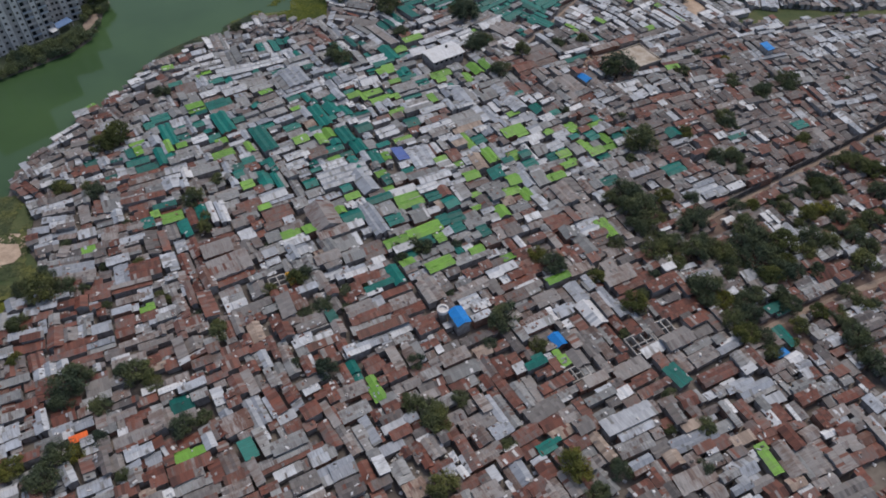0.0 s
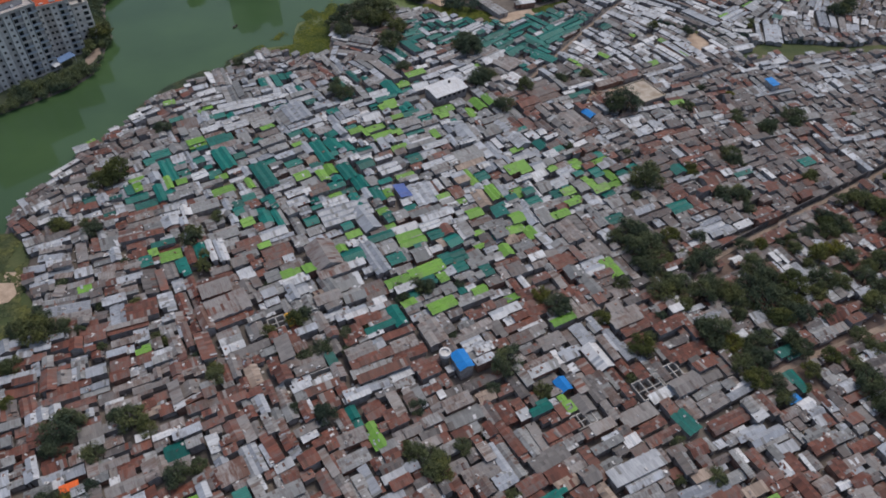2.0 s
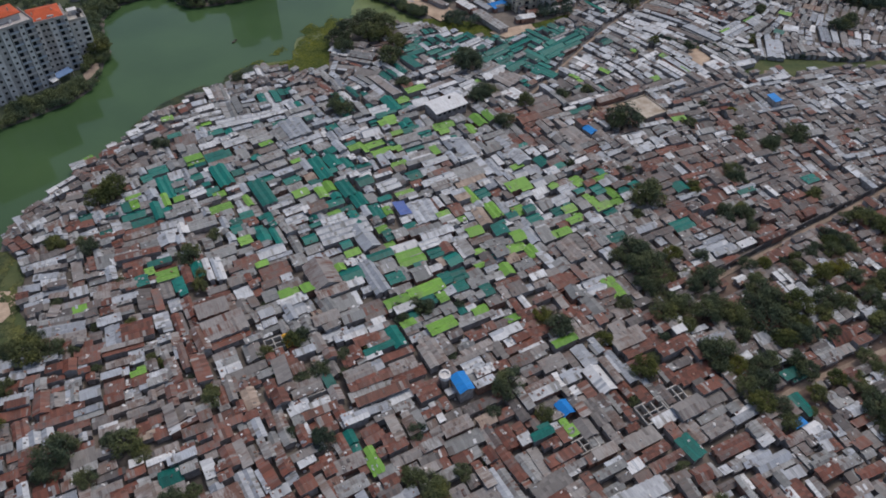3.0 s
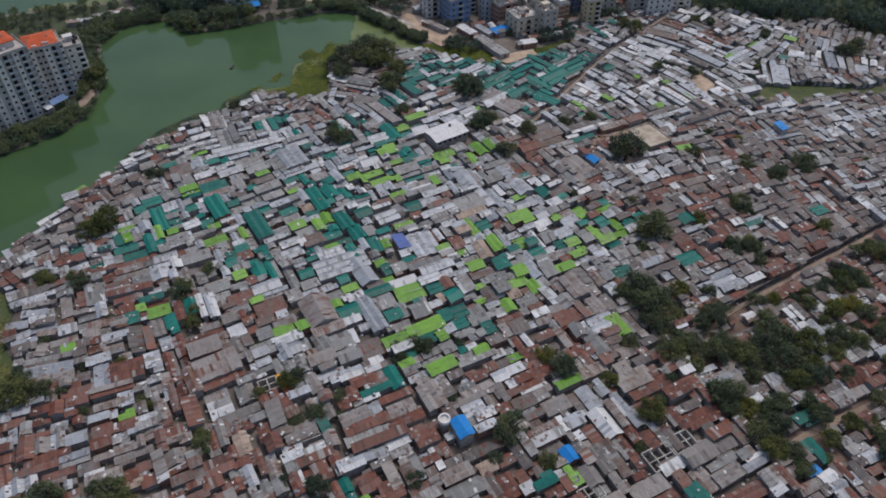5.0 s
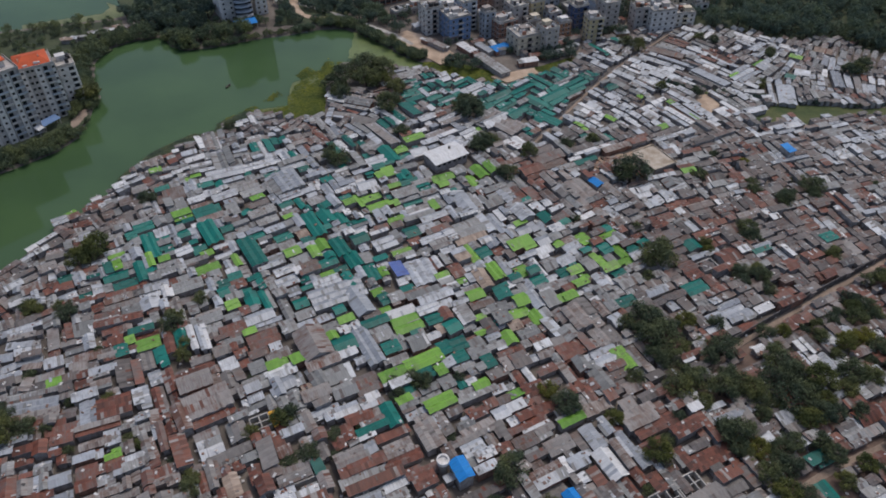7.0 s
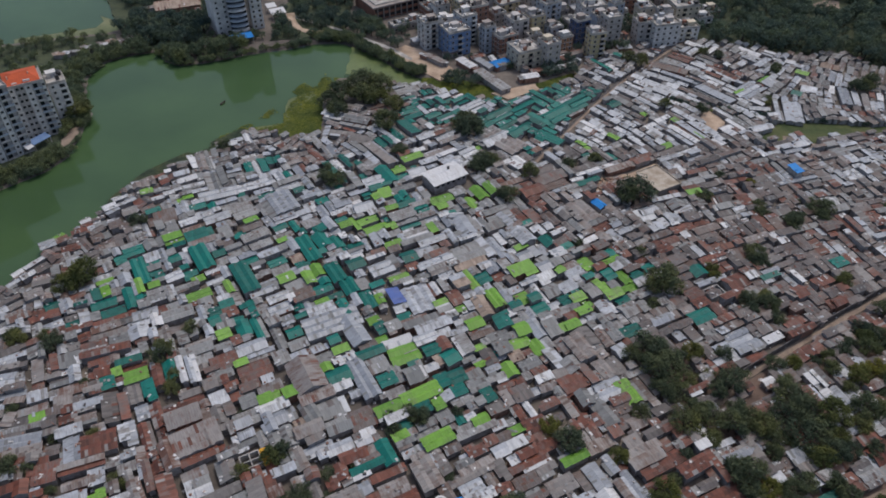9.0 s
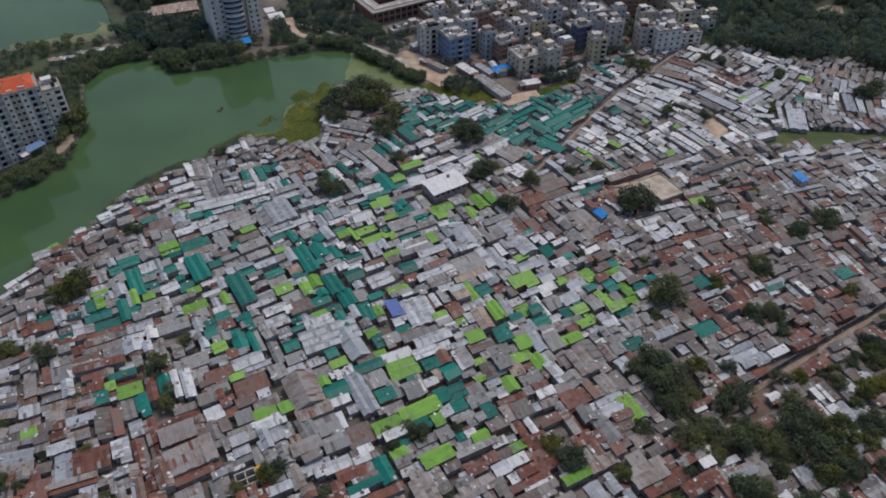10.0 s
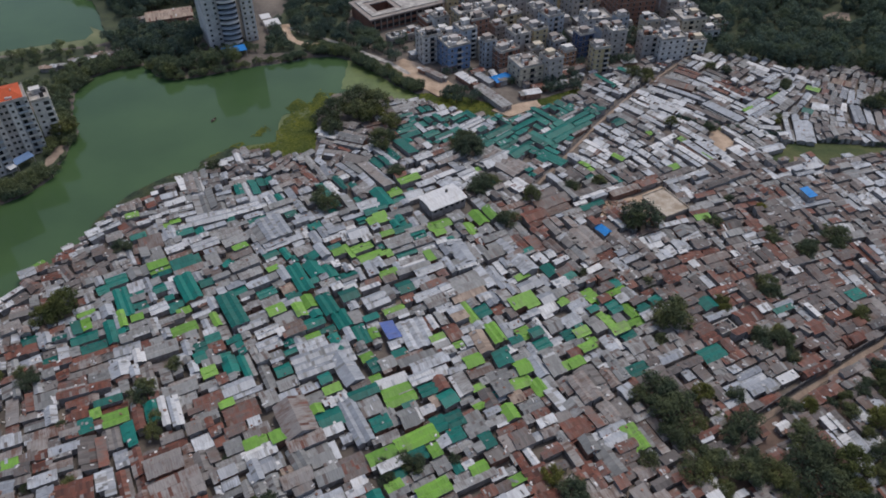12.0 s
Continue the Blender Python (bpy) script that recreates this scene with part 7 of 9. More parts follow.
# ---- trees ----
def crown_mesh(seed, leaves, mat, size=1.0, corners=4):
    """A crown of radius one: leafy clumps on limbs, uneven, with gaps."""
    r = random.Random(seed)
    verts, faces = [], []
    clumps = []
    for i in range(24):
        a, b = r.uniform(0, 2 * math.pi), r.uniform(-0.5, 1.0)
        k = math.sqrt(max(0.0, 1 - max(0, b) ** 2)) * r.uniform(0.5, 0.8)
        clumps.append((k * math.cos(a), k * math.sin(a), 0.62 * b * r.uniform(0.75, 1.05), r.uniform(0.2, 0.36)))
    clumps += [(0, 0, 0.1, 0.5), (0.1, -0.1, 0.2, 0.5)]
    for i in range(leaves):
        cx, cy, cz, cr = clumps[r.randrange(len(clumps))]
        d = Vector((r.gauss(0, 1), r.gauss(0, 1), r.gauss(0, 0.8))).normalized()
        at = Vector((cx, cy, cz)) + d * cr * (r.random() ** 0.35)
        n = (d + Vector((r.uniform(-.8, .8), r.uniform(-.8, .8), r.uniform(-0.2, 1.0)))).normalized()
        u = n.orthogonal().normalized()
        w = n.cross(u)
        t = r.uniform(0, 6.28)
        u, w = u * math.cos(t) + w * math.sin(t), w * math.cos(t) - u * math.sin(t)
        s = r.uniform(0.05, 0.09) * size
        base = len(verts)
        verts += [tuple(at - u * s * 0.5), tuple(at + w * s * 0.6 + n * s * 0.15), tuple(at + u * s * 1.2), tuple(at - w * s * 0.6 + n * s * 0.1)]
        if corners == 3:
            verts.pop()
        faces.append(tuple(base + k for k in range(corners)))
    return mesh("crown", verts, faces, mat)


def trunk_mesh(seed):
    """Tapered trunk with limbs, for a crown of radius one whose middle is at height 1.15."""
    r = random.Random(seed)
    verts, faces = [], []

    def limb(a, b, ra, rb):
        a, b = Vector(a), Vector(b)
        d = (b - a).normalized()
        u = d.orthogonal().normalized()
        w = d.cross(u)
        base = len(verts)
        for k, rad, at in ((0, ra, a), (1, rb, b)):
            for i in range(6):
                t = i * math.pi / 3
                verts.append(tuple(at + (u * math.cos(t) + w * math.sin(t)) * rad))
        for i in range(6):
            j = (i + 1) % 6
            faces.append((base + i, base + j, base + 6 + j, base + 6 + i))
    limb((0, 0, -0.1), (0.03, 0.02, 0.75), 0.09, 0.06)
    for i in range(5):
        t = i * 1.257 + r.uniform(-0.3, 0.3)
        limb((0.03, 0.02, 0.68), (0.55 * math.cos(t), 0.55 * math.sin(t), 1.15 + r.uniform(-0.1, 0.3)), 0.045, 0.015)
    return mesh("trunk", verts, faces, BARK)


TRUNKS = [trunk_mesh(i) for i in range(3)]
CROWNS = [crown_mesh(20 + i, 2200, LEAF, 1.25, 3) for i in range(7)]
OLIVES = [crown_mesh(40 + i, 2300, OLIVE, 1.25, 3) for i in range(2)]
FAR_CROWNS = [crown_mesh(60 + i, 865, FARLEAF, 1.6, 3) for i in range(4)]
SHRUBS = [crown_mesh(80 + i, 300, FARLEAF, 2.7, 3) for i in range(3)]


def tree(x, y, r, label, group, olive=False, low=1.0):
    thing = new("tree")
    thing.matrix_basis = pose(x, y, -0.1, 0, 0, rng.uniform(0, 360))
    tagged(thing, label, "tree", group)
    spread = Matrix.Diagonal((r * rng.uniform(0.95, 1.12), r * rng.uniform(0.9, 1.05), r * rng.uniform(0.68, 0.92), 1))
    trunk = child("trunk", rng.choice(TRUNKS), thing)
    trunk.matrix_local = Matrix.Diagonal((r, r, r * low, 1))
    crown = child("crown", rng.choice(OLIVES if olive else CROWNS), thing)
    crown.matrix_local = Matrix.Translation((0, 0, 1.0 * r * low)) @ spread
    return thing


for i, (x, y, r) in enumerate(TREES):
    big = r > 6
    bushy = inside(GROVE, x, y)
    tree(x, y, r * (1.08 if bushy else 1.1), "bushy green tree beside scattered houses" if bushy else "broad dark green tree standing over tin roofs" if big else "small dark green tree among tin houses",
         "grove of trees" if bushy else "trees among the houses", olive=math.hypot(x + 144, y - 232) < 8 or rng.random() < (0.14 if bushy else 0.1), low=0.75 if big else 0.85)


def stand_of(poly, count, r0, r1, gap, keep=None):
    xs, ys = [p[0] for p in poly], [p[1] for p in poly]
    stand = []
    for _ in range(count * 14):
        if len(stand) >= count:
            break
        x, y, r = rng.uniform(min(xs), max(xs)), rng.uniform(min(ys), max(ys)), rng.uniform(r0, r1)
        if inside(poly, x, y) and all(math.hypot(x - a, y - b) > gap * max(r, c) for a, b, c in stand) and (keep is None or keep(x, y)):
            stand.append((x, y, r))
    return stand


def grow(poly, count, r0, r1, label, group, gap=0.9, keep=None, olive=0.08):
    for x, y, r in stand_of(poly, count, r0, r1, gap, keep):
        tree(x, y, r, label, group, rng.random() < olive, 0.7)


def wood(name, stand, label):
    """A far wood: crowns on trunks joined into one mass of leaves."""
    verts, faces, slots = [], [], []
    parts = {}
    for me in FAR_CROWNS + SHRUBS + TRUNKS:
        parts[me] = ([v.co.copy() for v in me.vertices], [tuple(p.vertices) for p in me.polygons])
    for x, y, r in stand:
        low = rng.uniform(0.7, 1.0)
        for me, m in ((rng.choice(SHRUBS if r < 2.9 else FAR_CROWNS), Matrix.Translation((x, y, r * low)) @ Matrix.Rotation(rng.uniform(0, 6.28), 4, "Z") @ Matrix.Diagonal((r, r, r * rng.uniform(0.8, 1.2), 1))),
                      (rng.choice(TRUNKS), Matrix.Translation((x, y, -0.1)) @ Matrix.Diagonal((r, r, r * low, 1)))):
            n = len(verts)
            verts += [tuple(m @ co) for co in parts[me][0]]
            faces += [tuple(i + n for i in q) for q in parts[me][1]]
            slots += [1 if me in TRUNKS else 0] * len(parts[me][1])
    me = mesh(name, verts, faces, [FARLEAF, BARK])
    me.polygons.foreach_set("material_index", slots)
    return tagged(new(name, me), label, "trees", kind="stuff")


def bare(x, y):
    i, j = int((x - PX0) / CELL), int((y - PY0) / CELL)
    return not (0 <= i < PNX and 0 <= j < PNY) or (not taken[j, i] and not lanes[j, i] and all(math.hypot(x - a, y - b) > 0.8 * c for a, b, c in TREES))


grow(GROVE, 25, 2.2, 3.6, "bushy green tree beside scattered houses", "grove of trees", gap=1.0, keep=lambda x, y: x < 175 and bare(x, y), olive=0.25)


def bank_stand(line, count, off0, off1, r0, r1):
    stand = []
    lengths = [math.hypot(b[0] - a[0], b[1] - a[1]) for a, b in zip(line, line[1:])]
    while len(stand) < count:
        i = rng.choices(range(len(lengths)), lengths)[0]
        (ax, ay), (bx, by) = line[i], line[i + 1]
        k, d, l = rng.random(), rng.uniform(off0, off1), lengths[i]
        x, y = ax + k * (bx - ax) + (by - ay) / l * d, ay + k * (by - ay) - (bx - ax) / l * d
        if (not inside(LAKE, x, y) or line_distance(LAKE, x, y) < 2.2) and not inside(POND, x, y) and not (-195.5 < x < -187 and 319 < y < 336) and not (-240 < x < -200 and abs(y - 405 - 0.7 * (x + 236)) < 4.5):
            stand.append((x, y, rng.uniform(r0, r1)))
    return stand


wood("dense_wood", stand_of(WOOD, 460, 4.5, 8.0, 0.6, lambda x, y: not (200 < x < 228 and 482 < y < 512)) + stand_of(WOOD, 700, 2.0, 2.88, 0.9, lambda x, y: not (203 < x < 226 and 490 < y < 510)), "dense dark green wood behind the settlement")
TAN_PATH = [(-118, 472), (-114, 460), (-108, 450), (-99, 446), (-88, 447)]
POND_WOOD = [(-203, 452), (-207, 467), (-239, 498), (-270, 513), (-330, 542), (-330, 640), (-130, 640), (-130, 515), (-200, 515), (-200, 480)]
flat_patch("pond_wood_floor", POND_WOOD, 0.1, UNDERGROWTH, "dark green undergrowth behind the pond", "ground")
wood("pond_wood", stand_of(POND_WOOD, 120, 4.5, 7.5, 0.65, lambda x, y: y < 590) + bank_stand([(-208, 466), (-240, 497), (-271, 512), (-330, 540)], 40, -6, -1, 3.0, 5.0), "dark green trees behind the pond")
wood("lakeside_wood", stand_of(NORTH_WOOD, 95, 3.6, 6.5, 0.62, lambda x, y: not inside(POND, x, y) and math.hypot(x + 190, y - 477) > 19) + stand_of(TOWN_WOOD, 85, 2.6, 5.2, 0.75, lambda x, y: line_distance(TAN_PATH, x, y) > 5), "dark green trees beyond the lake")
grow([(155, 225), (200, 262), (250, 300), (250, 130), (170, 150)], 44, 3.0, 5.2, "bushy green tree beside scattered houses", "grove of trees", gap=1.3, keep=lambda x, y: line_distance(ROAD, x, y) > 4 and line_distance(PATHWAY, x, y) > 3, olive=0.22)


wood("bank_trees", bank_stand(FAR_SHORE[:4], 110, -0.8, 4.5, 1.8, 3.3) + bank_stand(FAR_SHORE[3:6], 40, 0, 8, 2.2, 4.0) + stand_of([(-162, 428), (-146, 424), (-130, 428), (-124, 440), (-133, 442), (-158, 438)], 26, 1.4, 3.2, 0.8) + stand_of(GREENBANK, 95, 1.6, 4.2, 0.9, lambda x, y: x > -300 and abs(y - 405 - 0.7 * (x + 236)) > 3.5) + bank_stand(FAR_SHORE[5:9], 10, 0, 3, 1.0, 1.8) + bank_stand(FAR_SHORE[8:13], 26, 1, 12, 3.5, 6.5) + bank_stand(FAR_SHORE[12:18], 34, 1, 16, 2.5, 5.0)
     + bank_stand(FAR_SHORE[16:25], 150, -0.6, 8, 1.6, 3.4) + bank_stand(FAR_SHORE[14:23], 34, 2, 7, 3.2, 4.6) + bank_stand(FAR_SHORE[5:17], 150, -1.8, 1.5, 1.2, 2.6) + bank_stand(FAR_SHORE[18:25], 110, -2.0, 1.0, 1.2, 2.6), "dark green trees and shrubs along the lake bank")


def boundary_wall(line, off, h):
    """A low wall of panels beside the road, with house-front shade in its colour."""
    thing = new("boundary_wall")
    tagged(thing, "dark sooty boundary wall along the dusty road", "wall")
    for (ax, ay), (bx, by) in zip(line, line[1:]):
        l = math.hypot(bx - ax, by - ay)
        n = max(1, round(l / 6))
        for i in range(n):
            k = (i + 0.5) / n
            x, y = ax + k * (bx - ax) - (by - ay) / l * off, ay + k * (by - ay) + (bx - ax) / l * off
            v, f = joined(box(-l / n / 2 + 0.15, -0.12, -0.3, l / n / 2 - 0.15, 0.12, h), box(-l / n / 2 + 0.1, -0.16, h + 0.004, l / n / 2 - 0.1, 0.16, h + 0.1))
            child("panel", mesh("panel", v, f, DARKWALL), thing, "", pose(x, y, 0, 0, 0, math.degrees(math.atan2(by - ay, bx - ax)) + rng.uniform(-1, 1)))


boundary_wall(ROAD[1:], 1.9, 2.6)


def roofless_house(x, y, L, W, ang, rooms):
    """Brick rooms without a roof: outer walls and partitions, open to the sky."""
    thing = new("roofless_house")
    thing.matrix_basis = pose(x, y, 0, 0, 0, ang)
    tagged(thing, "unfinished grey-brown brick rooms open to the sky", "house", "houses without roofs")
    h, t = 2.5, 0.35
    for a, b, c, d in ((-L / 2, -W / 2, L / 2, -W / 2 + t), (-L / 2, W / 2 - t, L / 2, W / 2), (-L / 2, -W / 2 + t, -L / 2 + t, W / 2 - t), (L / 2 - t, -W / 2 + t, L / 2, W / 2 - t)):
        v, f = box(a, b, -0.3, c, d, h + rng.uniform(-0.3, 0.2))
        child("wall", mesh("wall", v, f, CONCRETE), thing)
    for i in range(1, rooms):
        at = -L / 2 + i * L / rooms
        v, f = box(at - t / 2, -W / 2 + t, -0.3, at + t / 2, W / 2 - t, h - rng.uniform(0.1, 0.5))
        child("partition", mesh("partition", v, f, CONCRETE), thing)
    v, f = box(-L / 2 + t, -0.15, -0.3, L / 2 - t, 0.15, h - 0.4)
    child("partition", mesh("partition", v, f, CONCRETE), thing)


for x, y, L, W, ang, rooms in ROOFLESS:
    roofless_house(x, y, L, W, ang, rooms)


# ---- buildings ----
def window_mesh(w, h, frame_mat):
    """One frame with its sill and a pane set back in it."""
    x, o = w / 2, 0.12
    v = [(-x, 0, 0), (x, 0, 0), (x, 0, h), (-x, 0, h), (-x, -0.14, 0), (x, -0.14, 0), (x, -0.14, h), (-x, -0.14, h),
         (-x + o, -0.14, o), (x - o, -0.14, o), (x - o, -0.14, h - o), (-x + o, -0.14, h - o), (-x + o, -0.03, o), (x - o, -0.03, o), (x - o, -0.03, h - o), (-x + o, -0.03, h - o)]
    f = [(i, (i + 1) % 4, (i + 1) % 4 + 4, i + 4) for i in range(4)] + [(i + 4, (i + 1) % 4 + 4, (i + 1) % 4 + 8, i + 8) for i in range(4)] + [(i + 8, (i + 1) % 4 + 8, (i + 1) % 4 + 12, i + 12) for i in range(4)] + [(12, 13, 14, 15)]
    me = mesh("window", v, f, [frame_mat, GLASS])
    me.polygons[12].material_index = 1
    return me


WINDOWS = {k: window_mesh(1.4, 1.45, PAINTS[k]) for k in ("white", "grey", "cream", "dull")}


def apartment(x, y, w, d, floors, ang, colour, label, storey=3.0, bays=3.6, sides=("front", "left"), trim="white", balconies=True):
    thing = new("apartment_building")
    thing.matrix_basis = pose(x, y, 0, 0, 0, ang)
    tagged(thing, label, "building")
    h = floors * storey
    v, f = box(-w / 2, -d / 2, -0.5, w / 2, d / 2, h)
    child("wall", mesh("wall", v, f, PAINTS[colour]), thing)
    p = 0.25
    v, f = joined(box(-w / 2 - p, -d / 2 - p, h + 0.004, w / 2 + p, d / 2 + p, h + 0.2), box(-w / 2, -d / 2, h + 0.2, w / 2, -d / 2 + 0.2, h + 1.1), box(-w / 2, d / 2 - 0.2, h + 0.2, w / 2, d / 2, h + 1.1),
                  box(-w / 2, -d / 2 + 0.2, h + 0.2, -w / 2 + 0.2, d / 2 - 0.2, h + 1.1), box(w / 2 - 0.2, -d / 2 + 0.2, h + 0.2, w / 2, d / 2 - 0.2, h + 1.1))
    top = child("roof", mesh("roof", v, f, CONCRETE), thing, "flat concrete roof with parapet")
    sx, sy = rng.uniform(-w / 5, w / 5), rng.uniform(-d / 6, d / 4)
    v, f = joined(box(sx - 2, sy - 1.6, h + 0.2, sx + 2, sy + 1.6, h + 2.7), box(sx - 2.3, sy - 1.9, h + 2.7, sx + 2.3, sy + 1.9, h + 2.85))
    child("stair_house", mesh("stair_house", v, f, PAINTS[trim]), top)
    v, f = cylinder(0.8, 1.5, 10)
    child("water_tank", mesh("water_tank", v, f, TANK), top, "black plastic water tank", Matrix.Translation((sx + (3.4 if sx < 0 else -3.4), sy - 0.5, h + 0.2)))
    solids, slots = [], []
    for _ in range(int(4 + w * d / 22)):
        ax, ay, aw, ad = rng.uniform(-w / 2 + 1, w / 2 - 1), rng.uniform(-d / 2 + 1, d / 2 - 1), rng.uniform(0.3, 1.5), rng.uniform(0.3, 1.2)
        ax, ay = max(-w / 2 + aw + 0.25, min(w / 2 - aw - 0.25, ax)), max(-d / 2 + ad + 0.25, min(d / 2 - ad - 0.25, ay))
        solids.append(box(ax - aw, ay - ad, h + 0.2, ax + aw, ay + ad, h + 0.2 + rng.choice((0.3, 0.6, 1.1, 1.9, 2.3))))
        slots += [rng.randrange(6)] * 6
    v, f = joined(*solids)
    me = mesh("roof_clutter", v, f, [PAINTS["white"], PAINTS["white"], LITTER, PAINTS["brick"], ROOFS["silver"], TANK], [(i % 7, i % 3) for i in range(4 * len(f))])
    me.polygons.foreach_set("material_index", slots)
    tagged(child("roof_clutter", me, top, "sheds, tanks and slabs left on the roof"), kind="stuff")
    faces = {"front": (w, 0, d / 2), "right": (d, 90, w / 2), "left": (d, -90, w / 2)}
    for side in sides:
        span, turn, off = faces[side]
        n = max(2, int(span / bays))
        for i in range(n):
            across = -span / 2 + (i + 0.5) * span / n
            recess = balconies and side == "front" and i % 3 == 1
            for k in range(floors):
                at = pose(0, 0, 0, 0, 0, turn) @ pose(across, -off - 0.004, k * storey + 0.9)
                if recess:
                    here = pose(0, 0, 0, 0, 0, turn) @ pose(across, -off - 0.004, k * storey)
                    child("balcony", BALCONY[trim], thing, "", here)
                    child("balcony_door", BALCONY_DOOR, thing, "", here)
                else:
                    child("window", WINDOWS[trim], thing, "", at)
    # a thin band at each floor
    for k in range(1, floors):
        v, f = joined(box(-w / 2 - 0.12, -d / 2 - 0.12, k * storey - 0.15, w / 2 + 0.12, -d / 2 + 0.004, k * storey + 0.1),
                      box(w / 2 - 0.004, -d / 2 + 0.01, k * storey - 0.15, w / 2 + 0.12, d / 2, k * storey + 0.1),
                      box(-w / 2 - 0.12, -d / 2 + 0.01, k * storey - 0.15, -w / 2 + 0.004, d / 2, k * storey + 0.1))
        child("floor_band", mesh("floor_band", v, f, PAINTS[trim]), thing)
    return thing


def cylinder(r, h, n):
    v = [(r * math.cos(2 * math.pi * i / n), r * math.sin(2 * math.pi * i / n), z) for z in (0, h) for i in range(n)]
    v.append((0, 0, h + 0.25 * r))
    f = [(i, (i + 1) % n, (i + 1) % n + n, i + n) for i in range(n)] + [(i + n, (i + 1) % n + n, 2 * n) for i in range(n)]
    return v, f


def balcony_mesh(mat):
    w, d = 2.9, 1.2
    a, t = w / 2, 0.1
    v = [(-a, 0, -0.06), (-a, -d, -0.06), (a, -d, -0.06), (a, 0, -0.06), (-a, 0, 1.0), (-a, -d, 1.0), (a, -d, 1.0), (a, 0, 1.0),
         (-a + t, 0, 1.0), (-a + t, -d + t, 1.0), (a - t, -d + t, 1.0), (a - t, 0, 1.0), (-a + t, 0, 0.08), (-a + t, -d + t, 0.08), (a - t, -d + t, 0.08), (a - t, 0, 0.08)]
    f = [(3, 2, 1, 0), (0, 1, 5, 4), (1, 2, 6, 5), (2, 3, 7, 6), (4, 5, 9, 8), (5, 6, 10, 9), (6, 7, 11, 10), (8, 9, 13, 12), (9, 10, 14, 13), (10, 11, 15, 14), (12, 13, 14, 15)]
    return mesh("balcony", v, f, mat)


BALCONY_DOOR = mesh("balcony_door", *box(-1.2, -0.05, 0.12, 1.2, 0.0, 2.3), GLASS)
BALCONY = {k: balcony_mesh(PAINTS[k]) for k in ("white", "grey", "cream", "dull")}


def corner_to_centre(cx, cy, w, d, ang):
    """Centre of a block from its right front corner."""
    c, s = math.cos(radians(ang)), math.sin(radians(ang))
    return cx - c * w / 2 - s * d / 2, cy - s * w / 2 + c * d / 2


BAY_WINDOW = window_mesh(1.22, 1.28, PAINTS["grey"])


def strip_mesh(w, h, storey, floors, kind):
    """One upright strip of a facade, standing proud of the wall: a bay with a window to each floor, or a stack of loggias."""
    solids, slots = [], []
    if kind == "bay":
        for x0, x1 in ((-w / 2, -0.62), (0.62, w / 2)):
            solids.append(box(x0, -0.9, -0.3, x1, 0, h))
            slots += [0] * 6
        for k in range(floors + 1):
            z0 = -0.3 if k == 0 else k * storey - 0.75
            solids.append(box(-0.618, -0.86, z0, 0.618, 0, min(h, k * storey + 0.95)))
            slots += [0] * 6
    else:
        solids.append(box(-w / 2, -0.1, 0.0, w / 2, -0.02, h - 0.4))
        solids.append(box(-w / 2 + 0.5, -0.2, 0.1, 0.2, -0.101, h - 0.5))
        slots += [0] * 6 + [1] * 6
        for k in range(floors):
            solids.append(box(-w / 2, -1.25, k * storey - 0.12, w / 2, -0.21, k * storey + 0.06))
            solids.append(box(-w / 2, -1.25, k * storey + 0.064, w / 2, -1.13, k * storey + 0.95))
            slots += [0] * 6 + [2 if k % 3 else 0] * 6
            for e in (-1, 1):
                solids.append(box(e * w / 2 - 0.12, -1.12, k * storey + 0.07, e * w / 2 + 0.12, -0.21, (k + 1) * storey - 0.13))
                slots += [0] * 6
    v, f = joined(*solids)
    me = mesh(kind, v, f, [PAINTS["white"] if kind == "bay" else PAINTS["stone"], GLASS, PAINTS["paleblue"]])
    me.polygons.foreach_set("material_index", slots)
    return me


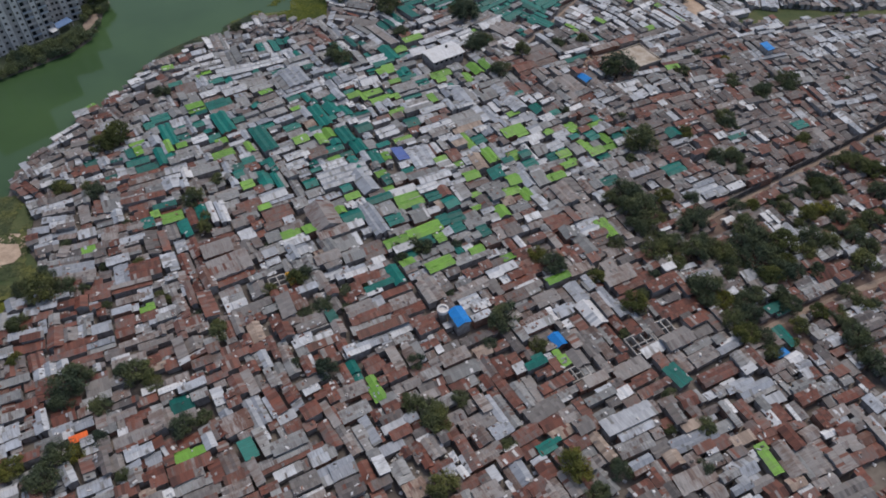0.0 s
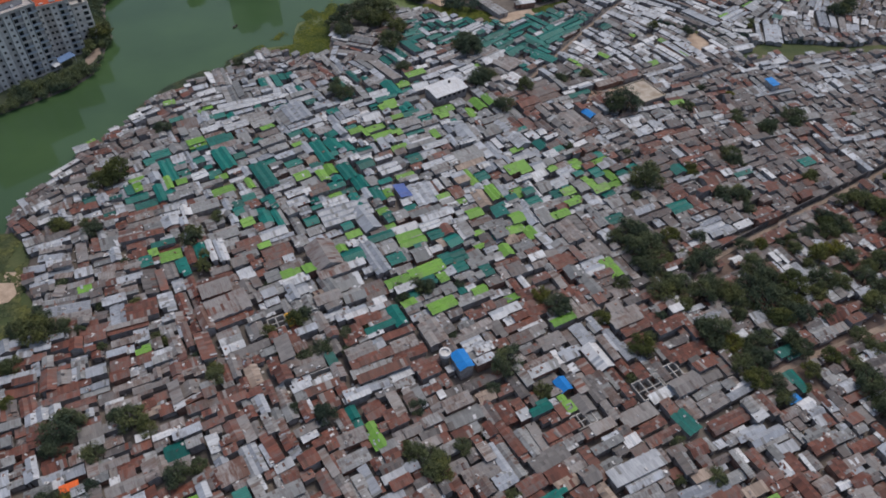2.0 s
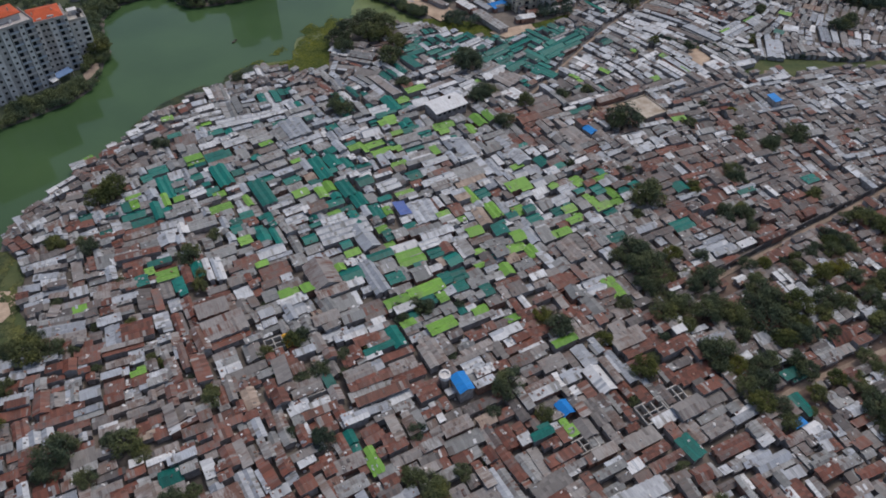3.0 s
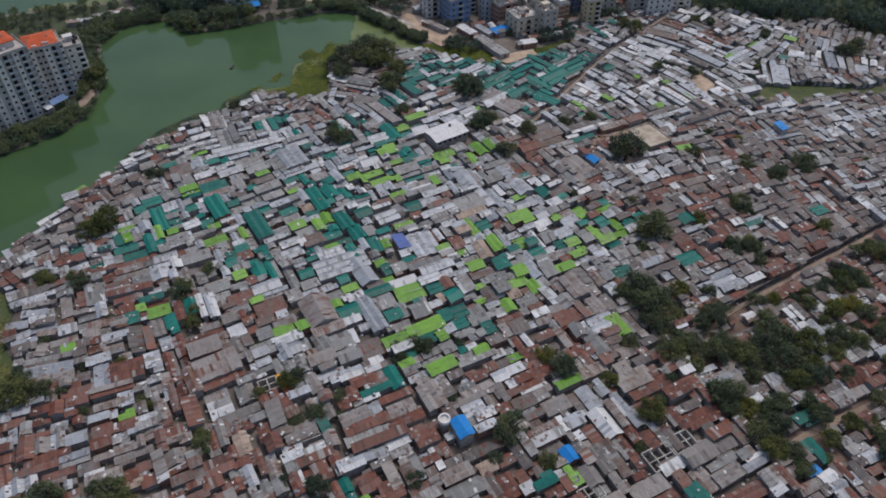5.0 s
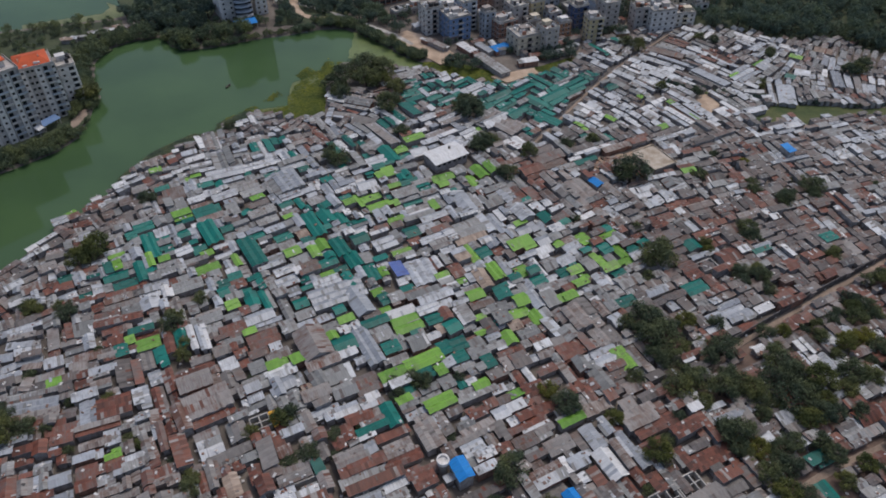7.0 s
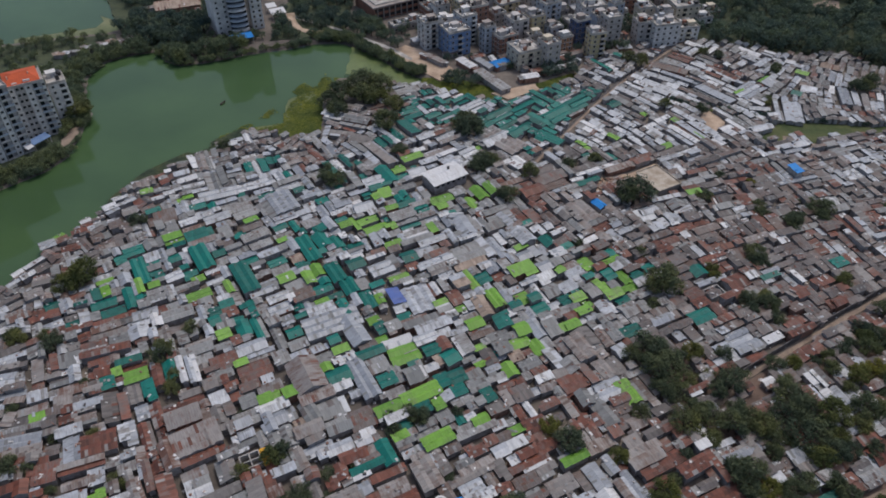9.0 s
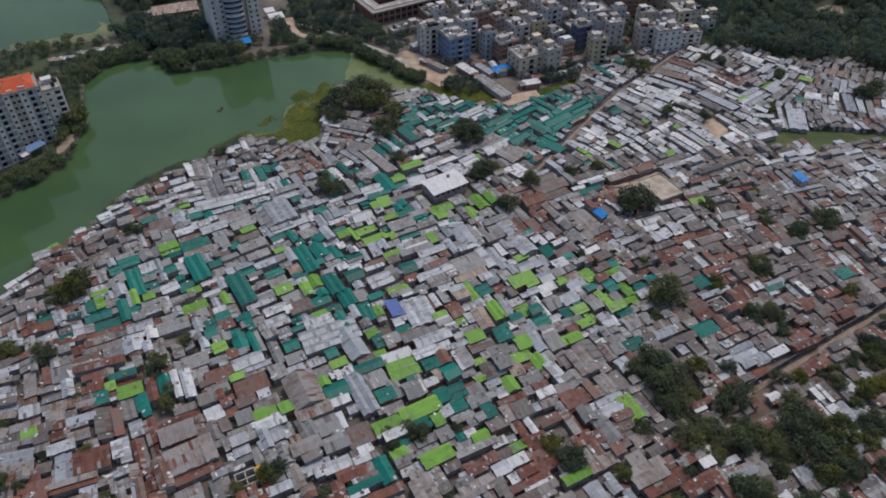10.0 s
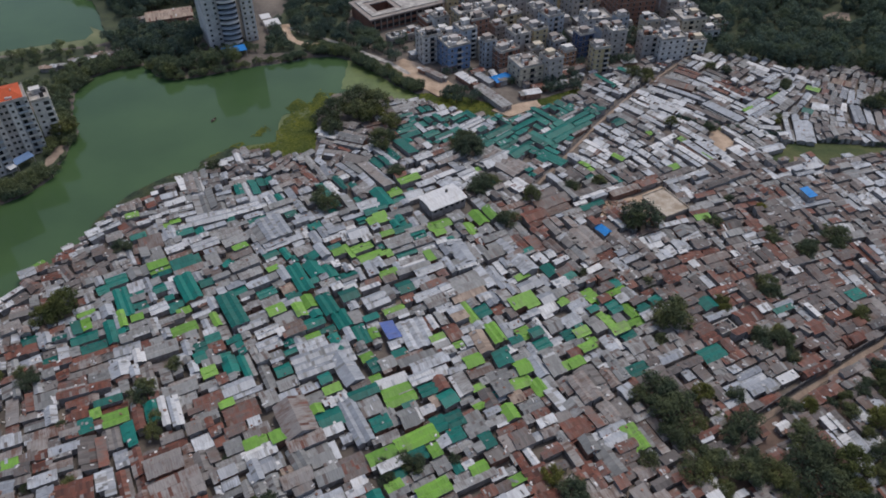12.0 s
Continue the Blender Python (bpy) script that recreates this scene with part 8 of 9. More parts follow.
def lake_tower(x, y, w, d, floors, ang, strips, tile, label, storey=3.0, raised=0.8):
    """An apartment tower of upright strips under an orange hipped roof set back from a terrace."""
    thing = new("apartment_tower")
    thing.matrix_basis = pose(x, y, 0, 0, 0, ang)
    tagged(thing, label, "building")
    h = floors * storey
    v, f = box(-w / 2, -d / 2, -0.5, w / 2, d / 2, h)
    child("wall", mesh("wall", v, f, PAINTS["stone"]), thing)
    v, f = joined(box(-w / 2 - 0.1, -d / 2 - 1.0, h + 0.004, w / 2 + 0.1, d / 2 + 0.1, h + 0.2), box(-w / 2, -d / 2 - 0.95, h + 0.2, w / 2, -d / 2 - 0.75, h + 1.2),
                  box(w / 2 - 0.2, -d / 2 - 0.74, h + 0.2, w / 2, d / 2, h + 1.2), box(-w / 2, -d / 2 - 0.74, h + 0.2, -w / 2 + 0.2, d / 2, h + 1.2))
    terrace = child("terrace", mesh("terrace", v, f, PAINTS["grey"]), thing, "pale roof terrace with parapet")
    x0, x1, y0, y1 = tile
    v, f = box(x0 + 0.8, y0 + 0.8, h + 0.2, x1 - 0.8, y1 - 0.8, h + 0.2 + raised)
    child("penthouse", mesh("penthouse", v, f, PAINTS["stone"]), thing)
    rise = h + 0.45 + raised
    v = [(x0, y0, rise), (x1, y0, rise), (x1, y1, rise), (x0, y1, rise), (x0 + (x1 - x0) * 0.3, (y0 + y1) / 2, rise + 2.2), (x1 - (x1 - x0) * 0.3, (y0 + y1) / 2, rise + 2.2)]
    v += [(a, b, c - 0.3) for a, b, c in v[:4]]
    f = [(0, 1, 5, 4), (1, 2, 5), (2, 3, 4, 5), (3, 0, 4), (6, 7, 1, 0), (7, 8, 2, 1), (8, 9, 3, 2), (9, 6, 0, 3), (9, 8, 7, 6)]
    tiles = child("tile_roof", mesh("tile_roof", v, f, PAINTS["tile"]), thing, "hipped orange tile roof")
    v, f = joined(box(x0 + 2, (y0 + y1) / 2 - 3.2, rise + 0.5, x0 + 2.4, (y0 + y1) / 2 - 2.8, rise + 2.6), box(x1 - 4, (y0 + y1) / 2 - 2.6, rise + 0.5, x1 - 3.6, (y0 + y1) / 2 - 2.2, rise + 2.4))
    child("vent_pipe", mesh("vent_pipe", v, f, PAINTS["cream"]), tiles)
    solids = []
    r = random.Random(int(w * 10))
    for _ in range(9):
        a = r.uniform(-w / 2 + 1.2, w / 2 - 1.2)
        b = r.choice((r.uniform(-d / 2, y0 - 0.3), r.uniform(y1 + 0.4, d / 2 - 0.3))) if y1 < d / 2 - 1 else r.uniform(-d / 2 + 0.2, max(y0 - 0.3, -d / 2 + 0.4))
        solids.append(box(a - r.uniform(0.4, 1.4), b - 0.3, h + 0.2, a + r.uniform(0.4, 1.4), b + 0.3, h + r.uniform(0.8, 2.6)))
    v, f = joined(*solids)
    tagged(child("terrace_clutter", mesh("terrace_clutter", v, f, PAINTS["white"]), terrace, "white planters and sheds on the terrace"), kind="stuff")
    shared = {}
    for at, width, kind in strips:
        if kind in ("bay", "loggia"):
            if (width, kind) not in shared:
                shared[width, kind] = strip_mesh(width, h + (0.9 if kind == "bay" else 0), storey, floors, kind)
            strip = child(kind, shared[width, kind], thing, "pale projecting bay with one window a floor" if kind == "bay" else "stack of shaded balconies", pose(at, -d / 2 - 0.004, 0))
            for k in range(floors if kind == "bay" else 0):
                child("window", BAY_WINDOW, strip, "", pose(0, -0.5, k * storey + 0.952))
        else:
            for k in range(floors):
                child("window", WINDOWS["grey"], thing, "", pose(at, -d / 2 - 0.004, k * storey + 0.9))
    for k in range(floors):
        for b in (-d / 4, d / 4):
            child("window", WINDOWS["grey"], thing, "", pose(0, 0, 0, 0, 0, 90) @ pose(b, -w / 2 - 0.004, k * storey + 0.9))
    return thing


x, y = corner_to_centre(-204.5, 317.5, 44, 16, 49)
lake_tower(x, y, 44, 16, 11, 49, [(-20, 3.2, "bay"), (-16.4, 2.0, "window"), (-13.4, 3.2, "bay"), (-9, 4.4, "loggia"), (-4.6, 3.2, "bay"), (-1.4, 2.0, "window"), (1.6, 3.2, "bay"), (5.4, 2.0, "window"), (8.2, 3.2, "bay"),
                                         (12.4, 4.4, "loggia"), (16.0, 2.4, "bay"), (19.6, 4.2, "loggia")], (-21, 19.5, -4.0, 8.4), "tall grey apartment tower with orange tile roof by the lake", raised=3.0)
lake_tower(-208.2, 335, 15.5, 14, 9, 35, [(-6.4, 2.6, "bay"), (-3.9, 2.0, "window"), (-1.9, 2.0, "window"), (0.7, 3.0, "bay"), (4.4, 4.0, "loggia"), (7.0, 1.6, "bay")], (-8.3, 6.6, -7.6, 7.6), "apartment tower with orange tile roof beside the lake")
# out of view; added so that its reflection darkens the lake
apartment(-245.5, 314, 30, 18, 20, 49, "grey", "tall grey apartment tower mirrored in the lake", bays=5.0, trim="grey", sides=("front",), balconies=False)
apartment(-200.8, 346.2, 8, 11, 7, 35, "white", "narrow grey apartment wing with white rooftop", bays=3.2, trim="white", sides=("front", "right"))
apartment(-152, 449, 13, 18, 14, 32, "white", "tall pale apartment tower on the far lake bank", bays=4.2, trim="white", sides=("front",), balconies=False)
apartment(-135.5, 456, 7, 14, 14, 32, "white", "tall slim pale tower on the far lake bank", bays=3.4, trim="cream", sides=("front", "right"), balconies=False)


def balcony_tower():
    """The blue-banded block between the two pale slabs, with rounded balconies at each floor."""
    thing = new("balcony_tower")
    thing.matrix_basis = pose(-141.5, 444.5, 0, 0, 0, 25)
    tagged(thing, "apartment block with rounded blue-white balconies by lake", "building")
    v, f = box(-5, -3, -0.5, 5, 5, 36)
    child("wall", mesh("wall", v, f, GLASS), thing)
    for k in range(12):
        z = k * 3.0 + 2.6
        ring = [(5.2 * math.cos(math.pi * (1 + i / 12)), -3.0 + 3.2 * math.sin(math.pi * (1 + i / 12))) for i in range(13)]
        v = [(x, y, z) for x, y in ring] + [(x, y, z + 1.0) for x, y in ring]
        f = [tuple(range(12, -1, -1)), tuple(range(13, 26))] + [(i, i + 1, i + 14, i + 13) for i in range(12)]
        child("balcony", mesh("balcony", v, f, PAINTS["paleblue" if k % 4 else "white"]), thing)
        v, f = box(-4.2, -3.05, z - 1.9, 4.2, -2.9, z - 0.1)
        child("window", mesh("window", v, f, GLASS), thing)
    v, f = box(-5.4, -3.4, 36.004, 5.4, 5.4, 36.6)
    child("roof", mesh("roof", v, f, CONCRETE), thing)


balcony_tower()


def canopy(x, y, w, d, h, ang, mat, label):
    """A sloping sheet roof on four posts."""
    thing = new("canopy")
    thing.matrix_basis = pose(x, y, 0, 0, 0, ang)
    tagged(thing, label, "canopy")
    for a in (-1, 1):
        for b in (-1, 1):
            v, f = box(a * (w / 2 - 0.4) - 0.12, b * (d / 2 - 0.4) - 0.12, -0.3, a * (w / 2 - 0.4) + 0.12, b * (d / 2 - 0.4) + 0.12, h + (0.3 if b > 0 else -0.3))
            child("post", mesh("post", v, f, PAINTS["grey"]), thing)
    v = [(-w / 2, -d / 2, h - 0.4), (w / 2, -d / 2, h - 0.4), (w / 2, d / 2, h + 0.5), (-w / 2, d / 2, h + 0.5)]
    v += [(a, b, c + 0.12) for a, b, c in v]
    f = [(3, 2, 1, 0), (4, 5, 6, 7), (0, 1, 5, 4), (1, 2, 6, 5), (2, 3, 7, 6), (3, 0, 4, 7)]
    child("sheet", mesh("sheet", v, f, mat, [(0, 0)] * 24), thing)


canopy(-136.8, 430.5, 13, 6, 4, 30, ROOFS["blue"], "bright blue canopy at the foot of a tower")
canopy(-124, 466, 9, 7, 4, 30, ROOFS["white"], "white tent canopy beside lakeside tower")
canopy(-130, 474, 6, 5, 4, 30, ROOFS["white"], "white tent canopy beside lakeside tower")
canopy(-202.0, 320.5, 9, 4, 4, 62, PAINTS["blue"], "blue and white canopy below the apartment towers")
canopy(-204.4, 314.6, 3.4, 3.4, 3.6, 62, ROOFS["white"], "white canopy below the apartment towers")


def round_tank(x, y, h):
    thing = new("rooftop_tank")
    thing.matrix_basis = pose(x, y, h)
    tagged(thing, "round white concrete water tank with open top", "water tank")
    n = 16
    ring = [(math.cos(2 * math.pi * i / n), math.sin(2 * math.pi * i / n)) for i in range(n)]
    v = [(1.9 * a, 1.9 * b, 0) for a, b in ring] + [(1.9 * a, 1.9 * b, 1.2) for a, b in ring] + [(1.3 * a, 1.3 * b, 1.2) for a, b in ring] + [(1.3 * a, 1.3 * b, 0.5) for a, b in ring]
    f = []
    for k in range(3):
        f += [(k * n + i, k * n + (i + 1) % n, (k + 1) * n + (i + 1) % n, (k + 1) * n + i) for i in range(n)]
    f.append(tuple(range(3 * n, 4 * n)))
    child("shell", mesh("shell", v, f, PAINTS["white"]), thing)
    v, f = cylinder(1.5, h + 0.3, 12)
    child("pedestal", mesh("pedestal", v, f, PAINTS["dull"]), thing, "", Matrix.Translation((0, 0, -h - 0.3)))


round_tank(-5.8, 147.6, 5.2)
for i in range(15):
    k = i / 14
    add_house(rng, -236 + 34 * k + rng.uniform(-1, 1), 405 + 24 * k + rng.uniform(-3.5, 3.5), rng.uniform(3, 5.2), rng.uniform(2.2, 3.4), 35 + rng.uniform(-40, 40), rng.choice(("brown", "old", "timber", "white", "grey")), 2.6, True, 14, False)

MID_RISES_A = [
    ("white", -29, 434, 11, 15, 31), ("blue", -15, 428, 13, 13.5, 31), ("paleblue", -9.5, 440, 9.5, 16.5, 31), ("brick", -4, 449, 11, 18.5, 31), ("paleblue", 3.5, 428, 7, 15, 31),
    ("brick", 12, 428, 12, 11, 31), ("cream", 23.5, 414, 14, 10, 31), ("grey", 36.5, 414, 9, 13.5, 31), ("grey", 19.5, 440, 10, 14.5, 31), ("sand", 30, 446, 9, 14.5, 31),
    ("paleblue", 38.5, 462, 11, 15.5, 31), ("paleblue", 41, 443, 8, 9, 31), ("orange", 46.5, 433, 7, 8, 31), ("navy", 55.5, 443, 9, 13.5, 31),
]
MID_RISES_B = [
    ("sand", 62.5, 426, 8.5, 14, 20), ("grey", 72.5, 443, 9, 16, 20), ("grey", 91, 445, 9, 12.5, 14), ("white", 102, 445, 15, 12.5, 14), ("white", 116.5, 451, 12, 8, 14), ("cream", 118, 473, 15, 12, 14), ("brick", 136, 478, 9, 6, 24), ("white", 130, 469, 9, 6, 18),
    ("grey", 1, 474, 12, 13.5, 31), ("sand", 13, 474, 14, 10.5, 31), ("grey", 55, 494, 12, 13.5, 31), ("white", 65, 472, 15, 10.5, 20), ("grey", 18, 496, 16, 12.5, 31), ("brick", 86, 492, 24, 27, 20),
    ("sand", -11, 471, 12, 12, 31), ("grey", 33, 482, 12, 11, 31),
]
WALL_WORDS = {"white": "white", "blue": "blue", "paleblue": "pale blue", "brick": "red-brown", "cream": "cream", "grey": "grey", "sand": "ochre", "orange": "orange", "navy": "deep blue"}
for colour, x, y, w, h, ang in MID_RISES_A + MID_RISES_B:
    floors = max(2, round(h / 3.0))
    apartment(x, y, w, w * rng.uniform(0.8, 1.1), floors, ang + rng.uniform(-3, 3), colour, f"{WALL_WORDS[colour]} concrete apartment block in the town", storey=h / floors, bays=3.6,
              trim=rng.choice(("white", "grey", "cream", "dull")), balconies=rng.random() < 0.6)


# smaller blocks fill the gaps of the town
filled = [(x, y, w) for _, x, y, w, _, _ in MID_RISES_A + MID_RISES_B] + [(-52.3, 489, 40), (-40, 415, 14), (86.9, 457, 9), (79, 430, 7), (105, 473, 8), (5, 395, 16), (25, 395, 10)]
for _ in range(3000):
    x, y, w = rng.uniform(-30, 130), rng.uniform(402, 520), rng.uniform(7, 12)
    if len(filled) < 74 and y > 431 and inside(TOWN, x, y) and all(math.hypot(x - a, y - b) > 0.62 * (w + c) + 0.5 for a, b, c in filled):
        filled.append((x, y, w))
        colour = rng.choice(("white", "grey", "cream", "paleblue", "sand", "paleblue", "dull", "dull"))
        floors = rng.choice((1, 2, 2, 3, 3, 4, 5))
        apartment(x, y, w, w * rng.uniform(0.7, 1.0), floors, 25 + rng.uniform(-8, 8), colour, f"small {WALL_WORDS.get(colour, 'dull')} concrete house in the town", bays=4.0, sides=("front",), trim=rng.choice(("white", "grey", "cream")), balconies=False)
apartment(-44, 456.5, 22, 7, 1, 32, "dull", "long low flat-roofed building behind the lake", storey=3.6, sides=("front",), trim="grey", balconies=False)
apartment(-29, 475, 15, 12, 2, 31, "brick", "dark low brick building in the town", sides=("front",), trim="grey", balconies=False)
for _ in range(900):
    x, y, L = rng.uniform(-30, 125), rng.uniform(402, 500), rng.uniform(4, 8)
    if len(filled) < 112 and inside(TOWN, x, y) and not inside(CREEK, x, y) and line_distance(FARLANE, x, y) > 6 and all(math.hypot(x - a, y - b) > 0.5 * (L + c) + 0.6 for a, b, c in filled):
        filled.append((x, y, L))
        add_house(rng, x, y, L, L * rng.uniform(0.5, 0.7), 28 + rng.uniform(-8, 8) + rng.choice((0, 90)), rng.choice(("silver", "silver", "grey", "brown", "rust", "white")), rng.uniform(2.2, 3.4), True, 10, False)
wood("town_trees", [(86.9, 458, 6.5), (82, 455, 5), (91, 455, 5), (79, 430.5, 4.8), (105, 473, 5.5), (110, 478, 5), (-47, 429, 4.2), (-51, 433, 3.5), (-58, 445, 4), (-66, 452, 4.5), (-71, 458, 4.5), (-62, 457, 3.6), (-18, 414, 3), (16, 407.5, 2.6)] + stand_of([(-82, 452), (-58, 437), (-52, 442), (-66, 462), (-78, 466)], 26, 2.4, 4.6, 0.7) + stand_of(TOWN, 85, 1.8, 4.2, 0.9, lambda x, y: all(math.hypot(x - a, y - b) > 0.55 * c + 1 for a, b, c in filled)), "dark green trees between town blocks")


def courtyard_block():
    thing = new("courtyard_building")
    thing.matrix_basis = pose(-52.3, 489, 0, 0, 0, 34)
    tagged(thing, "wide flat-roofed brown institutional building with courtyard", "building")
    w, d, h = 48, 27, 7.5
    y0, y1, x0, x1 = -d / 2 + 6.5, d / 2 - 6.5, -w / 2 + 6.5, -w / 2 + 21
    def ring(e, za, zb):
        return [box(-w / 2 - e, -d / 2 - e, za, w / 2 + e, y0 + e, zb), box(-w / 2 - e, y1 - e, za, w / 2 + e, d / 2 + e, zb), box(-w / 2 - e, y0 + e, za, x0 + e, y1 - e, zb), box(x1 - e, y0 + e, za, w / 2 + e, y1 - e, zb)]
    v, f = joined(*ring(0, -0.5, h))
    child("wall", mesh("wall", v, f, PAINTS["brick"]), thing)
    v, f = joined(*ring(1.3, h + 0.004, h + 0.8))
    child("roof", mesh("roof", v, f, PAINTS["dull"]), thing, "wide flat grey-brown concrete roof")
    v, f = joined(*ring(-1.6, h + 0.804, h + 1.4))
    child("upper_roof", mesh("upper_roof", v, f, CONCRETE), thing, "raised pale roof slab")
    for k in range(2):
        v, f = box(-w / 2 + 0.5, -d / 2 - 0.05, k * 3.7 + 0.9, w / 2 - 0.5, -d / 2 + 0.2, k * 3.7 + 2.9)
        child("window", mesh("window", v, f, GLASS), thing)
    for i in range(12):
        v, f = box(-0.3, -0.7, 0, 0.3, 0, h)
        child("column", mesh("column", v, f, PAINTS["dull"]), thing, "", pose(-w / 2 + 2 + i * 4, -d / 2, 0))


courtyard_block()


def hall():
    """The white-roofed hall in the middle of the settlement."""
    thing = new("hall")
    thing.matrix_basis = pose(-13.5, 302, 0, 0, 0, 36)
    tagged(thing, "large hall with flat white metal roof, dark walls", "building")
    w, d, h = 16.2, 10.2, 4.8
    v, f = box(-w / 2, -d / 2, -0.4, w / 2, d / 2, h)
    child("wall", mesh("wall", v, f, TINWALL), thing)
    r = random.Random(5)
    v, f, uv, tones, slots = house_roof(r, w + 0.8, d + 0.8, h, True, 8, False, 0.0)
    tagged(child("roof", mesh("roof", v, f, [ROOFS["white"], ROOFS["white"], ROOFS["silver"]], uv, tones), thing, "broad white sheet roof"), kind="stuff")
    for i in range(6):
        v, f = box(-0.7, -0.06, 0, 0.7, 0.04, 1.1)
        child("window", mesh("window", v, f, GLASS), thing, "", pose(-w / 2 + 1.6 + i * 2.65, -d / 2 - 0.004, 2.8))
    v, f = cylinder(0.6, 1.0, 10)
    child("water_tank", mesh("water_tank", v, f, TANK), thing, "black plastic water tank", Matrix.Translation((3.0, 1.5, h + 0.7)))


def roofless_block():
    """The pale concrete building in its sandy yard."""
    thing = new("concrete_building")
    thing.matrix_basis = pose(78.6, 305.4, 0, 0, 0, -58)
    tagged(thing, "square concrete building with pale stained flat roof", "building")
    w, d, h = 15, 11, 3.4
    v, f = box(-w / 2, -d / 2, -0.4, w / 2, d / 2, h)
    child("wall", mesh("wall", v, f, PAINTS["dull"]), thing)
    v, f = joined(box(-w / 2 - 0.4, -d / 2 - 0.4, h + 0.004, w / 2 + 0.4, d / 2 + 0.4, h + 0.25), box(-w / 2 - 0.4, d / 2 + 0.1, h + 0.25, w / 2 + 0.4, d / 2 + 0.4, h + 0.8),
                  box(-w / 2 - 0.4, -d / 2 - 0.4, h + 0.25, -w / 2 - 0.1, d / 2 + 0.1, h + 0.8), box(w / 2 + 0.1, -d / 2 - 0.4, h + 0.25, w / 2 + 0.4, d / 2 + 0.1, h + 0.8))
    child("roof", mesh("roof", v, f, mottled("pale_stained_slab", (0.34, 0.27, 0.2), (0.56, 0.49, 0.41), 0.25, 0.9)), thing, "pale stained concrete slab with low rim")
    for i in range(5):
        v, f = box(-0.5, -0.06, 0, 0.5, 0.04, 1.2)
        child("window", mesh("window", v, f, GLASS), thing, "", pose(-w / 2 + 1.6 + i * 2.5, -d / 2 - 0.004, 1.4))


hall()
roofless_block()


def rubble(poly, count, label):
    """Broken bricks, boards and sheets lying about a yard."""
    solids, slots = [], []
    xs, ys = [p[0] for p in poly], [p[1] for p in poly]
    while len(solids) < count:
        x, y = rng.uniform(min(xs), max(xs)), rng.uniform(min(ys), max(ys))
        if not inside(poly, x, y):
            continue
        a, b, t, up = rng.uniform(0.3, 1.6), rng.uniform(0.15, 0.6), rng.uniform(0, 6.28), rng.uniform(0.2, 0.9)
        c, d = math.cos(t), math.sin(t)
        v, f = box(-a, -b, 0.1, a, b, up)
        solids.append(([(x + c * p - d * q, y + d * p + c * q, r) for p, q, r in v], f))
        slots += [rng.randrange(4)] * len(f)
    v, f = joined(*solids)
    me = mesh("rubble", v, f, [BRICKWALL, PAINTS["dull"], BARK, LANE])
    me.polygons.foreach_set("material_index", slots)
    return tagged(new("rubble", me), label, "rubble", kind="stuff")


rubble([(49, 302), (54, 307), (62, 310.5), (67, 308), (64, 302), (57, 300.5)], 110, "broken bricks, boards and sheets lying in the sandy yard")
for x, y, r in ((-194.5, 342.5, 5.2), (-197, 336.5, 3.2), (-192.5, 348.5, 4.6)):
    tree(x, y, r, "dark green tree below the lakeside towers", "trees below the towers", low=1.25)

for x, y, L, W, ang, kind in ((-6.4, 407, 16, 5, -50, "white"), (1.5, 409.5, 15, 4, -50, "silver"), (6.5, 390.5, 25, 6, -53, "grey"), (-190, 477, 27, 14, 24, "timber"), (-172, 470, 8, 6, 20, "rust"), (-206, 470, 7, 4, 30, "old"), (-168, 464.5, 6, 5, 30, "rust"), (25.5, 395, 11, 5, 20, "white"), (11, 409, 10, 7, 35, "blue"), (-24.5, 412.5, 14, 3.4, -41, "old")):
    add_house(rng, x, y, L, W, ang, kind, 2.8, True, 9, False)


for x, y, L, W, ang, kind in ((14, 418, 9, 5, 31, "brown"), (-2, 417, 8, 5, 31, "rust"), (-17, 420, 8, 4, 31, "brown"), (31, 402, 9, 4, 20, "rust"), (40, 405, 8, 4, 22, "silver"), (48, 409, 8, 4, 30, "brown"),
                              (46, 418, 9, 6, 30, "rust"), (52, 424, 8, 5, 28, "brown"), (-36, 436, 8, 5, 31, "silver"), (-20, 409, 5, 3, -41, "white"), (-31, 417, 5, 3, -41, "white"), (71, 424, 7, 5, 20, "silver"), (80, 432, 8, 5, 15, "silver")):
    add_house(rng, x, y, L, W, ang, kind, 2.6, True, 10, False)


# ---- small things ----
def weed(name, poly, count, label, mat, size=(0.3, 0.9), z=-0.72, patch=0.05, limit=0.0):
    """Floating or low plants in drifts."""
    xs, ys = [p[0] for p in poly], [p[1] for p in poly]
    verts, faces = [], []
    tries = 0
    while len(faces) < count and tries < count * 14:
        tries += 1
        x, y = rng.uniform(min(xs), max(xs)), rng.uniform(min(ys), max(ys))
        if noise.noise((x * patch, y * patch, 7)) < limit + rng.uniform(-0.22, 0.22) or not inside(poly, x, y):
            continue
        s, t = rng.uniform(*size), rng.uniform(0, 6.28)
        c, d = s * math.cos(t), s * math.sin(t)
        lift = [z + rng.uniform(0.02, 0.22) for _ in range(4)]
        b = len(verts)
        verts += [(x + c, y + d, lift[0]), (x - d, y + c, lift[1]), (x - c, y - d, lift[2]), (x + d, y - c, lift[3])]
        faces.append((b, b + 1, b + 2, b + 3))
    return tagged(new(name, mesh(name, verts, faces, mat)), label, "plants", kind="stuff")


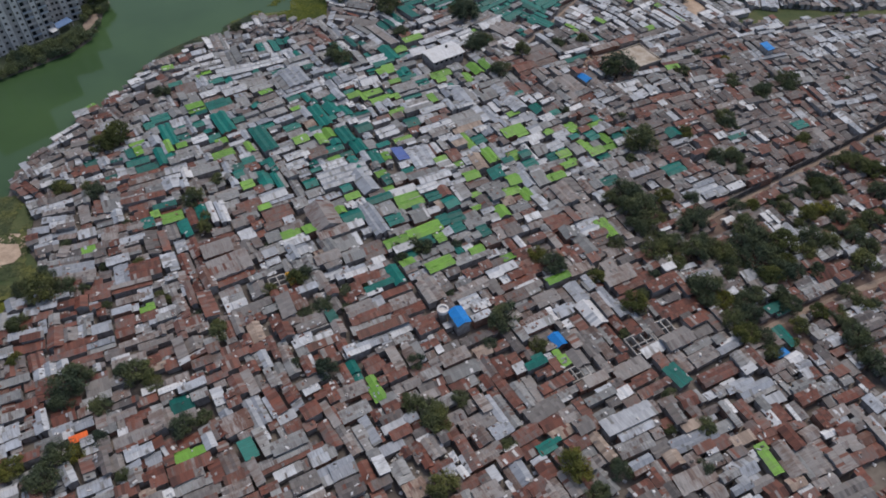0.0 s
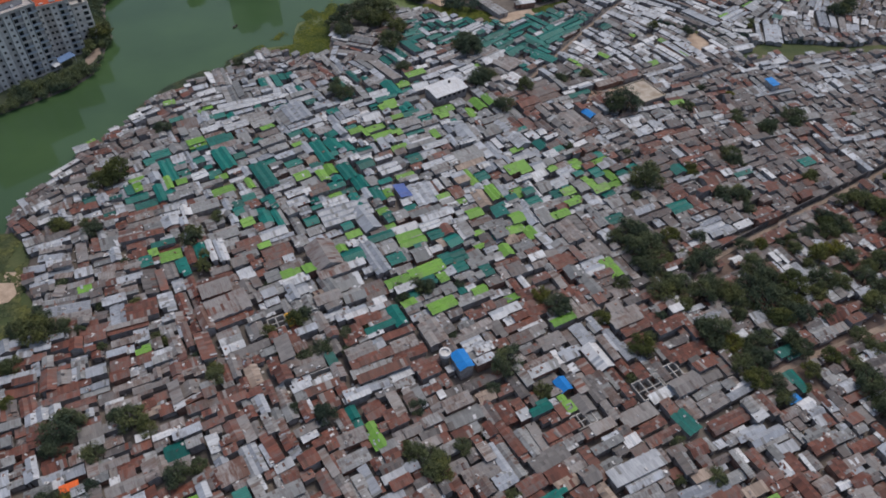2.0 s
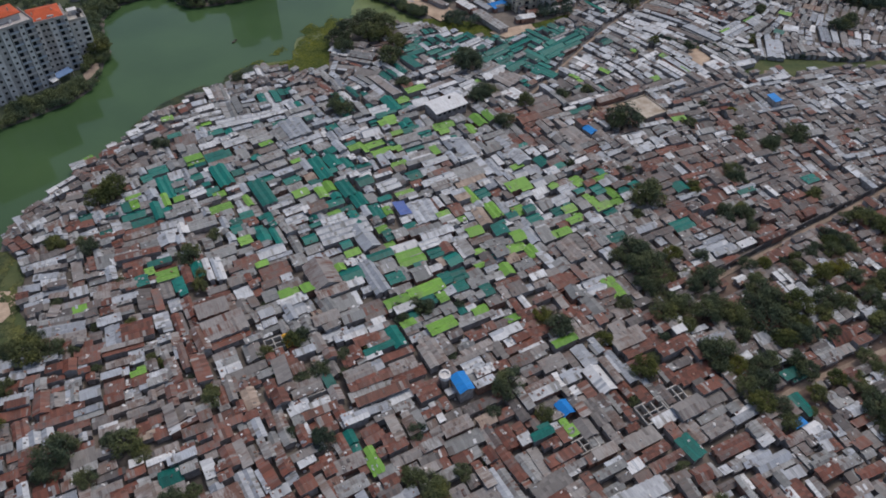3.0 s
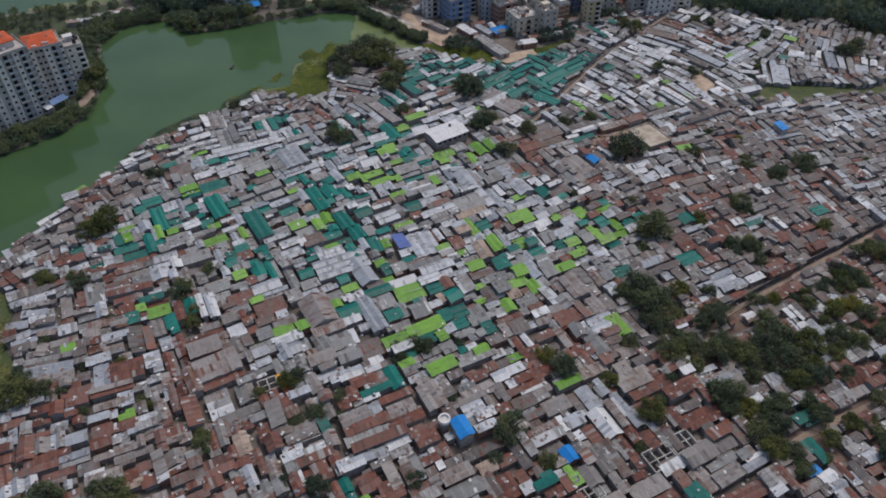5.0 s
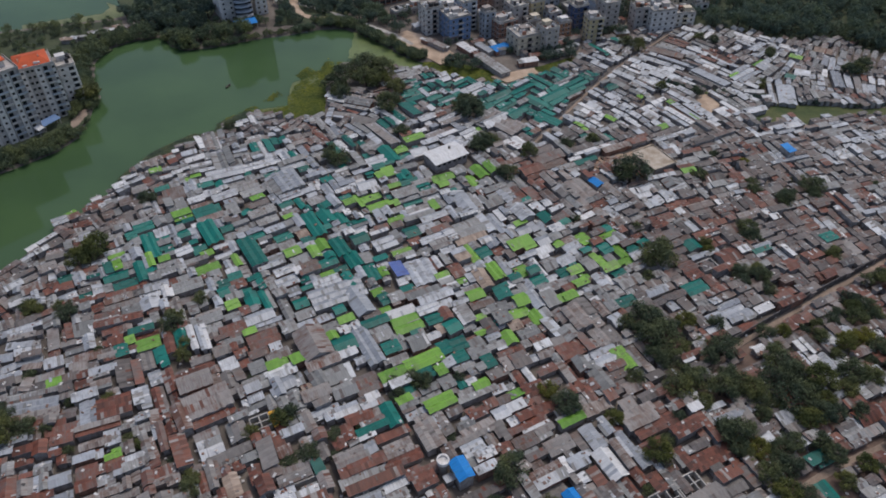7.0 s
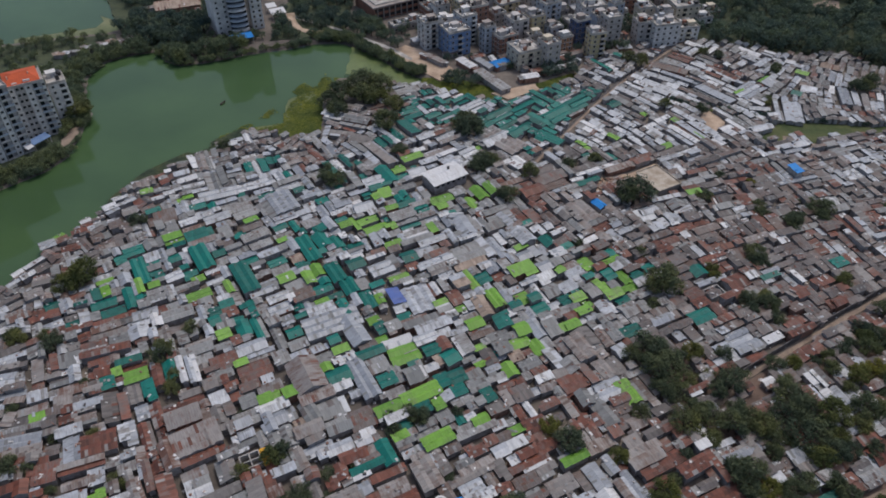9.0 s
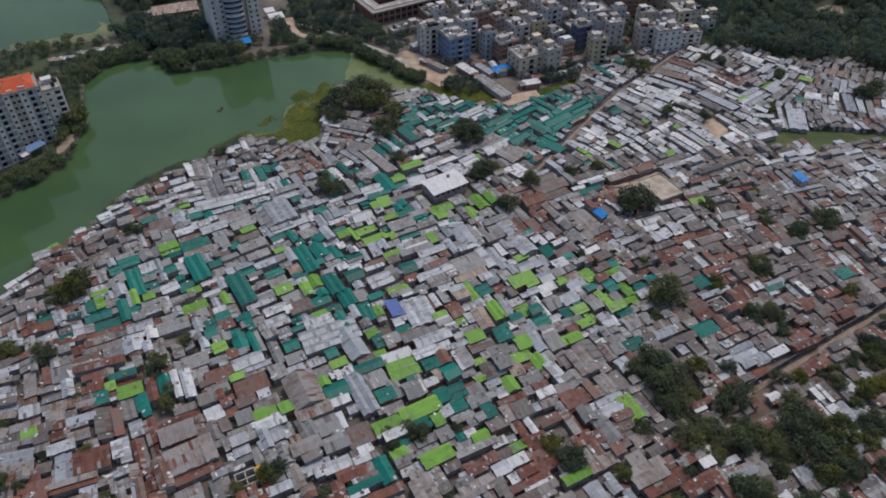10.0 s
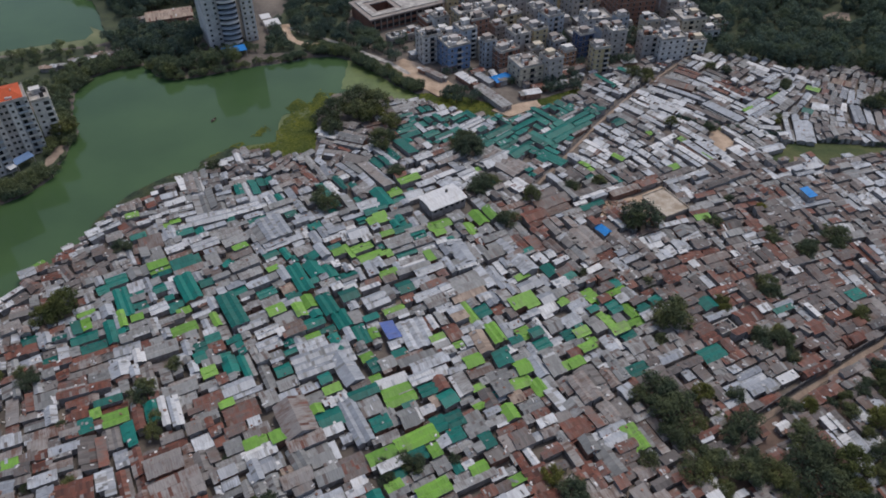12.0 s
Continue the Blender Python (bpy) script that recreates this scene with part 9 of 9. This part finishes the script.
weed("water_weed", [(-128, 318), (-122, 334), (-108, 350), (-100, 370), (-92, 390), (-80, 400), (-74, 374), (-74, 345), (-90, 330), (-106, 338), (-118, 324)], 3200, "yellow-green weed floating along the lake shore", WEED, size=(0.25, 0.8), patch=0.085, limit=0.02)
weed("water_weed", [(-104, 338), (-90, 352), (-86, 372), (-84, 394), (-74, 394), (-70, 338)], 1500, "yellow-green weed floating along the lake shore", WEED, patch=0.12, limit=-0.12)
weed("shore_weed", [(-154, 274), (-150, 284), (-144, 299), (-124, 321), (-108, 339), (-113, 341), (-128, 326), (-147, 304), (-155, 284)], 2400, "dark green reeds along the settlement shore", LEAF, size=(0.4, 1.0), z=-0.6, limit=-0.25)
weed("shore_weed", [(-174, 193), (-166, 176), (-159, 162), (-150, 156), (-151, 130), (-163, 130), (-176, 160), (-180, 186)], 3000, "green reeds along the settlement shore", WEED, size=(0.4, 1.0), limit=-0.2)
weed("creek_weed", CREEK, 2600, "green weed covering the narrow creek", WEED, size=(0.4, 1.0), limit=-0.4)
flat_patch("dirt_bank", [(6, 381), (29, 392), (31, 386), (15, 375)], 0.15, SAND, "bare brown dirt beside the creek", "ground")
ribbon("brown_path", TAN_PATH, 4.6, 0.25, SAND, "bare tan earth path behind the lake bank", "path")
flat_patch("yellow_field", [(205, 494), (206, 502), (216, 509), (224, 507), (221, 497), (213, 493)], 0.2, LANE, "dry yellowish clearing in the wood", "field")
wood("field_bushes", bank_stand([(92, 377), (107, 372.5), (120, 370.7), (131.7, 364.5), (144, 364)], 30, -1.6, 1.6, 1.2, 2.4) + bank_stand([(146, 360), (168, 361), (191, 359), (215, 364)], 14, -1, 1, 1.0, 1.8), "dark green bushes along the edge of the field")
wood("creek_trees", stand_of([(33, 398), (50, 402), (50, 416), (36, 410)], 12, 2.4, 4.0, 0.7) + stand_of([(-20, 392), (-6, 384), (0, 392), (-12, 402)], 12, 2.2, 3.6, 0.7), "dark green trees beside the creek")
flat_patch("bank_slope", [(-188, 330), (-190, 316), (-195, 303), (-207, 290), (-225, 274), (-260, 250), (-300, 300), (-230, 345), (-205, 400), (-214, 404), (-216, 380), (-206, 362)], 0.1, UNDERGROWTH, "green undergrowth on the bank below the towers", "ground")

# green scum on still water
YELLOW_SCUM = mottled("yellow_green_scum", (0.085, 0.12, 0.036), (0.16, 0.18, 0.052), 0.09, 0.6, spread=(0.38, 0.62))
flat_patch("scum", [(-97, 370), (-88, 378), (-78, 379), (-73, 360), (-73, 341), (-82, 335), (-92, 339), (-96, 352)], -0.69, YELLOW_SCUM, "yellow-green scum on the water beside tall trees", "water")
flat_patch("scum", [(-124, 325), (-119, 334), (-110, 342), (-97, 347), (-91, 339), (-82, 335), (-92, 330), (-106, 335), (-115, 329)], -0.685, YELLOW_SCUM, "yellow-green scum along the settlement shore", "water")
SCUM = mottled("green_scum", (0.095, 0.14, 0.038), (0.145, 0.19, 0.055), 0.06, 0.5)
flat_patch("scum", [(-73.6, 432.4), (-65.8, 428.8), (-48.2, 411.9), (-33.1, 394.8), (-30.5, 389.2), (-36.9, 388.9), (-45.4, 387.3), (-61.3, 397.8), (-71.8, 398.4), (-72.5, 415.5)], -0.66, SCUM, "smooth green scum over the lake corner", "water")
weed("water_weed", [(-80.2, 372.1), (-75.9, 353.9), (-74.2, 340.6), (-82.9, 331.8), (-91.4, 324.3), (-106.8, 324.3), (-102.4, 337.1), (-93.1, 342.3), (-88.0, 353.2), (-87.4, 365.9)], 4200, "yellow-green weed floating beside the settlement shore", WEED, size=(0.4, 1.1), limit=-0.25)
flat_patch("scum", [(-216.4, 454.1), (-215.0, 442.4), (-241.0, 433.9), (-268.1, 422.7), (-271.6, 429.3), (-245.8, 440.7), (-230.4, 447.4), (-229.2, 456.4), (-234.1, 463.8)], -0.66, mottled("pale_scum", (0.1, 0.13, 0.05), (0.2, 0.21, 0.1), 0.08, 0.7), "pale green scum along the pond", "water")


def rubbish(name, count, label):
    """Crumpled scraps lying in the alleys and yards."""
    verts, faces = [], []
    for _ in range(count * 30):
        if len(faces) >= count:
            break
        x, y = rng.uniform(-150, 190), rng.uniform(85, 300)
        i, j = int((x - PX0) / CELL), int((y - PY0) / CELL)
        if taken[j, i] or not open_land[j, i]:
            continue
        s, t = rng.uniform(0.25, 0.8), rng.uniform(0, 6.28)
        c, d = s * math.cos(t), s * math.sin(t)
        b = len(verts)
        verts += [(x + c, y + d, rng.uniform(0.1, 0.5)), (x - d, y + c, rng.uniform(0.1, 0.5)), (x - c, y - d, rng.uniform(0.1, 0.5)), (x + d, y - c, rng.uniform(0.1, 0.5)), (x, y, rng.uniform(0.4, 0.8))]
        faces += [(b, b + 1, b + 4), (b + 1, b + 2, b + 4), (b + 2, b + 3, b + 4), (b + 3, b, b + 4)]
    return tagged(new(name, mesh(name, verts, faces, LITTER)), label, "rubbish", kind="stuff")


def odds_and_ends(name, share, mat, size, label):
    """Small things lying on the roofs: bricks, tyres, boards, plastic, washing."""
    verts, faces = [], []
    for x, y, z in ROOF_SPOTS:
        if rng.random() > share * (0.3 if zone_at(x, y) in ("central", "teals", "market", "north") else 1.0):
            continue
        a, b, t, up = rng.uniform(*size), rng.uniform(*size) * 0.6, rng.uniform(0, 6.28), rng.uniform(0.08, 0.3)
        c, d = math.cos(t), math.sin(t)
        n = len(verts)
        for k, grow_by in ((-0.1, 1.0), (up, 0.8)):
            verts += [(x + grow_by * (c * p - d * q), y + grow_by * (d * p + c * q), z + k) for p, q in ((-a, -b), (a, -b), (a, b), (-a, b))]
        faces += [tuple(n + i for i in q) for q in ((4, 5, 6, 7), (0, 1, 5, 4), (1, 2, 6, 5), (2, 3, 7, 6), (3, 0, 4, 7))]
    return tagged(new(name, mesh(name, verts, faces, mat)), label, "clutter", kind="stuff")


odds_and_ends("roof_litter", 0.32, LITTER, (0.2, 0.8), "pale scraps and washing lying on tin roofs")
odds_and_ends("roof_boards", 0.25, BRICKWALL, (0.15, 0.7), "brown boards and bricks weighing down tin roofs")
odds_and_ends("roof_tyres", 0.3, DARKWALL, (0.15, 0.6), "dark tyres and rags lying on tin roofs")
rubbish("rubbish", 6000, "pale crumpled scraps lying between tin houses")
flat_patch("sand_lot", [(-49.7, 425.8), (-40.8, 429.6), (-34.6, 422.7), (-16.9, 408.1), (-12.7, 401.1), (-21.6, 398.3), (-34.4, 407.1), (-46.4, 415.7)], 0.19, SAND, "bare pinkish sand lot by the town", "yard")


def boat(x, y, turn):
    """A small open boat, hull and thwart."""
    thing = new("boat")
    thing.matrix_basis = pose(x, y, -0.72, 0, 0, turn)
    tagged(thing, "small dark wooden boat lying on the lake", "boat")
    rim, keel = [], []
    for i in range(12):
        t = i * math.pi / 6
        rim.append((2.2 * math.cos(t), 0.75 * math.sin(t), 0.45 + 0.25 * abs(math.cos(t)) ** 3))
        keel.append((1.7 * math.cos(t), 0.45 * math.sin(t), -0.15))
    inner = [(a * 0.92, b * 0.88, c) for a, b, c in rim] + [(a * 0.9, b * 0.85, c + 0.1) for a, b, c in keel]
    v = rim + keel + inner
    f = []
    for i in range(12):
        j = (i + 1) % 12
        f += [(i, j, j + 12, i + 12), (i, i + 24, j + 24, j), (i + 24, i + 36, j + 36, j + 24)]
    f += [tuple(range(23, 11, -1)), tuple(range(36, 48))]
    child("hull", mesh("hull", v, f, BARK), thing)
    v, f = box(-0.15, -0.6, 0.3, 0.15, 0.6, 0.36)
    child("thwart", mesh("thwart", v, f, PAINTS["dull"]), thing)


boat(-129.5, 364.4, 70)
flat_patch("bank_earth", [(-219, 402), (-206.5, 406.5), (-199.5, 411.5), (-198.5, 415), (-205, 411.5), (-216, 411)], 0.18, LANE, "bare brown earth along the lake bank", "ground")
flat_patch("sandy_tip", [(-193, 316.5), (-190.6, 323), (-190, 332), (-192, 338), (-195, 336), (-195, 326)], 0.22, LANE, "bare sandy tip of the bank below the towers", "ground")

# the open bank at the edge of the settlement
flat_patch("grass_bank", SHORE_CLEARING, 0.14, GRASS, "green grass on the open lake bank", "ground")
flat_patch("sandy_bank", [(-176, 174), (-166.7, 174.5), (-159, 174), (-155.5, 169.5), (-156, 165), (-163, 163), (-169, 162)], 0.4, SAND, "bare pale sand on the open lake bank", "ground")
weed("bank_tufts", SHORE_CLEARING, 1500, "rough green tufts on the open lake bank", LEAF, size=(0.4, 1.1), z=0.15, patch=0.15, limit=-0.05)
